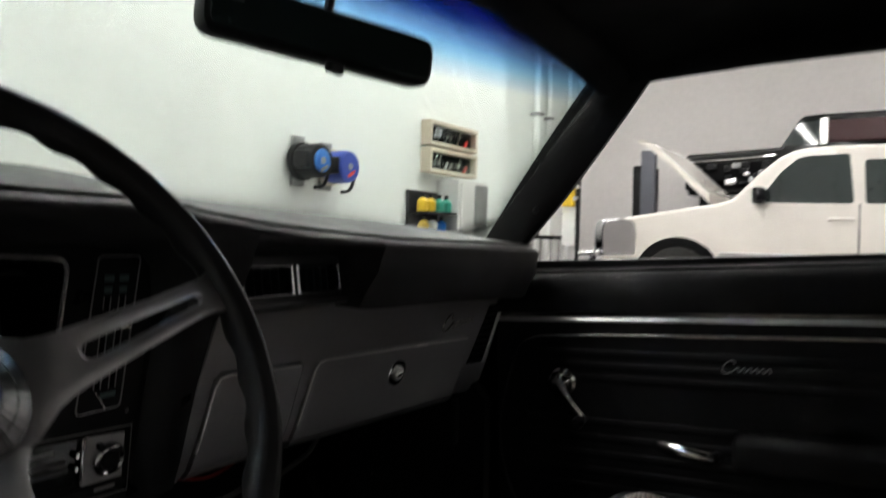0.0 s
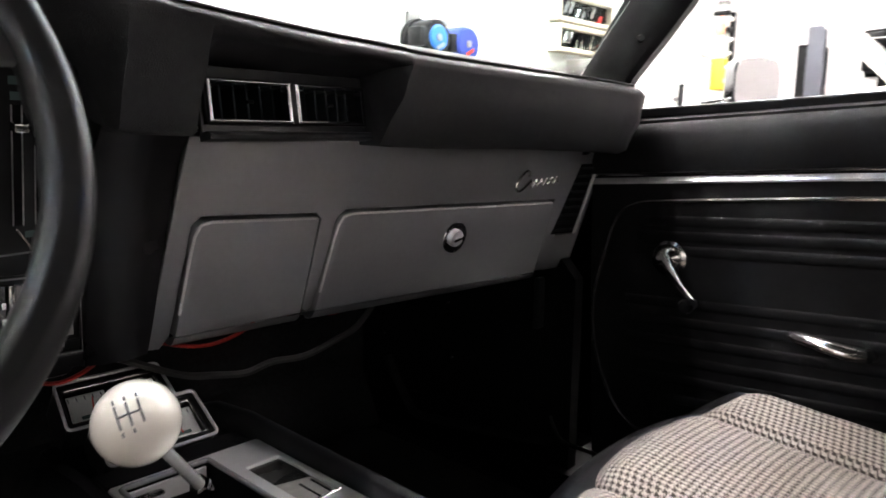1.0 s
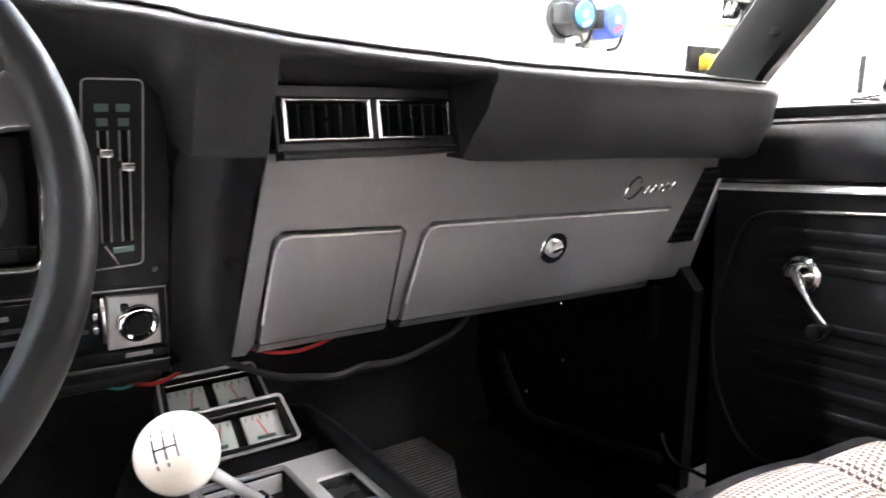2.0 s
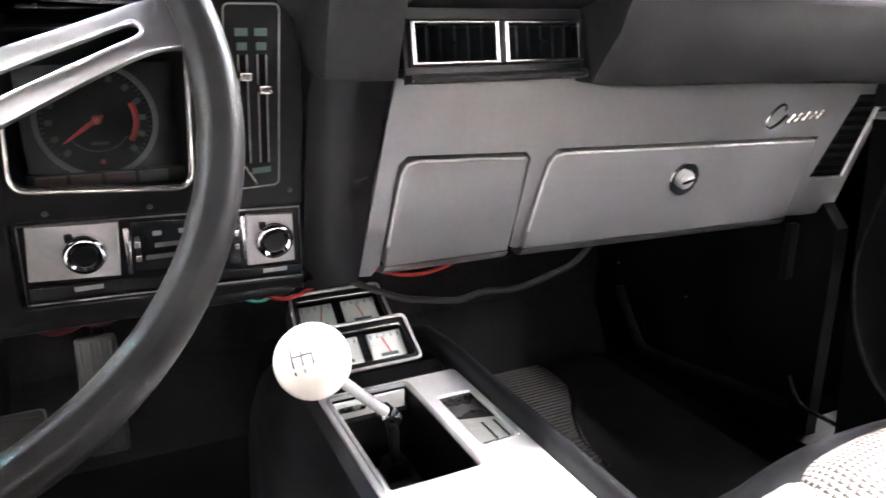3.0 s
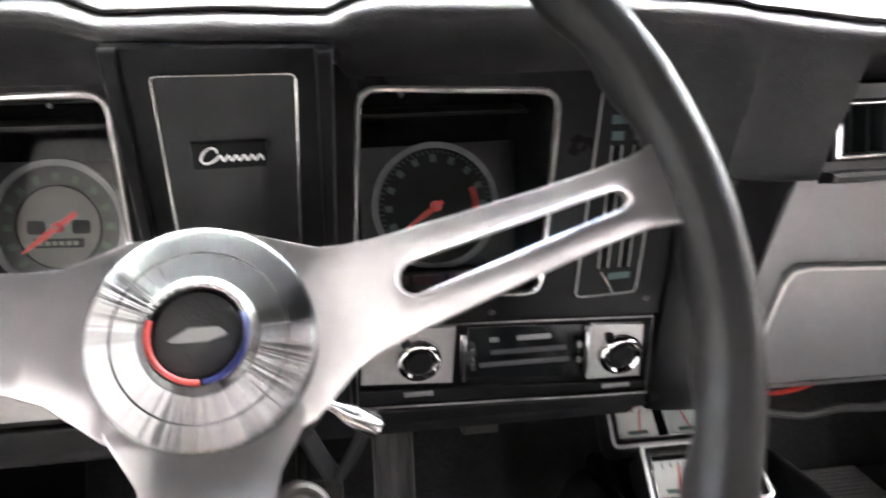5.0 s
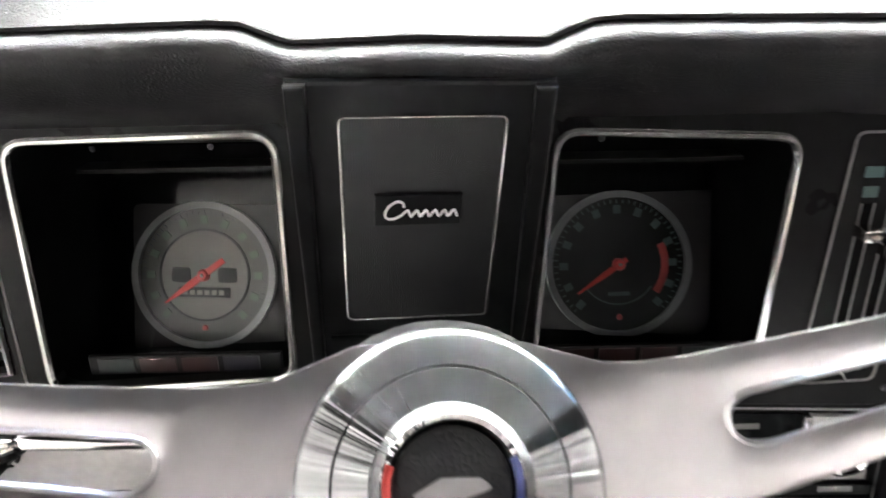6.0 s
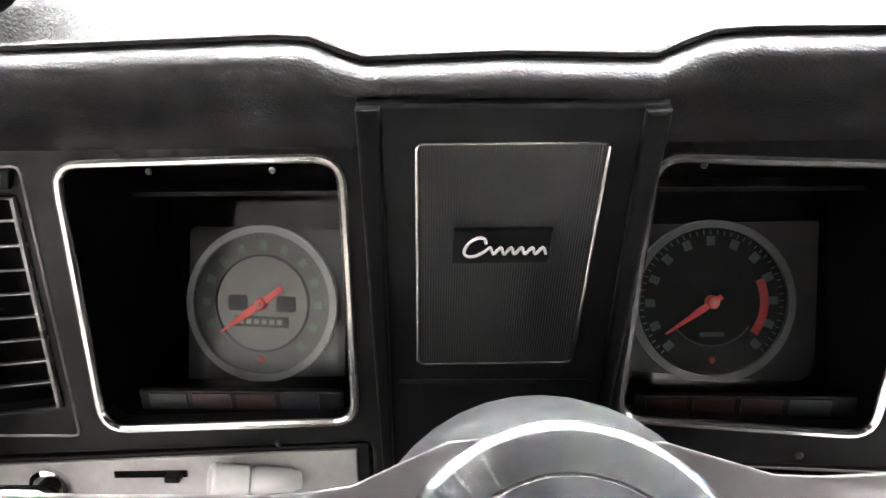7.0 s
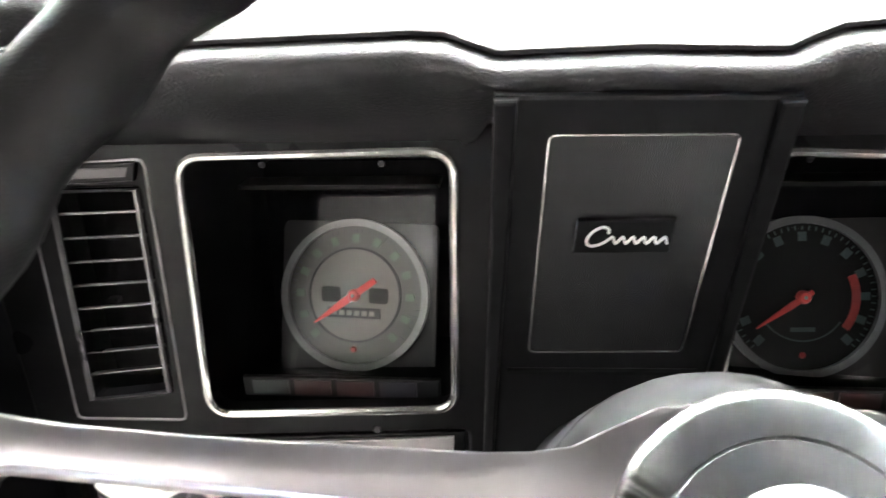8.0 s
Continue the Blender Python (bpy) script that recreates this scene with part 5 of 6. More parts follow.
vent("side_vent", FACE.m(), FACE.uv([(-0.1060, 0.9330), (-0.1110, 0.8060), (-0.0620, 0.8130), (-0.0580, 0.9340)]), "across", 8, "slatted driver's side air vent in a dull bright frame", BLADE, 0.0018)
part("vent_outline", tube(path_on(FACE, FACE.uv(rounded([(-0.120, 0.946), (-0.124, 0.792), (-0.055, 0.793), (-0.051, 0.950)], 0.004, 2)), 0.0), 0.0009, closed=True, seg=6), GREY_METAL, dash, smooth=True)
part("vent_header", plate(FACE.uv([(-0.111, 0.948), (-0.111, 0.937), (-0.057, 0.939), (-0.054, 0.949)]), m=FACE.m(0.003), depth=0.005, edge=0.001), SATIN, dash)
part("vent_header_mark", plate(FACE.uv([(-0.106, 0.9455), (-0.106, 0.9400), (-0.061, 0.9415), (-0.059, 0.9465)]), m=FACE.m(0.0035), depth=0.001, edge=0.0003), SLAT, dash)

# ---- heater panel ----
hm = FACE.m(0.0012)
hp = part("heater_panel", plate(FACE.uv(rounded([(0.4135, 0.947), (0.4065, 0.795), (0.4525, 0.797), (0.4575, 0.947)], 0.005, 3)), m=hm, depth=0.003, edge=0.0005), SATIN, dash, "black heater control panel with two sliders")
part("panel_outline", tube(path_on(FACE, FACE.uv(rounded([(0.4135, 0.947), (0.4065, 0.795), (0.4525, 0.797), (0.4575, 0.947)], 0.005, 3)), 0.0016), 0.0008, closed=True, seg=6), GREY_METAL, hp, smooth=True)
for x, z in ((0.4265, 0.893), (0.4420, 0.882)):
    part("slot", plate(FACE.uv([(x - 0.003, 0.908), (x - 0.004, 0.818), (x + 0.002, 0.818), (x + 0.003, 0.908)]), m=FACE.m(0.0018), depth=0.001, edge=0.0002), DEEP, hp)
    for dx in (-0.0035, 0.0035):
        part("slot_trim", tube([FACE.at(x + dx, 0.908, 0.002), FACE.at(x + dx - 0.001, 0.818, 0.002)], 0.0006, seg=5), GREY_METAL, hp)
    part("slider", box(-0.005, 0.005, -0.0035, 0.0035, 0, 0.012, 0.001, m=FACE.m(0.0018) @ Matrix.Translation((x, (z - FACE.z0) * FACE.f, 0))), SOFT_CHROME, hp, "small chrome slider knob", smooth=True)
    for z2, w in ((0.925, 0.005), (0.914, 0.004)):
        part("legend", plate(FACE.uv([(x - w, z2 + 0.0035), (x - w, z2 - 0.0025), (x + w, z2 - 0.0025), (x + w, z2 + 0.0035)]), m=FACE.m(0.002), depth=0.0006, edge=0.0001), TICK, hp)
part("legend", plate(FACE.uv([(0.430, 0.813), (0.430, 0.808), (0.446, 0.809), (0.446, 0.814)]), m=FACE.m(0.002), depth=0.0006, edge=0.0001), TICK, hp)
part("fan_lever", tube([FACE.at(0.424, 0.815, 0.002), FACE.at(0.429, 0.807, 0.006), FACE.at(0.433, 0.800, 0.006)], 0.0012, seg=6), SOFT_CHROME, hp, smooth=True)

# ---- radio ----
rm = RADIO.m()


def rpt(x, z):
    return (x, (z - RADIO.z0) * RADIO.f)


radio = part("radio", plate([rpt(0.241, 0.782), rpt(0.241, 0.707), rpt(0.475, 0.703), rpt(0.473, 0.775)], m=RADIO.m(-0.004), depth=0.03, edge=0.001), PLASTIC, dash, "car radio with silver end plates and two knobs")
part("end_plate", plate([rpt(0.252, 0.7785), rpt(0.248, 0.7315), rpt(0.3165, 0.7275), rpt(0.3195, 0.7755)], m=RADIO.m(0.0), depth=0.004, edge=0.0008), DASH_PLATE, radio, "silver end plate")
part("end_plate", plate([rpt(0.4235, 0.769), rpt(0.423, 0.7205), rpt(0.466, 0.720), rpt(0.4645, 0.7665)], m=RADIO.m(0.0), depth=0.004, edge=0.0008), DASH_PLATE, radio, "silver end plate")
part("tuning_window", plate([rpt(0.3285, 0.7735), rpt(0.3275, 0.7285), rpt(0.4165, 0.723), rpt(0.4175, 0.7695)], m=RADIO.m(-0.002), depth=0.002, edge=0.0004), SCREEN, radio, "dark glossy tuning window")
for x in (0.3245, 0.4195):
    part("side_bar", box(x - 0.0022, x + 0.0022, *sorted((rpt(0, 0.7285)[1], rpt(0, 0.7705)[1])), -0.004, 0.003, 0.001, m=rm), CHROME, radio, smooth=True)
for z, x0, x1 in ((0.7615, 0.345, 0.352), (0.7615, 0.366, 0.392), (0.7505, 0.346, 0.405), (0.740, 0.338, 0.408)):
    part("tuning_mark", plate([rpt(x0, z + 0.002), rpt(x0, z - 0.002), rpt(x1, z - 0.002), rpt(x1, z + 0.002)], m=RADIO.m(-0.0015), depth=0.0004, edge=0.0001), FADED if z < 0.76 else GREY_METAL, radio)
for x in (0.332, 0.4135):
    for z in (0.755, 0.742):
        part("key_button", box(x - 0.002, x + 0.002, rpt(0, z)[1] - 0.003, rpt(0, z)[1] + 0.003, -0.003, 0.004, 0.0006, m=rm), SOFT_CHROME, radio)
for x, z in ((0.2915, 0.7520), (0.4465, 0.7440)):
    km = rm @ Matrix.Translation((*rpt(x, z), 0))
    k = part("radio_knob", lathe([(0.0178, 0), (0.0178, 0.003), (0.0170, 0.0060), (0.0150, 0.0085), (0.0132, 0.0090), (0.0112, 0.0072), (0.0106, 0.003), (0.0100, 0.002)], km, 28), CHROME, radio, "chrome ringed radio knob", smooth=True)
    part("knob_cap", lathe([(0.0102, 0.0), (0.0100, 0.0075), (0.0090, 0.0086), (0.0040, 0.0080), (0, 0.0080)], km, 24), PLASTIC, k, "black knob cap", smooth=True)
    part("knob_ear", box(-0.003, 0.003, -0.003, 0.003, 0, 0.006, 0.001, m=km @ Matrix.Translation((-0.010, 0.0155, 0))), PLASTIC, k)
part("outline", tube([RADIO.at(x, z, 0.001) for x, z in ((0.2465, 0.7805), (0.2445, 0.7115), (0.3580, 0.7080), (0.4725, 0.7045), (0.4705, 0.7735), (0.3580, 0.7775))], 0.0008, closed=True, seg=6), GREY_METAL, radio, "thin bright outline", smooth=True)
part("lower_strip", plate([rpt(0.247, 0.7265), rpt(0.246, 0.7145), rpt(0.471, 0.708), rpt(0.471, 0.7155)], m=RADIO.m(0.0005), depth=0.003, edge=0.0008), SATIN, radio)
for x, z in ((0.291, 0.7205), (0.447, 0.7135)):
    part("legend", plate([rpt(x - 0.011, z + 0.002), rpt(x - 0.011, z - 0.002), rpt(x + 0.011, z - 0.002), rpt(x + 0.011, z + 0.002)], m=RADIO.m(0.0012), depth=0.0006, edge=0.0001), GREY_METAL, radio)

# ---- headlamp switch plate ----
sw = part("switch_plate", plate([rpt(-0.133, 0.771), rpt(-0.133, 0.718), rpt(0.110, 0.718), rpt(0.1105, 0.788)], m=RADIO.m(-0.002), depth=0.02, edge=0.001), PLASTIC, dash, "silver switch plate left of the wheel")
part("faceplate", plate([rpt(-0.126, 0.769), rpt(-0.126, 0.724), rpt(0.102, 0.724), rpt(0.1040, 0.7850)], m=RADIO.m(0.0), depth=0.003, edge=0.0008), DASH_PLATE, sw, "silver faceplate")
for x, z in ((-0.082, 0.757),):
    km = rm @ Matrix.Translation((*rpt(x, z), 0))
    part("switch_ring", lathe([(0.012, 0), (0.012, 0.003), (0.009, 0.004), (0.0085, 0)], km, 22), CHROME, sw, smooth=True)
    part("switch_knob", lathe([(0.006, 0), (0.006, 0.008), (0.009, 0.012), (0.008, 0.02), (0, 0.021)], km, 18), PLASTIC, sw, smooth=True)
part("pull_knob", tube([(0.070, 0.669, 0.7650), (0.0665, 0.667, 0.7655), (0.0655, 0.6665, 0.7660), (0.048, 0.659, 0.7695), (0.0465, 0.6585, 0.7698), (0.0445, 0.658, 0.7700), (0.0435, 0.6575, 0.7702), (0.0265, 0.651, 0.7735), (0.0245, 0.650, 0.7740)], [0.0050, 0.0062, 0.0066, 0.0080, 0.0072, 0.0072, 0.0092, 0.0104, 0.0088], seg=20), PALE_PLATED, sw, "pale stepped plated switch knob", smooth=True)
part("wiper_slot", plate([rpt(-0.041, 0.7675), rpt(-0.041, 0.7635), rpt(0.003, 0.7650), rpt(0.003, 0.7690)], m=RADIO.m(0.0015), depth=0.002, edge=0.0004), DEEP, sw)
part("wiper_lever", box(-0.008, 0.001, rpt(0, 0.7655)[1], rpt(0, 0.7695)[1], 0.001, 0.008, 0.001, m=rm), PLASTIC, sw)

# ---- silver passenger panel ----
px = [(0.556, 0.8865), (0.530, 0.6900), (0.5445, 0.6885), (0.553, 0.700), (0.5655, 0.8050), (0.574, 0.8125), (0.704, 0.8065), (0.7115, 0.800), (0.7035, 0.700), (0.7105, 0.6965), (0.7165, 0.700), (0.7325, 0.7975), (0.7435, 0.8075), (1.1435, 0.7945), (1.1385, 0.6845), (1.165, 0.682), (1.228, 0.681), (1.256, 0.8650), (1.252, 0.884)]
part("passenger_panel", plate(PANEL.uv(px), m=PANEL.m(), depth=0.012, edge=0.0015), SILVER, dash, "satin silver painted passenger panel")
part("panel_backing", plate(PANEL.uv([(0.545, 0.88), (0.545, 0.70), (1.21, 0.69), (1.22, 0.87)]), m=PANEL.m(-0.0125), depth=0.004, edge=0.0005), DEEP, dash)


# paler than the panel: the rim's highlight is put into this colour
RIM_HIGHLIGHT = material("rim_highlight", (0.8, 0.79, 0.79), 0.24, metal=0.25, vary=0.08)


def panel_door(name, pts, radii, label):
    """A door set in the silver panel: rolled at its lower edge, a soft rim at the top."""
    loop = rounded(PANEL.uv(pts), radii, 5)
    d = part(name, plate(loop, m=PANEL.m(0.003), depth=0.014, edge=0.003), SILVER, dash, label, smooth=True)
    (xa, za), (xb, zb) = pts[1], pts[2]
    (xl, zl), (xr, zr) = pts[0], pts[3]
    # bead along the upper rim and round the corner, its highlight painted pale
    rim = [(xl + (xa - xl) * 0.8, zl + (za - zl) * 0.8), (xl + (xa - xl) * 0.3, zl + (za - zl) * 0.3), (xl + (xa - xl) * 0.12 + 0.001, zl + (za - zl) * 0.12), (xl + 0.005, zl - 0.0035), (xl + 0.016, zl - 0.0012), (xl + (xr - xl) * 0.5, (zl + zr) / 2 - 0.001), (xr - 0.006, zr - 0.001)]
    part("bead", tube([PANEL.at(x, z, 0.0022) for x, z in rim], 0.0017, seg=8), RIM_HIGHLIGHT, d, "bead on the rim, coloured as its highlight", smooth=True)
    bm = bmesh.new()
    rows = [[bm.verts.new(PANEL.at(x, z - dz, 0.003 - dn)) for x, z in ((xa, za + 0.004), (xb, zb + 0.004))] for dz, dn in ((0.004, 0.0005), (0.009, 0.002), (0.014, 0.006), (0.016, 0.013), (0.016, 0.025))]
    for a, b in zip(rows, rows[1:]):
        bm.faces.new((a[0], a[1], b[1], b[0]))
    part("rolled_edge", bm, SILVER, d, smooth="all")
    return d


panel_door("ashtray_door", [(0.5685, 0.8095), (0.5570, 0.6985), (0.7005, 0.6965), (0.7085, 0.8035)], [0.012, 0.002, 0.002, 0.005], "silver ashtray door with a soft rim")
glove = panel_door("glovebox_door", [(0.7355, 0.8045), (0.7195, 0.6955), (1.1345, 0.6825), (1.1405, 0.7915)], [0.014, 0.002, 0.002, 0.004], "silver glovebox door with a chrome lock")
lm = PANEL.m(0.003) @ Matrix.Translation((0.9295, (0.7585 - PANEL.z0) * PANEL.f, 0))
part("lock_dish", lathe([(0.0215, 0.0), (0.0205, 0.0018), (0.0190, 0.0020), (0.0125, 0.0004), (0.0115, 0.0006)], lm, 30), VENT_CHROME, glove, "chrome lock dish", smooth=True)
part("lock_button", lathe([(0.0120, 0.0), (0.0116, 0.0045), (0.0104, 0.0058), (0.0, 0.0064)], lm, 26), BRIGHT, glove, "chrome lock button", smooth=True)
part("lock_grip", box(-0.0085, 0.0085, -0.0022, 0.0022, 0.0055, 0.0088, 0.0012, m=lm @ Matrix.Rotation(radians(12), 4, "Z")), CHROME, glove, smooth=True)
part("keyhole", box(-0.0006, 0.0006, -0.003, 0.003, 0.0087, 0.0090, m=lm), DEEP, glove)


def curl(ob):
    """Let the lower third of the silver panel roll forward, as pressed sheet does."""
    bm = bmesh.new()
    bm.from_mesh(ob.data)
    for k in range(8):
        bmesh.ops.bisect_plane(bm, geom=bm.verts[:] + bm.edges[:] + bm.faces[:], plane_co=(0, 0, 0.757 - 0.0098 * k), plane_no=(0, 0, 1))
    for v in bm.verts:
        d = 3.2 * max(0.0, 0.757 - v.co.z) ** 2
        away = v.co - Vector((0.31, 0.04, 0.93))
        v.co += away * (d / away.y)
    bm.to_mesh(ob.data)
    bm.free()


for ob in dash.children:
    if ob.name.split(".")[0] in ("passenger_panel", "panel_backing", "ashtray_door", "glovebox_door"):
        for o in (ob, *ob.children):
            if "lock" not in o.name and "keyhole" not in o.name:
                curl(o)
part("emblem", scrawl(PANEL.m(0.0042) @ Matrix.Translation((1.038, (0.822 - PANEL.z0) * PANEL.f, 0)) @ Matrix.Rotation(radians(3), 4, "Z") @ Matrix.Translation((-0.006, 0, 0)), 0.102, 0.0017), SOFT_CHROME, dash, "bright script emblem on the silver panel", smooth=True)
# passenger side vent let into the panel's end
sv = PANEL.uv([(1.193, 0.846), (1.157, 0.739), (1.214, 0.737), (1.232, 0.846)])
part("vent_recess", plate(sv, m=PANEL.m(0.0015), depth=0.003, edge=0.0005), DEEP, dash)
v = part("side_vent", tube([PANEL.m(0.0052) @ Vector((*p, 0)) for p in (sv[1], sv[2], sv[3])], 0.0028, seg=6), BRIGHT, dash, "passenger side air vent with a bright edge", smooth=True)
for i in range(9):
    t = (i + 0.5) / 9
    a, b = Vector(sv[1]).lerp(Vector(sv[0]), t), Vector(sv[2]).lerp(Vector(sv[3]), t)
    b = a.lerp(b, 0.84)
    part("slat", tube([PANEL.m(0.003) @ Vector((*a, 0)), PANEL.m(0.003) @ Vector((*b, 0))], 0.0028, seg=6, flat=0.6), PLASTIC, v)
# outlet tag under the panel's end
part("lower_bracket", box(1.188, 1.206, 0.715, 0.725, 0.575, 0.66, 0.003), PLASTIC, dash)


# ---- wiring under the dash ----
def wire(points, r, mat, label, name="wire"):
    return tagged(part(name, tube(spline(points, 6), r, seg=6), mat, smooth=True), label, "wire", "wiring under the dashboard")


wire([(0.545, 0.72, 0.69), (0.585, 0.715, 0.676), (0.62, 0.715, 0.673), (0.66, 0.72, 0.682), (0.70, 0.74, 0.70)], 0.0022, WIRE_RED, "red wire hanging below the silver panel")
wire([(0.66, 0.73, 0.70), (0.69, 0.725, 0.682), (0.73, 0.73, 0.69), (0.76, 0.75, 0.71)], 0.002, WIRE_RED, "short red wire below the panel")
wire([(0.42, 0.73, 0.69), (0.455, 0.722, 0.668), (0.485, 0.72, 0.671), (0.53, 0.735, 0.69)], 0.0022, WIRE_RED, "thin red wire behind the console")
wire([(0.30, 0.74, 0.69), (0.325, 0.74, 0.672), (0.342, 0.742, 0.676), (0.37, 0.75, 0.70)], 0.0016, WIRE_GREEN, "thin green wire below the radio")
wire([(0.40, 0.74, 0.69), (0.43, 0.74, 0.664), (0.452, 0.742, 0.662), (0.475, 0.745, 0.68)], 0.0016, WIRE_GREEN, "thin green wire behind the console")
for x0, dz, r in ((0.235, 0.0, 0.0045), (0.245, 0.006, 0.0032), (0.270, 0.002, 0.0038), (0.285, 0.009, 0.003)):
    wire([(x0 - 0.03, 0.765, 0.70), (x0, 0.752, 0.668 + dz), (x0 + 0.025, 0.748, 0.659 + dz), (x0 + 0.055, 0.755, 0.672 + dz), (x0 + 0.08, 0.77, 0.70)], r, WIRE_DARK, "dark red wire in the loom above the pedals")
fuse = thing("fuse_block", "grey plastic fuse block hanging below the radio", "fuse block")
for z in (0.662, 0.648):
    part("block", box(0.334, 0.366, 0.742, 0.765, z - 0.006, z + 0.006, 0.0015), CABLE, fuse)
part("bracket", box(0.345, 0.355, 0.752, 0.762, 0.66, 0.70, 0.001), SATIN, fuse)
plug = thing("wire_plug", "red and white wire plug below the silver panel", "plug", "wiring under the dashboard")
part("shell", box(0.752, 0.786, 0.742, 0.756, 0.668, 0.678, 0.002), WHITE_DIAL, plug)
part("collar", box(0.784, 0.800, 0.741, 0.757, 0.666, 0.680, 0.002), WIRE_RED, plug)
part("lead", tube(spline([(0.798, 0.749, 0.674), (0.825, 0.752, 0.668), (0.85, 0.76, 0.676), (0.87, 0.77, 0.70)], 5), 0.003, seg=6), WIRE_DARK, plug, smooth=True)
part("lead", tube(spline([(0.754, 0.749, 0.672), (0.735, 0.750, 0.664), (0.715, 0.755, 0.672), (0.70, 0.765, 0.70)], 5), 0.0025, seg=6), VINYL, plug, smooth=True)
wire([(0.50, 0.80, 0.68), (0.556, 0.78, 0.651), (0.612, 0.78, 0.623), (0.649, 0.78, 0.614), (0.690, 0.78, 0.607), (0.725, 0.778, 0.613), (0.775, 0.78, 0.609), (0.83, 0.785, 0.618), (0.872, 0.79, 0.629), (0.93, 0.81, 0.66)], 0.0044, CABLE, "grey sleeved cable looped under the dash", "cable")

# ---- steering wheel ----
WHEEL = Vector((0.1983, 0.3827, 0.9023))
AXIS = Vector((-0.0553, 0.8731, -0.4844)).normalized()   # from the driver into the column
# wheel frame: x right, y up in the wheel's plane, z towards the driver
WM = axis_frame(WHEEL, -AXIS)

wheel = thing("steering_wheel", "three-spoke brushed aluminium steering wheel with a black rim", "steering wheel")
R = 0.1680
bm = bmesh.new()
N, SEG = 180, 28
rings = []
for i in range(N):
    a = 2 * math.pi * i / N
    row = []
    for k in range(SEG):
        b = 2 * math.pi * k / SEG
        # finger grips on the rim's far side
        grip = 0.0016 * math.sin(a * 30) * max(0, -math.sin(b)) * max(0, 0.4 - math.cos(b))
        groove = 0.0011 * math.exp(-((b - 1.75) / 0.16) ** 2)
        r0 = 0.0112 + grip - groove
        rad = R + r0 * math.cos(b) * 0.95
        row.append(bm.verts.new((rad * math.cos(a), rad * math.sin(a), r0 * math.sin(b) * 1.1)))
    rings.append(row)
for i in range(N):
    a, b = rings[i], rings[(i + 1) % N]
    for k in range(SEG):
        bm.faces.new((a[k], a[(k + 1) % SEG], b[(k + 1) % SEG], b[k]))
bm.transform(WM)
part("rim", bm, RUBBER, wheel, "black rubber rim with finger grips", smooth="all")


def spoke_depth(s):
    """How far behind the rim's plane the spoke lies at s metres from the hub's axis."""
    d = -0.0285 + 0.43 * (s - 0.0680)
    low, high = -0.0410, 0.0035
    soft = 0.0035
    d = low + soft * math.log(1 + math.exp((d - low) / soft))
    return high - soft * 0.4 * math.log(1 + math.exp((high - d) / (soft * 0.4)))


def spoke(angle, shift):
    half = [(0.016, 0.036), (0.028, 0.0335), (0.038, 0.0275), (0.046, 0.0225), (0.055, 0.0200), (0.064, 0.0185), (0.09, 0.0158), (0.115, 0.0135), (0.135, 0.0122), (0.148, 0.0122), (0.155, 0.0135), (0.161, 0.016)]
    fine = []
    for (s0, w0), (s1, w1) in zip(half, half[1:]):
        for k in range(3):
            fine.append((s0 + (s1 - s0) * k / 3, w0 + (w1 - w0) * k / 3))
    fine.append(half[-1])
    outline = [(s, w) for s, w in fine] + [(s, -w) for s, w in reversed(fine)]
    slot, sa, sb, ra, rb = [], 0.0735, 0.1390, 0.0062, 0.0040
    for k in range(9):
        a = radians(90 + 180 * k / 8)
        slot.append((sa + ra * math.cos(a), ra * math.sin(a)))
    for k in range(5):
        t = (k + 1) / 6
        slot.append((sa + (sb - sa) * t, -(ra + (rb - ra) * t)))
    for k in range(9):
        a = radians(-90 + 180 * k / 8)
        slot.append((sb + rb * math.cos(a), rb * math.sin(a)))
    for k in range(5):
        t = (k + 1) / 6
        slot.append((sb - (sb - sa) * t, rb + (ra - rb) * t))
    bm = plate(outline[::-1], [slot], depth=0.0042, edge=0.0009)
    for _ in range(2):
        bmesh.ops.subdivide_edges(bm, edges=[e for e in bm.edges if e.calc_length() > 0.008], cuts=1)
    for v in bm.verts:
        v.co.z += spoke_depth(v.co.x)
    turn = Matrix.Rotation(radians(angle), 4, "Z") @ Matrix.Translation((0, shift, 0))
    bm.transform(WM @ turn)
    s = part("spoke", bm, BRUSHED, wheel, "slotted brushed aluminium spoke", smooth=True)
    lip = [WM @ turn @ Vector((x, y, spoke_depth(x) + 0.0002)) for x, y in slot]
    part("slot_rim", tube(lip, 0.0009, closed=True, seg=6), BRUSHED, s, smooth=True)


spoke(14.8, -0.0045)
spoke(173.4, 0.002)
spoke(-87.5, 0.0)

hub = part("hub", lathe([(0.0392, -0.066), (0.0392, -0.0420), (0.0386, -0.0395), (0.0372, -0.0380), (0.0366, -0.0377), (0.0338, -0.0367), (0.0290, -0.0350), (0.0286, -0.0354), (0.0282, -0.0347), (0.0197, -0.0317), (0.0186, -0.0294), (0.0169, -0.0276), (0.0155, -0.0278), (0.0147, -0.0297), (0.0142, -0.0312), (0.0, -0.0312)], None, 96), TURNED, wheel, "turned aluminium hub", smooth=True)
hub.matrix_world = WM
hubm = WM
cap = part("horn_cap", lathe([(0.0142, -0.0314), (0.0139, -0.0300), (0.0132, -0.0295), (0, -0.0295)], hubm, 48), PAD, wheel, "black horn cap with a red and blue ring", smooth=True)
for a0, a1, mat in ((160, 272, RED_ZONE), (276, 385, BLUE)):
    bm = tube([hubm @ Vector((x, y, -0.0279)) for x, y in arc(0, 0, 0.0154, a0, a1, 20)], 0.0011, seg=6)
    part("ring_arc", bm, mat, cap, smooth=True)
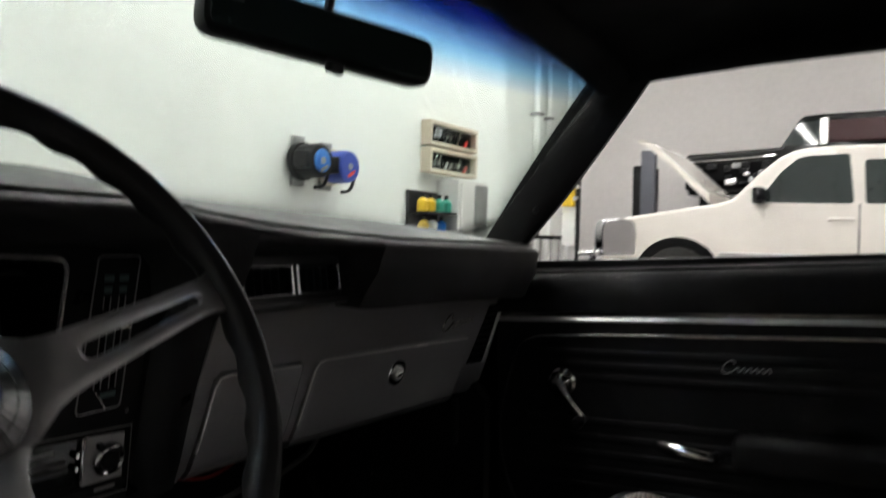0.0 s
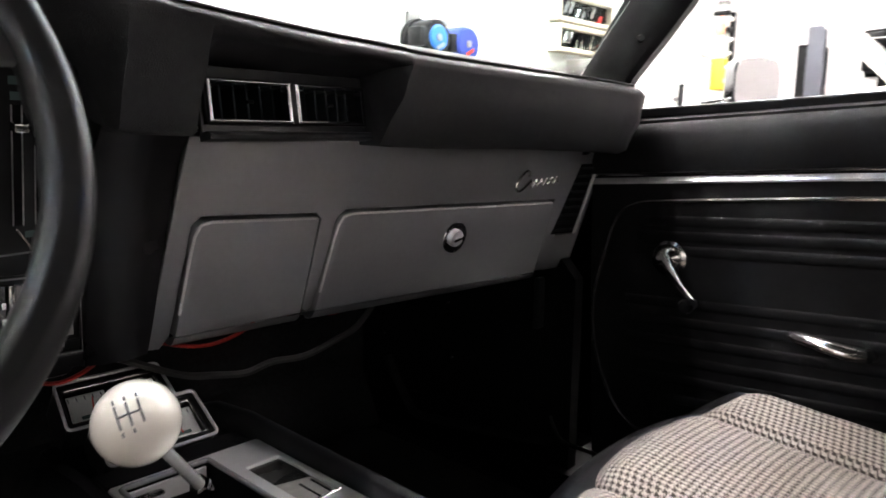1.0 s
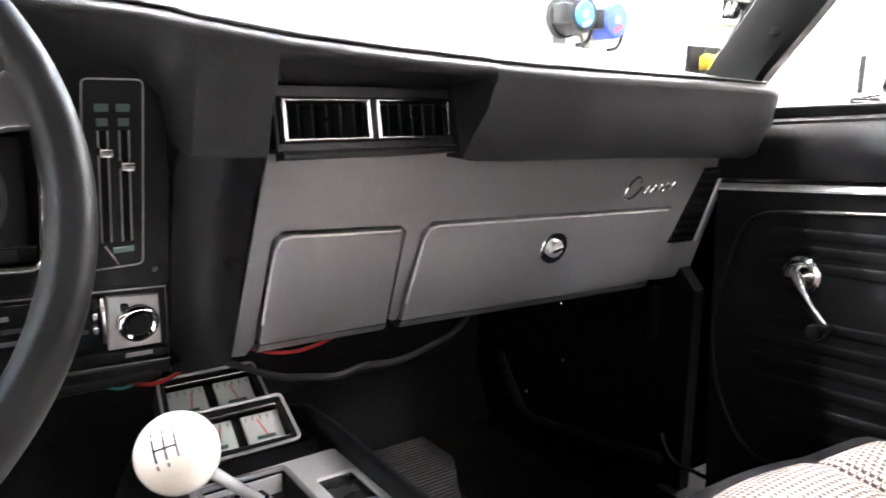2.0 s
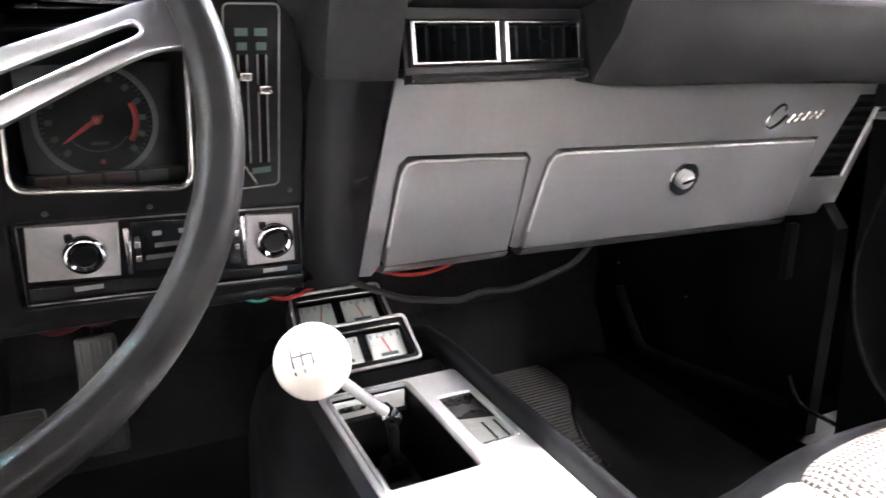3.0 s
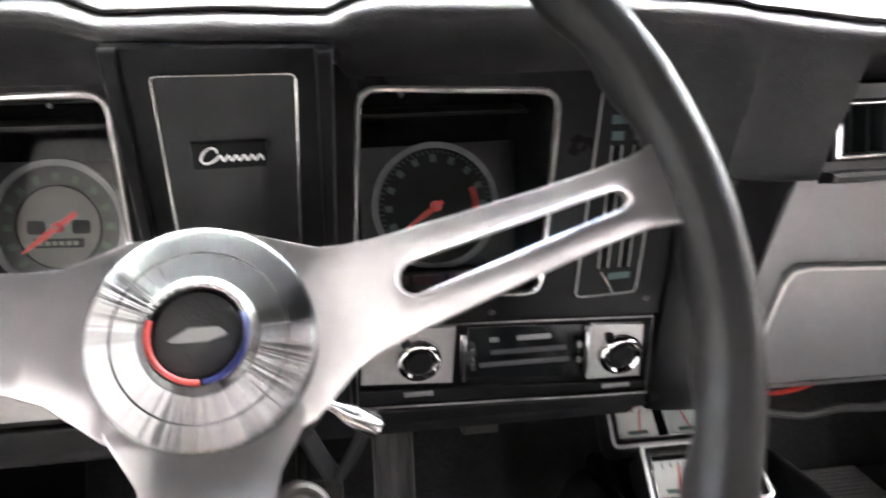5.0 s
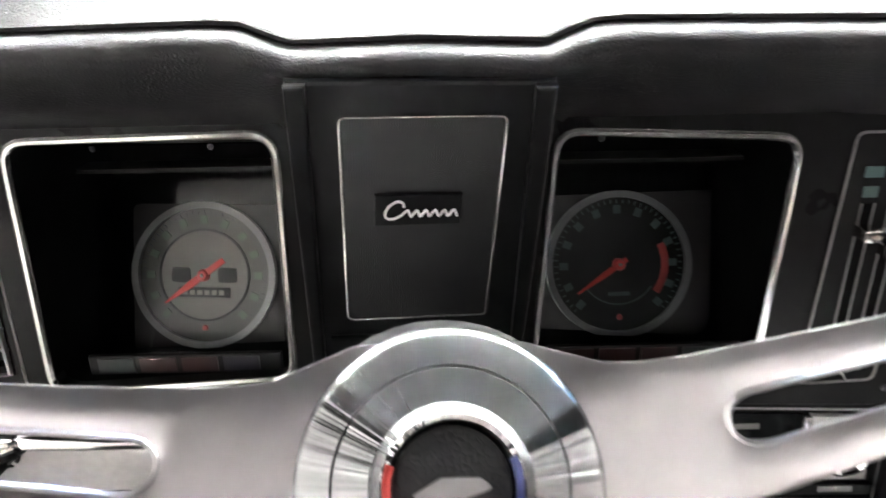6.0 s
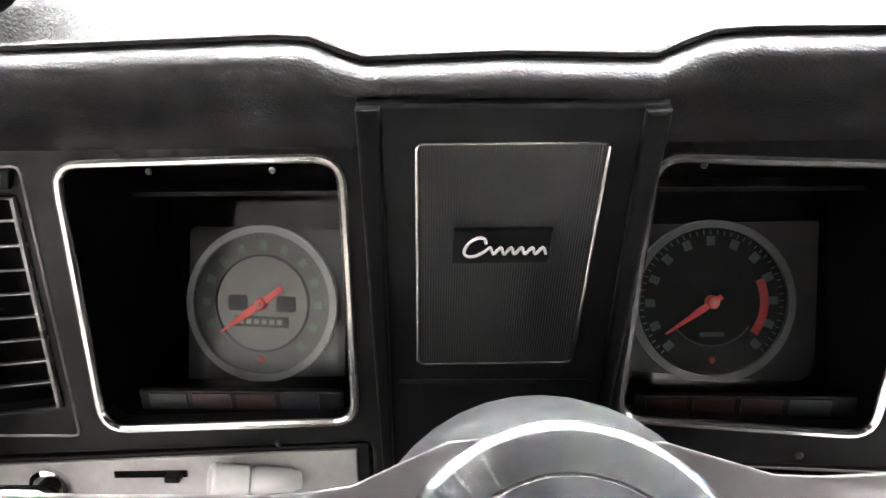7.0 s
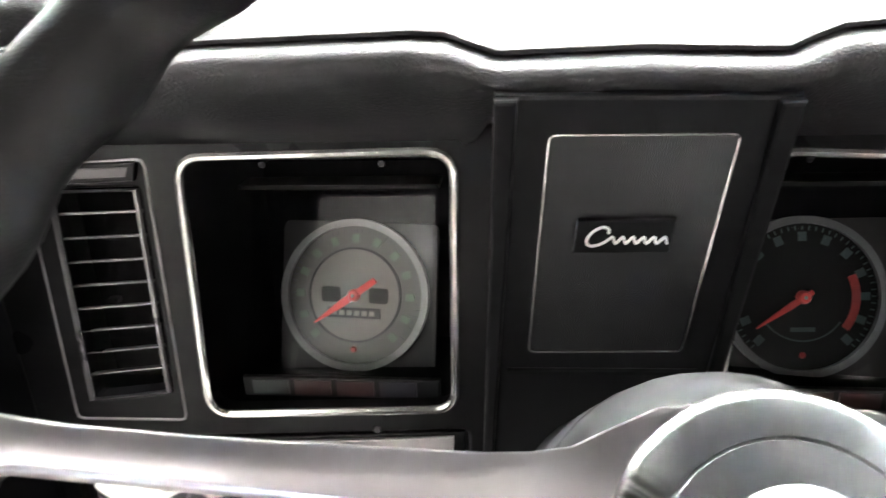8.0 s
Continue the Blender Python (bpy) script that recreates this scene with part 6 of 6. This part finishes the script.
bow = [(-0.0100, -0.0018), (-0.0068, -0.0024), (0.0027, -0.0024), (0.0100, -0.0002), (0.0064, 0.0024), (-0.0027, 0.0024)]
part("cap_mark", plate(rounded(bow, 0.001, 2), m=hubm @ Matrix.Translation((0, 0, -0.0288)), depth=0.0008, edge=0.0003), GREY_METAL, cap, "plain grey cap mark")

# ---- steering column ----
def along(d, right=0.0, up=0.0):
    return WHEEL + AXIS * d + Vector((right, 0, 0)) + (WM.to_3x3() @ Vector((0, up, 0)))


column = thing("steering_column", "black steering column with ignition lock and stalk", "steering column")
cm = axis_frame(WHEEL, AXIS)
part("shroud", lathe([(0.030, 0.054), (0.041, 0.061), (0.0465, 0.072), (0.0480, 0.085), (0.0480, 0.142), (0.0470, 0.156), (0.045, 0.165), (0.047, 0.215), (0.040, 0.235), (0.036, 0.26), (0.036, 0.55)], cm, 40), material("grey_column_shroud", (0.0105, 0.0108, 0.0115), 0.62, vary=0.15, spec=0.16), column, "dark grey rounded shroud", smooth=True)
part("seam", lathe([(0.0480, 0.100), (0.0484, 0.102), (0.0480, 0.104)], cm, 40), DEEP, column)
part("lower_bracket", tube([(0.216, 0.466, 0.828), (0.220, 0.470, 0.819), (0.228, 0.472, 0.800), (0.234, 0.474, 0.787)], 0.0046, seg=8, flat=0.5), SATIN, column, smooth=True)
part("lower_bracket", tube([(0.252, 0.474, 0.820), (0.247, 0.474, 0.807), (0.240, 0.474, 0.794), (0.234, 0.474, 0.786)], 0.0040, seg=8, flat=0.5), SATIN, column, smooth=True)
lever_a, lever_b = Vector((0.224, 0.454, 0.842)), Vector((0.2535, 0.460, 0.8195))
part("lock_lever", tube([lever_a, lever_a.lerp(lever_b, 0.45), lever_a.lerp(lever_b, 0.62), lever_a.lerp(lever_b, 0.96), lever_b], [0.0018, 0.0026, 0.0046, 0.0052, 0.0046], seg=24), VENT_CHROME, column, "chrome lever on the column", smooth=True)
# turn signal stalk
stalk = tube([along(0.095, -0.045, 0.0135), along(0.092, -0.09, 0.0145), along(0.09, -0.137, 0.0148)], 0.0042, seg=10)
part("stalk", stalk, CHROME, column, "chrome turn signal stalk", smooth=True)
part("stalk_tip", tube([along(0.090, -0.132, 0.0148), along(0.090, -0.136, 0.0148), along(0.089, -0.168, 0.0146), along(0.089, -0.173, 0.0146)], [0.0055, 0.0078, 0.0078, 0.006], seg=14), CHROME, column, smooth=True)
# ignition lock
ig = Vector((0.2205, 0.4430, 0.7920))
im = axis_frame(ig, (0.12, -0.86, 0.50))
lock = part("ignition_lock", lathe([(r * 0.80, z) for r, z in ((0.0150, -0.05), (0.0160, -0.012), (0.0166, 0.000), (0.0158, 0.0035), (0.0138, 0.0042), (0.0118, 0.0020), (0.0104, 0.0012), (0.0100, 0.0030), (0.0065, 0.0038), (0, 0.0038))], im, 32), LOCK_METAL, column, "worn bright metal ignition lock", smooth=True)

keys = thing("key_ring", "bunch of keys on a ring hanging from the ignition", "keys")
part("ignition_key", box(-0.0011, 0.0011, -0.026, 0.006, 0.003, 0.014, 0.0006, m=im @ pose(0.002, -0.002, 0, 0, 0, 22)), SATIN, keys)
rc = Vector((0.2265, 0.4340, 0.7540))
part("ring", tube([rc + Vector((0.0128 * math.cos(a), -0.005 * math.cos(a), 0.0128 * math.sin(a))) for a in (2 * math.pi * i / 28 for i in range(28))], 0.0014, closed=True, seg=8), LOCK_METAL, keys, smooth=True)


def key_at(p, tilt, turn, mat):
    m = Matrix.Translation(p) @ Matrix.Rotation(radians(turn), 4, "Z") @ Matrix.Rotation(radians(tilt), 4, "Y") @ pose(0, 0, 0, 90, 0, 0) @ Matrix.Diagonal((0.78, 0.78, 1, 1))
    k = part("key", plate([(-0.004, 0.0), (-0.010, -0.010), (-0.008, -0.022), (-0.004, -0.026), (-0.004, -0.060), (0.0, -0.064), (0.004, -0.058), (0.0025, -0.054), (0.004, -0.049), (0.0028, -0.044), (0.004, -0.040), (0.004, -0.026), (0.008, -0.022), (0.010, -0.010), (0.004, 0.0)], m=m, depth=0.002, edge=0.0004), mat, keys)


key_at(rc + Vector((-0.008, 0, -0.014)), 6, 25, SOFT_CHROME)
key_at(rc + Vector((0.002, -0.003, -0.017)), -4, -30, SATIN)
key_at(rc + Vector((0.010, 0.002, -0.014)), -12, 10, SATIN)
key_at(rc + Vector((-0.002, 0.004, -0.017)), 2, 60, SATIN)


# ---- pedals ----
def pedal(name, label, x0, x1, z0, z1, y, tilt, rows, arm_x, group="foot pedals", rubber=TYRE):
    t = thing(name, label, "pedal", group)
    m = Matrix.Translation(((x0 + x1) / 2, y, (z0 + z1) / 2)) @ pose(0, 0, 0, 90 - tilt, 0, 0)
    w, h = (x1 - x0) / 2, (z1 - z0) / 2
    part("pad", plate(rounded([(-w, -h), (w, -h), (w, h), (-w, h)], 0.006, 3), m=m, depth=0.012, edge=0.003), rubber, t, "ribbed rubber pad", smooth=True)
    part("pad_trim", tube([m @ Vector((x, yy, -0.002)) for x, yy in rounded([(-w, -h), (w, -h), (w, h), (-w, h)], 0.006, 3)], 0.0008, closed=True, seg=6), SLAT, t, "worn grey pedal trim", smooth=True)
    for i in range(rows):
        if w < h:
            xx = -w + 2 * w * (i + 0.5) / rows
            part("rib", box(xx - 0.0018, xx + 0.0018, -h + 0.006, h - 0.006, 0, 0.0016, 0.0005, 1, m=m), rubber, t)
        else:
            yy = -h + 2 * h * (i + 0.5) / rows
            part("rib", box(-w + 0.005, w - 0.005, yy - 0.0018, yy + 0.0018, 0, 0.0016, 0.0005, 1, m=m), rubber, t)
    part("arm", tube([((x0 + x1) / 2, y + 0.012, (z0 + z1) / 2), (arm_x, y + 0.10, z1 + 0.05), (arm_x, y + 0.18, z1 + 0.22)], 0.008, seg=8), SATIN, t, smooth=True)


GREY_PEDAL = material("worn_pedal_rubber", (0.013, 0.013, 0.0128), 0.5, vary=0.3)
pedal("accelerator_pedal", "long worn grey rubber accelerator pedal with bright edges", 0.257, 0.302, 0.440, 0.583, 0.905, 12, 4, 0.287, rubber=GREY_PEDAL)
pedal("brake_pedal", "wide black brake pedal with a bright rim", 0.135, 0.222, 0.478, 0.528, 0.86, 20, 3, 0.18)
pedal("clutch_pedal", "wide black clutch pedal with a bright rim", 0.020, 0.100, 0.478, 0.526, 0.86, 20, 3, 0.06)

# ---- console ----
console = thing("centre_console", "black console with a silver shift plate and gauges", "console")
# body: shoulders beside the plate, sides down to the floor; open under the plate's well
bm = bmesh.new()
for s in (1, -1):
    c = 0.592
    if s > 0:
        prof = [(0.6815, 0.508), (0.6817, 0.519), (0.6827, 0.527), (0.6846, 0.533), (0.6877, 0.5366), (0.6915, 0.5378), (0.6953, 0.5366), (0.6988, 0.5330), (0.7019, 0.5270), (0.7043, 0.5180), (0.7064, 0.504), (0.7082, 0.485), (0.718, 0.26), (0.665, 0.26), (0.665, 0.50)]
    else:
        prof = [(c + s * 0.089, 0.5145), (c + s * 0.104, 0.516), (c + s * 0.115, 0.508), (c + s * 0.125, 0.488), (c + s * 0.135, 0.455), (c + s * 0.145, 0.26), (c + s * 0.075, 0.26), (c + s * 0.075, 0.50)]
    rows = []
    for y, drop in ((1.0, 0.10), (0.95, 0.03), (0.88, 0.004), (0.80, -0.004), (0.30, 0.0), (0.0, -0.005), (-0.30, -0.01)):
        rows.append([bm.verts.new((x, y, max(z - drop, 0.255))) for x, z in prof])
    for a, b in zip(rows, rows[1:]):
        for i in range(len(a)):
            j = (i + 1) % len(a)
            bm.faces.new((a[i], a[j], b[j], b[i]))
    bm.faces.new(rows[0])
    bm.faces.new(rows[-1])
part("body", bm, VINYL, console, "black vinyl console sides with rounded shoulders", smooth=True)
part("body_lid", box(0.51, 0.675, -0.30, 0.34, 0.45, 0.527, 0.012), VINYL, console, "black console lid", smooth=True)
part("nose", box(0.50, 0.684, 0.75, 0.97, 0.26, 0.50, 0.01), PLASTIC, console)
pm = pose(0, 0, 0.520)
win = rounded([(0.629, 0.601), (0.672, 0.601), (0.672, 0.712), (0.629, 0.712)], 0.003, 2)
well = rounded([(0.512, 0.563), (0.610, 0.563), (0.610, 0.757), (0.512, 0.757)], 0.006, 3)
part("shift_plate", plate(rounded([(0.504, 0.345), (0.680, 0.345), (0.680, 0.770), (0.504, 0.770)], 0.006, 3), [well, win], pm, depth=0.004, edge=0.0012), PLATE, console, "silver shift plate")
part("well_trim", tube([Vector((x, y, 0.521)) for x, y in well], 0.0030, closed=True, seg=8), BRIGHT, console, "bright rim of the shifter well", smooth=True)
bm = bmesh.new()
a = [bm.verts.new((x, y, 0.518)) for x, y in well]
b = [bm.verts.new((x + (0.561 - x) * 0.1, y + (0.66 - y) * 0.02, 0.400)) for x, y in well]
for i in range(len(a)):
    bm.faces.new((a[i], a[(i + 1) % len(a)], b[(i + 1) % len(a)], b[i]))
bm.faces.new(b)
part("well", bm, SATIN, console, "glossy black shifter well", smooth=True)
part("well_flap", box(0.517, 0.605, 0.752, 0.7555, 0.465, 0.516, 0.001), PLATE, console, "bright front flap in the well")
part("flap_catch", tube([(0.522, 0.748, 0.508), (0.530, 0.742, 0.512), (0.544, 0.742, 0.512), (0.552, 0.748, 0.508)], 0.0035, seg=8), CHROME, console, smooth=True)
# polished insert: its dark and pale reflections are put in as colours
part("insert", plate(win, m=pose(0, 0, 0.5165), depth=0.003, edge=0.0005), material("dark_insert", (0.035, 0.035, 0.035), 0.25, vary=0.2), console, "dark insert beside the well")
part("insert_tray", plate([(0.6305, 0.603), (0.6705, 0.603), (0.6705, 0.648), (0.6305, 0.658)], m=pose(0, 0, 0.5180), depth=0.001, edge=0.0003), material("pale_reflection", (0.36, 0.35, 0.33), 0.3, vary=0.2), console, "pale reflection painted on the insert's lower half")
# dark bars painted as the mirrored gaps of the ashtray door
for x in (0.650, 0.6645):
    part("insert_bar", box(x - 0.0013, x + 0.0013, 0.604, 0.642, 0.5181, 0.5186), DEEP, console)
part("insert_lip", tube([(0.629, 0.600, 0.521), (0.672, 0.600, 0.521)], 0.0012, seg=6), SOFT_CHROME, console, smooth=True)
# dark step between plate and gauges
part("step", strip([(0.770, 0.521), (0.770, 0.505), (0.808, 0.48), (0.812, 0.516), (0.798, 0.524)], 0.505, 0.672), PLASTIC, console, "black step before the gauges")


def gauge_pair(y, z, x0, x1, label):
    """A housing with two white dials, its face tilted up to the driver."""
    tilt = 38
    m = Matrix.Translation(((x0 + x1) / 2, y, z)) @ pose(0, 0, 0, tilt, 0, 0)
    w, h = (x1 - x0) / 2, 0.031
    g = part("gauge_housing", plate(rounded([(-w, -h), (w, -h), (w - 0.004, h), (-w + 0.004, h)], 0.006, 3), [rounded([(-w + 0.007, -h + 0.008), (w - 0.007, -h + 0.008), (w - 0.011, h - 0.007), (-w + 0.011, h - 0.007)], 0.003, 2)], m, depth=0.05, edge=0.002), PLASTIC, console, label)
    part("frame", tube([m @ Vector((x, v, 0.001)) for x, v in rounded([(-w, -h), (w, -h), (w - 0.004, h), (-w + 0.004, h)], 0.006, 3)], 0.0022, closed=True, seg=6), BRIGHT, g, "chrome frame", smooth=True)
    part("inner_frame", tube([m @ Vector((x, v, -0.004)) for x, v in rounded([(-w + 0.008, -h + 0.009), (w - 0.008, -h + 0.009), (w - 0.012, h - 0.008), (-w + 0.012, h - 0.008)], 0.003, 2)], 0.0013, closed=True, seg=6), SOFT_CHROME, g, smooth=True)
    part("floor_plate", box(-w + 0.006, w - 0.006, -h + 0.006, h - 0.006, -0.02, -0.014, m=m), DEEP, g)
    for s in (-1, 1):
        cx = s * w * 0.46
        dw, dh = w * 0.36, h * 0.58
        d = part("dial", box(cx - dw, cx + dw, -dh, dh, -0.014, -0.010, 0.0008, 1, m=m), WHITE_DIAL, g, "white gauge dial")
        part("dial_needle", box(-0.0008, 0.0008, 0.0, dh * 1.4, -0.0100, -0.0094, m=m @ Matrix.Translation((cx + 0.002, -dh * 0.7, 0)) @ Matrix.Rotation(radians(14 * s), 4, "Z")), RED, g, "red needle")
        for i in range(5):
            part("dial_mark", box(cx - dw * 0.8 + i * dw * 0.4 - 0.0006, cx - dw * 0.8 + i * dw * 0.4 + 0.0006, dh * 0.55, dh * 0.85, -0.0100, -0.0097, m=m), INK, g)
        part("dial_legend", box(cx - dw * 0.5, cx + dw * 0.5, -dh * 0.85, -dh * 0.6, -0.0100, -0.0097, m=m), TICK, g)
    part("lens", box(-w + 0.008, w - 0.008, -h + 0.009, h - 0.008, -0.006, -0.005, m=m), LENS, g, "clear gauge glass").visible_shadow = False
    return g


gauge_pair(0.790, 0.566, 0.512, 0.634, "twin console gauge with white dials")
gauge_pair(0.882, 0.578, 0.506, 0.634, "second twin console gauge with white dials")

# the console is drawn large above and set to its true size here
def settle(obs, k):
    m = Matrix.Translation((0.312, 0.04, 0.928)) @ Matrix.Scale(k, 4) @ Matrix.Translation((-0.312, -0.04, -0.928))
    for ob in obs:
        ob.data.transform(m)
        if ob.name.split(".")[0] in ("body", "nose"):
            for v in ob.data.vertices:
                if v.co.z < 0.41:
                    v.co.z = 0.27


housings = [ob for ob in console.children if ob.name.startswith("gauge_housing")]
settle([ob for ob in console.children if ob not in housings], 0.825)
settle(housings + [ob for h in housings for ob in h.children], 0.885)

# ---- gear lever ----
# lightened colour stands in for the light that misses the boot
BOOT_RUBBER = material("lightened_boot_rubber", (0.035, 0.035, 0.037), 0.5, bump=0.2, bump_scale=500, vary=0.3)
lever = thing("gear_lever", "chrome gear lever with an ivory ball knob", "gear lever")
K = Vector((0.4212, 0.4584, 0.7197))
base = Vector((0.524, 0.580, 0.530))
joint = Vector((0.507, 0.545, 0.614))
up = (K - joint).normalized()
part("stick", tube([joint - up * 0.004, joint + up * 0.03, joint.lerp(K, 0.5), K - up * 0.02], [0.0050, 0.0048, 0.0046, 0.0046], seg=16), BRIGHT, lever, "chrome upper stick", smooth=True)
part("lock_nut", lathe([(0.0046, 0.013), (0.0078, 0.0115), (0.0082, 0.010), (0.0082, 0.003), (0.0078, 0.0015), (0.0046, 0.0)], axis_frame(joint + up * 0.004, up), 6), CHROME, lever, "chrome lock nut")
part("collar", lathe([(0.0052, -0.016), (0.0066, -0.014), (0.0066, 0.002), (0.0052, 0.004)], axis_frame(joint, up), 18), SOFT_CHROME, lever, smooth=True)
part("lower_stick", tube(spline([base, base + Vector((-0.003, -0.006, 0.03)), base + Vector((-0.008, -0.018, 0.055)), joint + Vector((0.004, 0.010, -0.012)), joint - up * 0.006], 5), 0.0062, seg=12, flat=0.75), RUBBER, lever, "black flat lower stick", smooth=True)
part("boot", lathe([(0.041, -0.036), (0.031, -0.024), (0.0305, -0.005), (0.028, -0.002), (0.0165, 0.0), (0.0155, 0.014), (0.013, 0.017), (0.0085, 0.019)], pose(base.x, base.y, base.z, 0, 0, 45), 4), BOOT_RUBBER, lever, "square black rubber boot", smooth=True)
km = axis_frame(K, Vector((-0.46, -0.70, 0.55)))
part("knob", lathe([(0.0256 * math.sin(math.pi * i / 24), -0.0256 * math.cos(math.pi * i / 24)) for i in range(25)], km, 40), IVORY, lever, "ivory ball knob", smooth="all")
part("ferrule", lathe([(0.009, 0), (0.010, 0.003), (0.010, 0.01), (0.008, 0.013)], axis_frame(K - up * 0.031, up), 18), CHROME, lever, smooth=True)


def on_ball(x, y):
    r = 0.02575
    return km @ Vector((x, y, math.sqrt(r * r - x * x - y * y)))


def ball_line(pts):
    return tube([on_ball(*p) for p in pts], 0.00062, seg=6)


lines = [[(x, -0.007 + 0.014 * i / 8) for i in range(9)] for x in (-0.0065, 0.0, 0.0065)] + [[(-0.0065 + 0.013 * i / 8, 0.0) for i in range(9)]]
for l in lines:
    part("pattern_line", ball_line(l), FADED, lever)
for x in (-0.0065, 0.0, 0.0065):
    for y in (-0.0098, 0.0098):
        if (x, y) != (0.0065, -0.0098):
            part("pattern_figure", ball_line([(x, y - 0.0012), (x, y + 0.0012)]), FADED, lever)

# ---- floor mat ----
RIB = material("worn_grey_rubber", (0.17, 0.167, 0.165), 0.45, vary=0.3)
mat_thing = thing("floor_mat", "ribbed black rubber mat in the passenger footwell", "floor mat")
part("mat", plate(rounded([(0.77, 0.62), (1.17, 0.62), (1.17, 1.11), (0.77, 1.11)], 0.03, 4), m=pose(0, 0, 0.299), depth=0.011, edge=0.003), TYRE, mat_thing, "black rubber mat")
for i in range(34):
    y = 0.79 + i * 0.0095
    # the ribbed field narrows towards the seat in a curve
    x1 = 0.942 + 0.083 * max(0.0, (y - 0.80) / 0.2) ** 1.4
    part("mat_rib", box(0.775, min(x1, 1.03), y, y + 0.0052, 0.299, 0.303), RIB, mat_thing)
part("mat_lip", tube(spline([(0.942, 0.775, 0.300), (0.944, 0.815, 0.300), (0.949, 0.855, 0.300), (0.985, 0.93, 0.300), (1.030, 1.0, 0.300), (1.036, 1.10, 0.300)], 6), 0.004, seg=8), TYRE, mat_thing, "raised edge of the ribbed field", smooth=True)

# ---- passenger seat ----
seat = thing("passenger_seat", "bucket seat in cream and black houndstooth with black bolsters", "seat")


def cushion_top(u, v):
    """Height of the cushion at u across (-1..1) and v back from its front edge (0..1)."""
    crown = 0.018 * (1 - u * u)
    roll = -0.05 * max(0.0, 1 - v / 0.10) ** 2
    side = 0.03 * max(0.0, (abs(u) - 0.55) / 0.45) ** 1.2 - 0.10 * max(0.0, (abs(u) - 0.86) / 0.14) ** 2
    return crown + roll + side - 0.05 * v


def cushion(u0, u1, lift, mat, name, label, v0=0.0):
    bm = bmesh.new()
    nu, nv = 28, 28
    cx, half, y0, length, z = 0.910, 0.222, 0.418, 0.54, 0.567
    if not lift:
        half, y0, z = half + 0.024, y0 + 0.020, z - 0.004
    g = []
    for i in range(nu + 1):
        u = u0 + (u1 - u0) * i / nu
        g.append([])
        for j in range(nv + 1):
            v = v0 + (1 - v0) * (j / nv) ** 1.3
            squeeze = 0.02 * max(0.0, 1 - v / 0.12) * abs(u)
            front = y0 - 0.045 * u * u
            edge = lift * min(1.0, 8 * min(i, nu - i) / nu) * min(1.0, 6 * j / nv + 0.15)
            g[-1].append(bm.verts.new((cx + (half - squeeze) * u, front - v * length, z + cushion_top(u, v) + edge)))
    for a, b in zip(g, g[1:]):
        for j in range(nv):
            bm.faces.new((a[j], b[j], b[j + 1], a[j + 1]))
    rim = [r[0] for r in g] + g[-1][1:] + [r[-1] for r in g[-2::-1]] + g[0][-2:0:-1]
    low = [bm.verts.new((v.co.x, v.co.y + (0.0 if lift else -0.01), v.co.z - 0.02 if lift else 0.42)) for v in rim]
    for i in range(len(rim)):
        j = (i + 1) % len(rim)
        bm.faces.new((rim[i], rim[j], low[j], low[i]))
    return part(name, bm, mat, seat, label, smooth="all" if lift else True)


cushion(-1.0, 1.0, 0.0, VINYL, "cushion", "black vinyl seat cushion")
cushion(-0.52, 0.52, 0.010, CLOTH, "cloth_insert", "houndstooth cloth insert", 0.045)
cushion(-0.90, -0.53, 0.008, CLOTH, "cloth_bolster", "houndstooth cloth bolster",0.045)
cushion(0.53, 0.90, 0.008, CLOTH, "cloth_bolster", "houndstooth cloth bolster",0.045)
part("base", box(0.74, 1.13, -0.12, 0.30, 0.26, 0.43, 0.02), VINYL, seat, smooth=True)
back = box(0.72, 1.15, -0.30, -0.17, 0.50, 0.92, 0.05, 4)
back.transform(Matrix.Translation((0, -0.17, 0.5)) @ Matrix.Rotation(radians(14), 4, "X") @ Matrix.Translation((0, 0.17, -0.5)))
part("backrest", back, VINYL, seat, "black vinyl backrest", smooth=True)

# ---- driver's seat, behind and under the eye ----
driver = thing("driver_seat", "black vinyl driver's bucket seat with houndstooth inserts", "seat")
part("cushion", box(-0.03, 0.42, -0.16, 0.30, 0.43, 0.585, 0.045, 4), VINYL, driver, smooth=True)
part("base", box(0.0, 0.39, -0.12, 0.26, 0.288, 0.43, 0.02), VINYL, driver, smooth=True)
rest = box(-0.03, 0.42, -0.34, -0.20, 0.50, 0.88, 0.05, 4)
rest.transform(Matrix.Translation((0, -0.2, 0.5)) @ Matrix.Rotation(radians(14), 4, "X") @ Matrix.Translation((0, 0.2, -0.5)))
part("backrest", rest, VINYL, driver, smooth=True)
# unseen cloth, as on the passenger seat, added to brighten the spokes' reflections
part("cloth_insert", box(0.04, 0.35, -0.12, 0.26, 0.575, 0.594, 0.008, 3), CLOTH, driver, "houndstooth cloth insert", smooth=True)
insert_back = box(0.04, 0.35, -0.215, -0.190, 0.53, 0.85, 0.010, 3)
insert_back.transform(Matrix.Translation((0, -0.2, 0.5)) @ Matrix.Rotation(radians(14), 4, "X") @ Matrix.Translation((0, 0.2, -0.5)))
part("cloth_back", insert_back, CLOTH, driver, "unseen houndstooth cloth back insert", smooth=True)
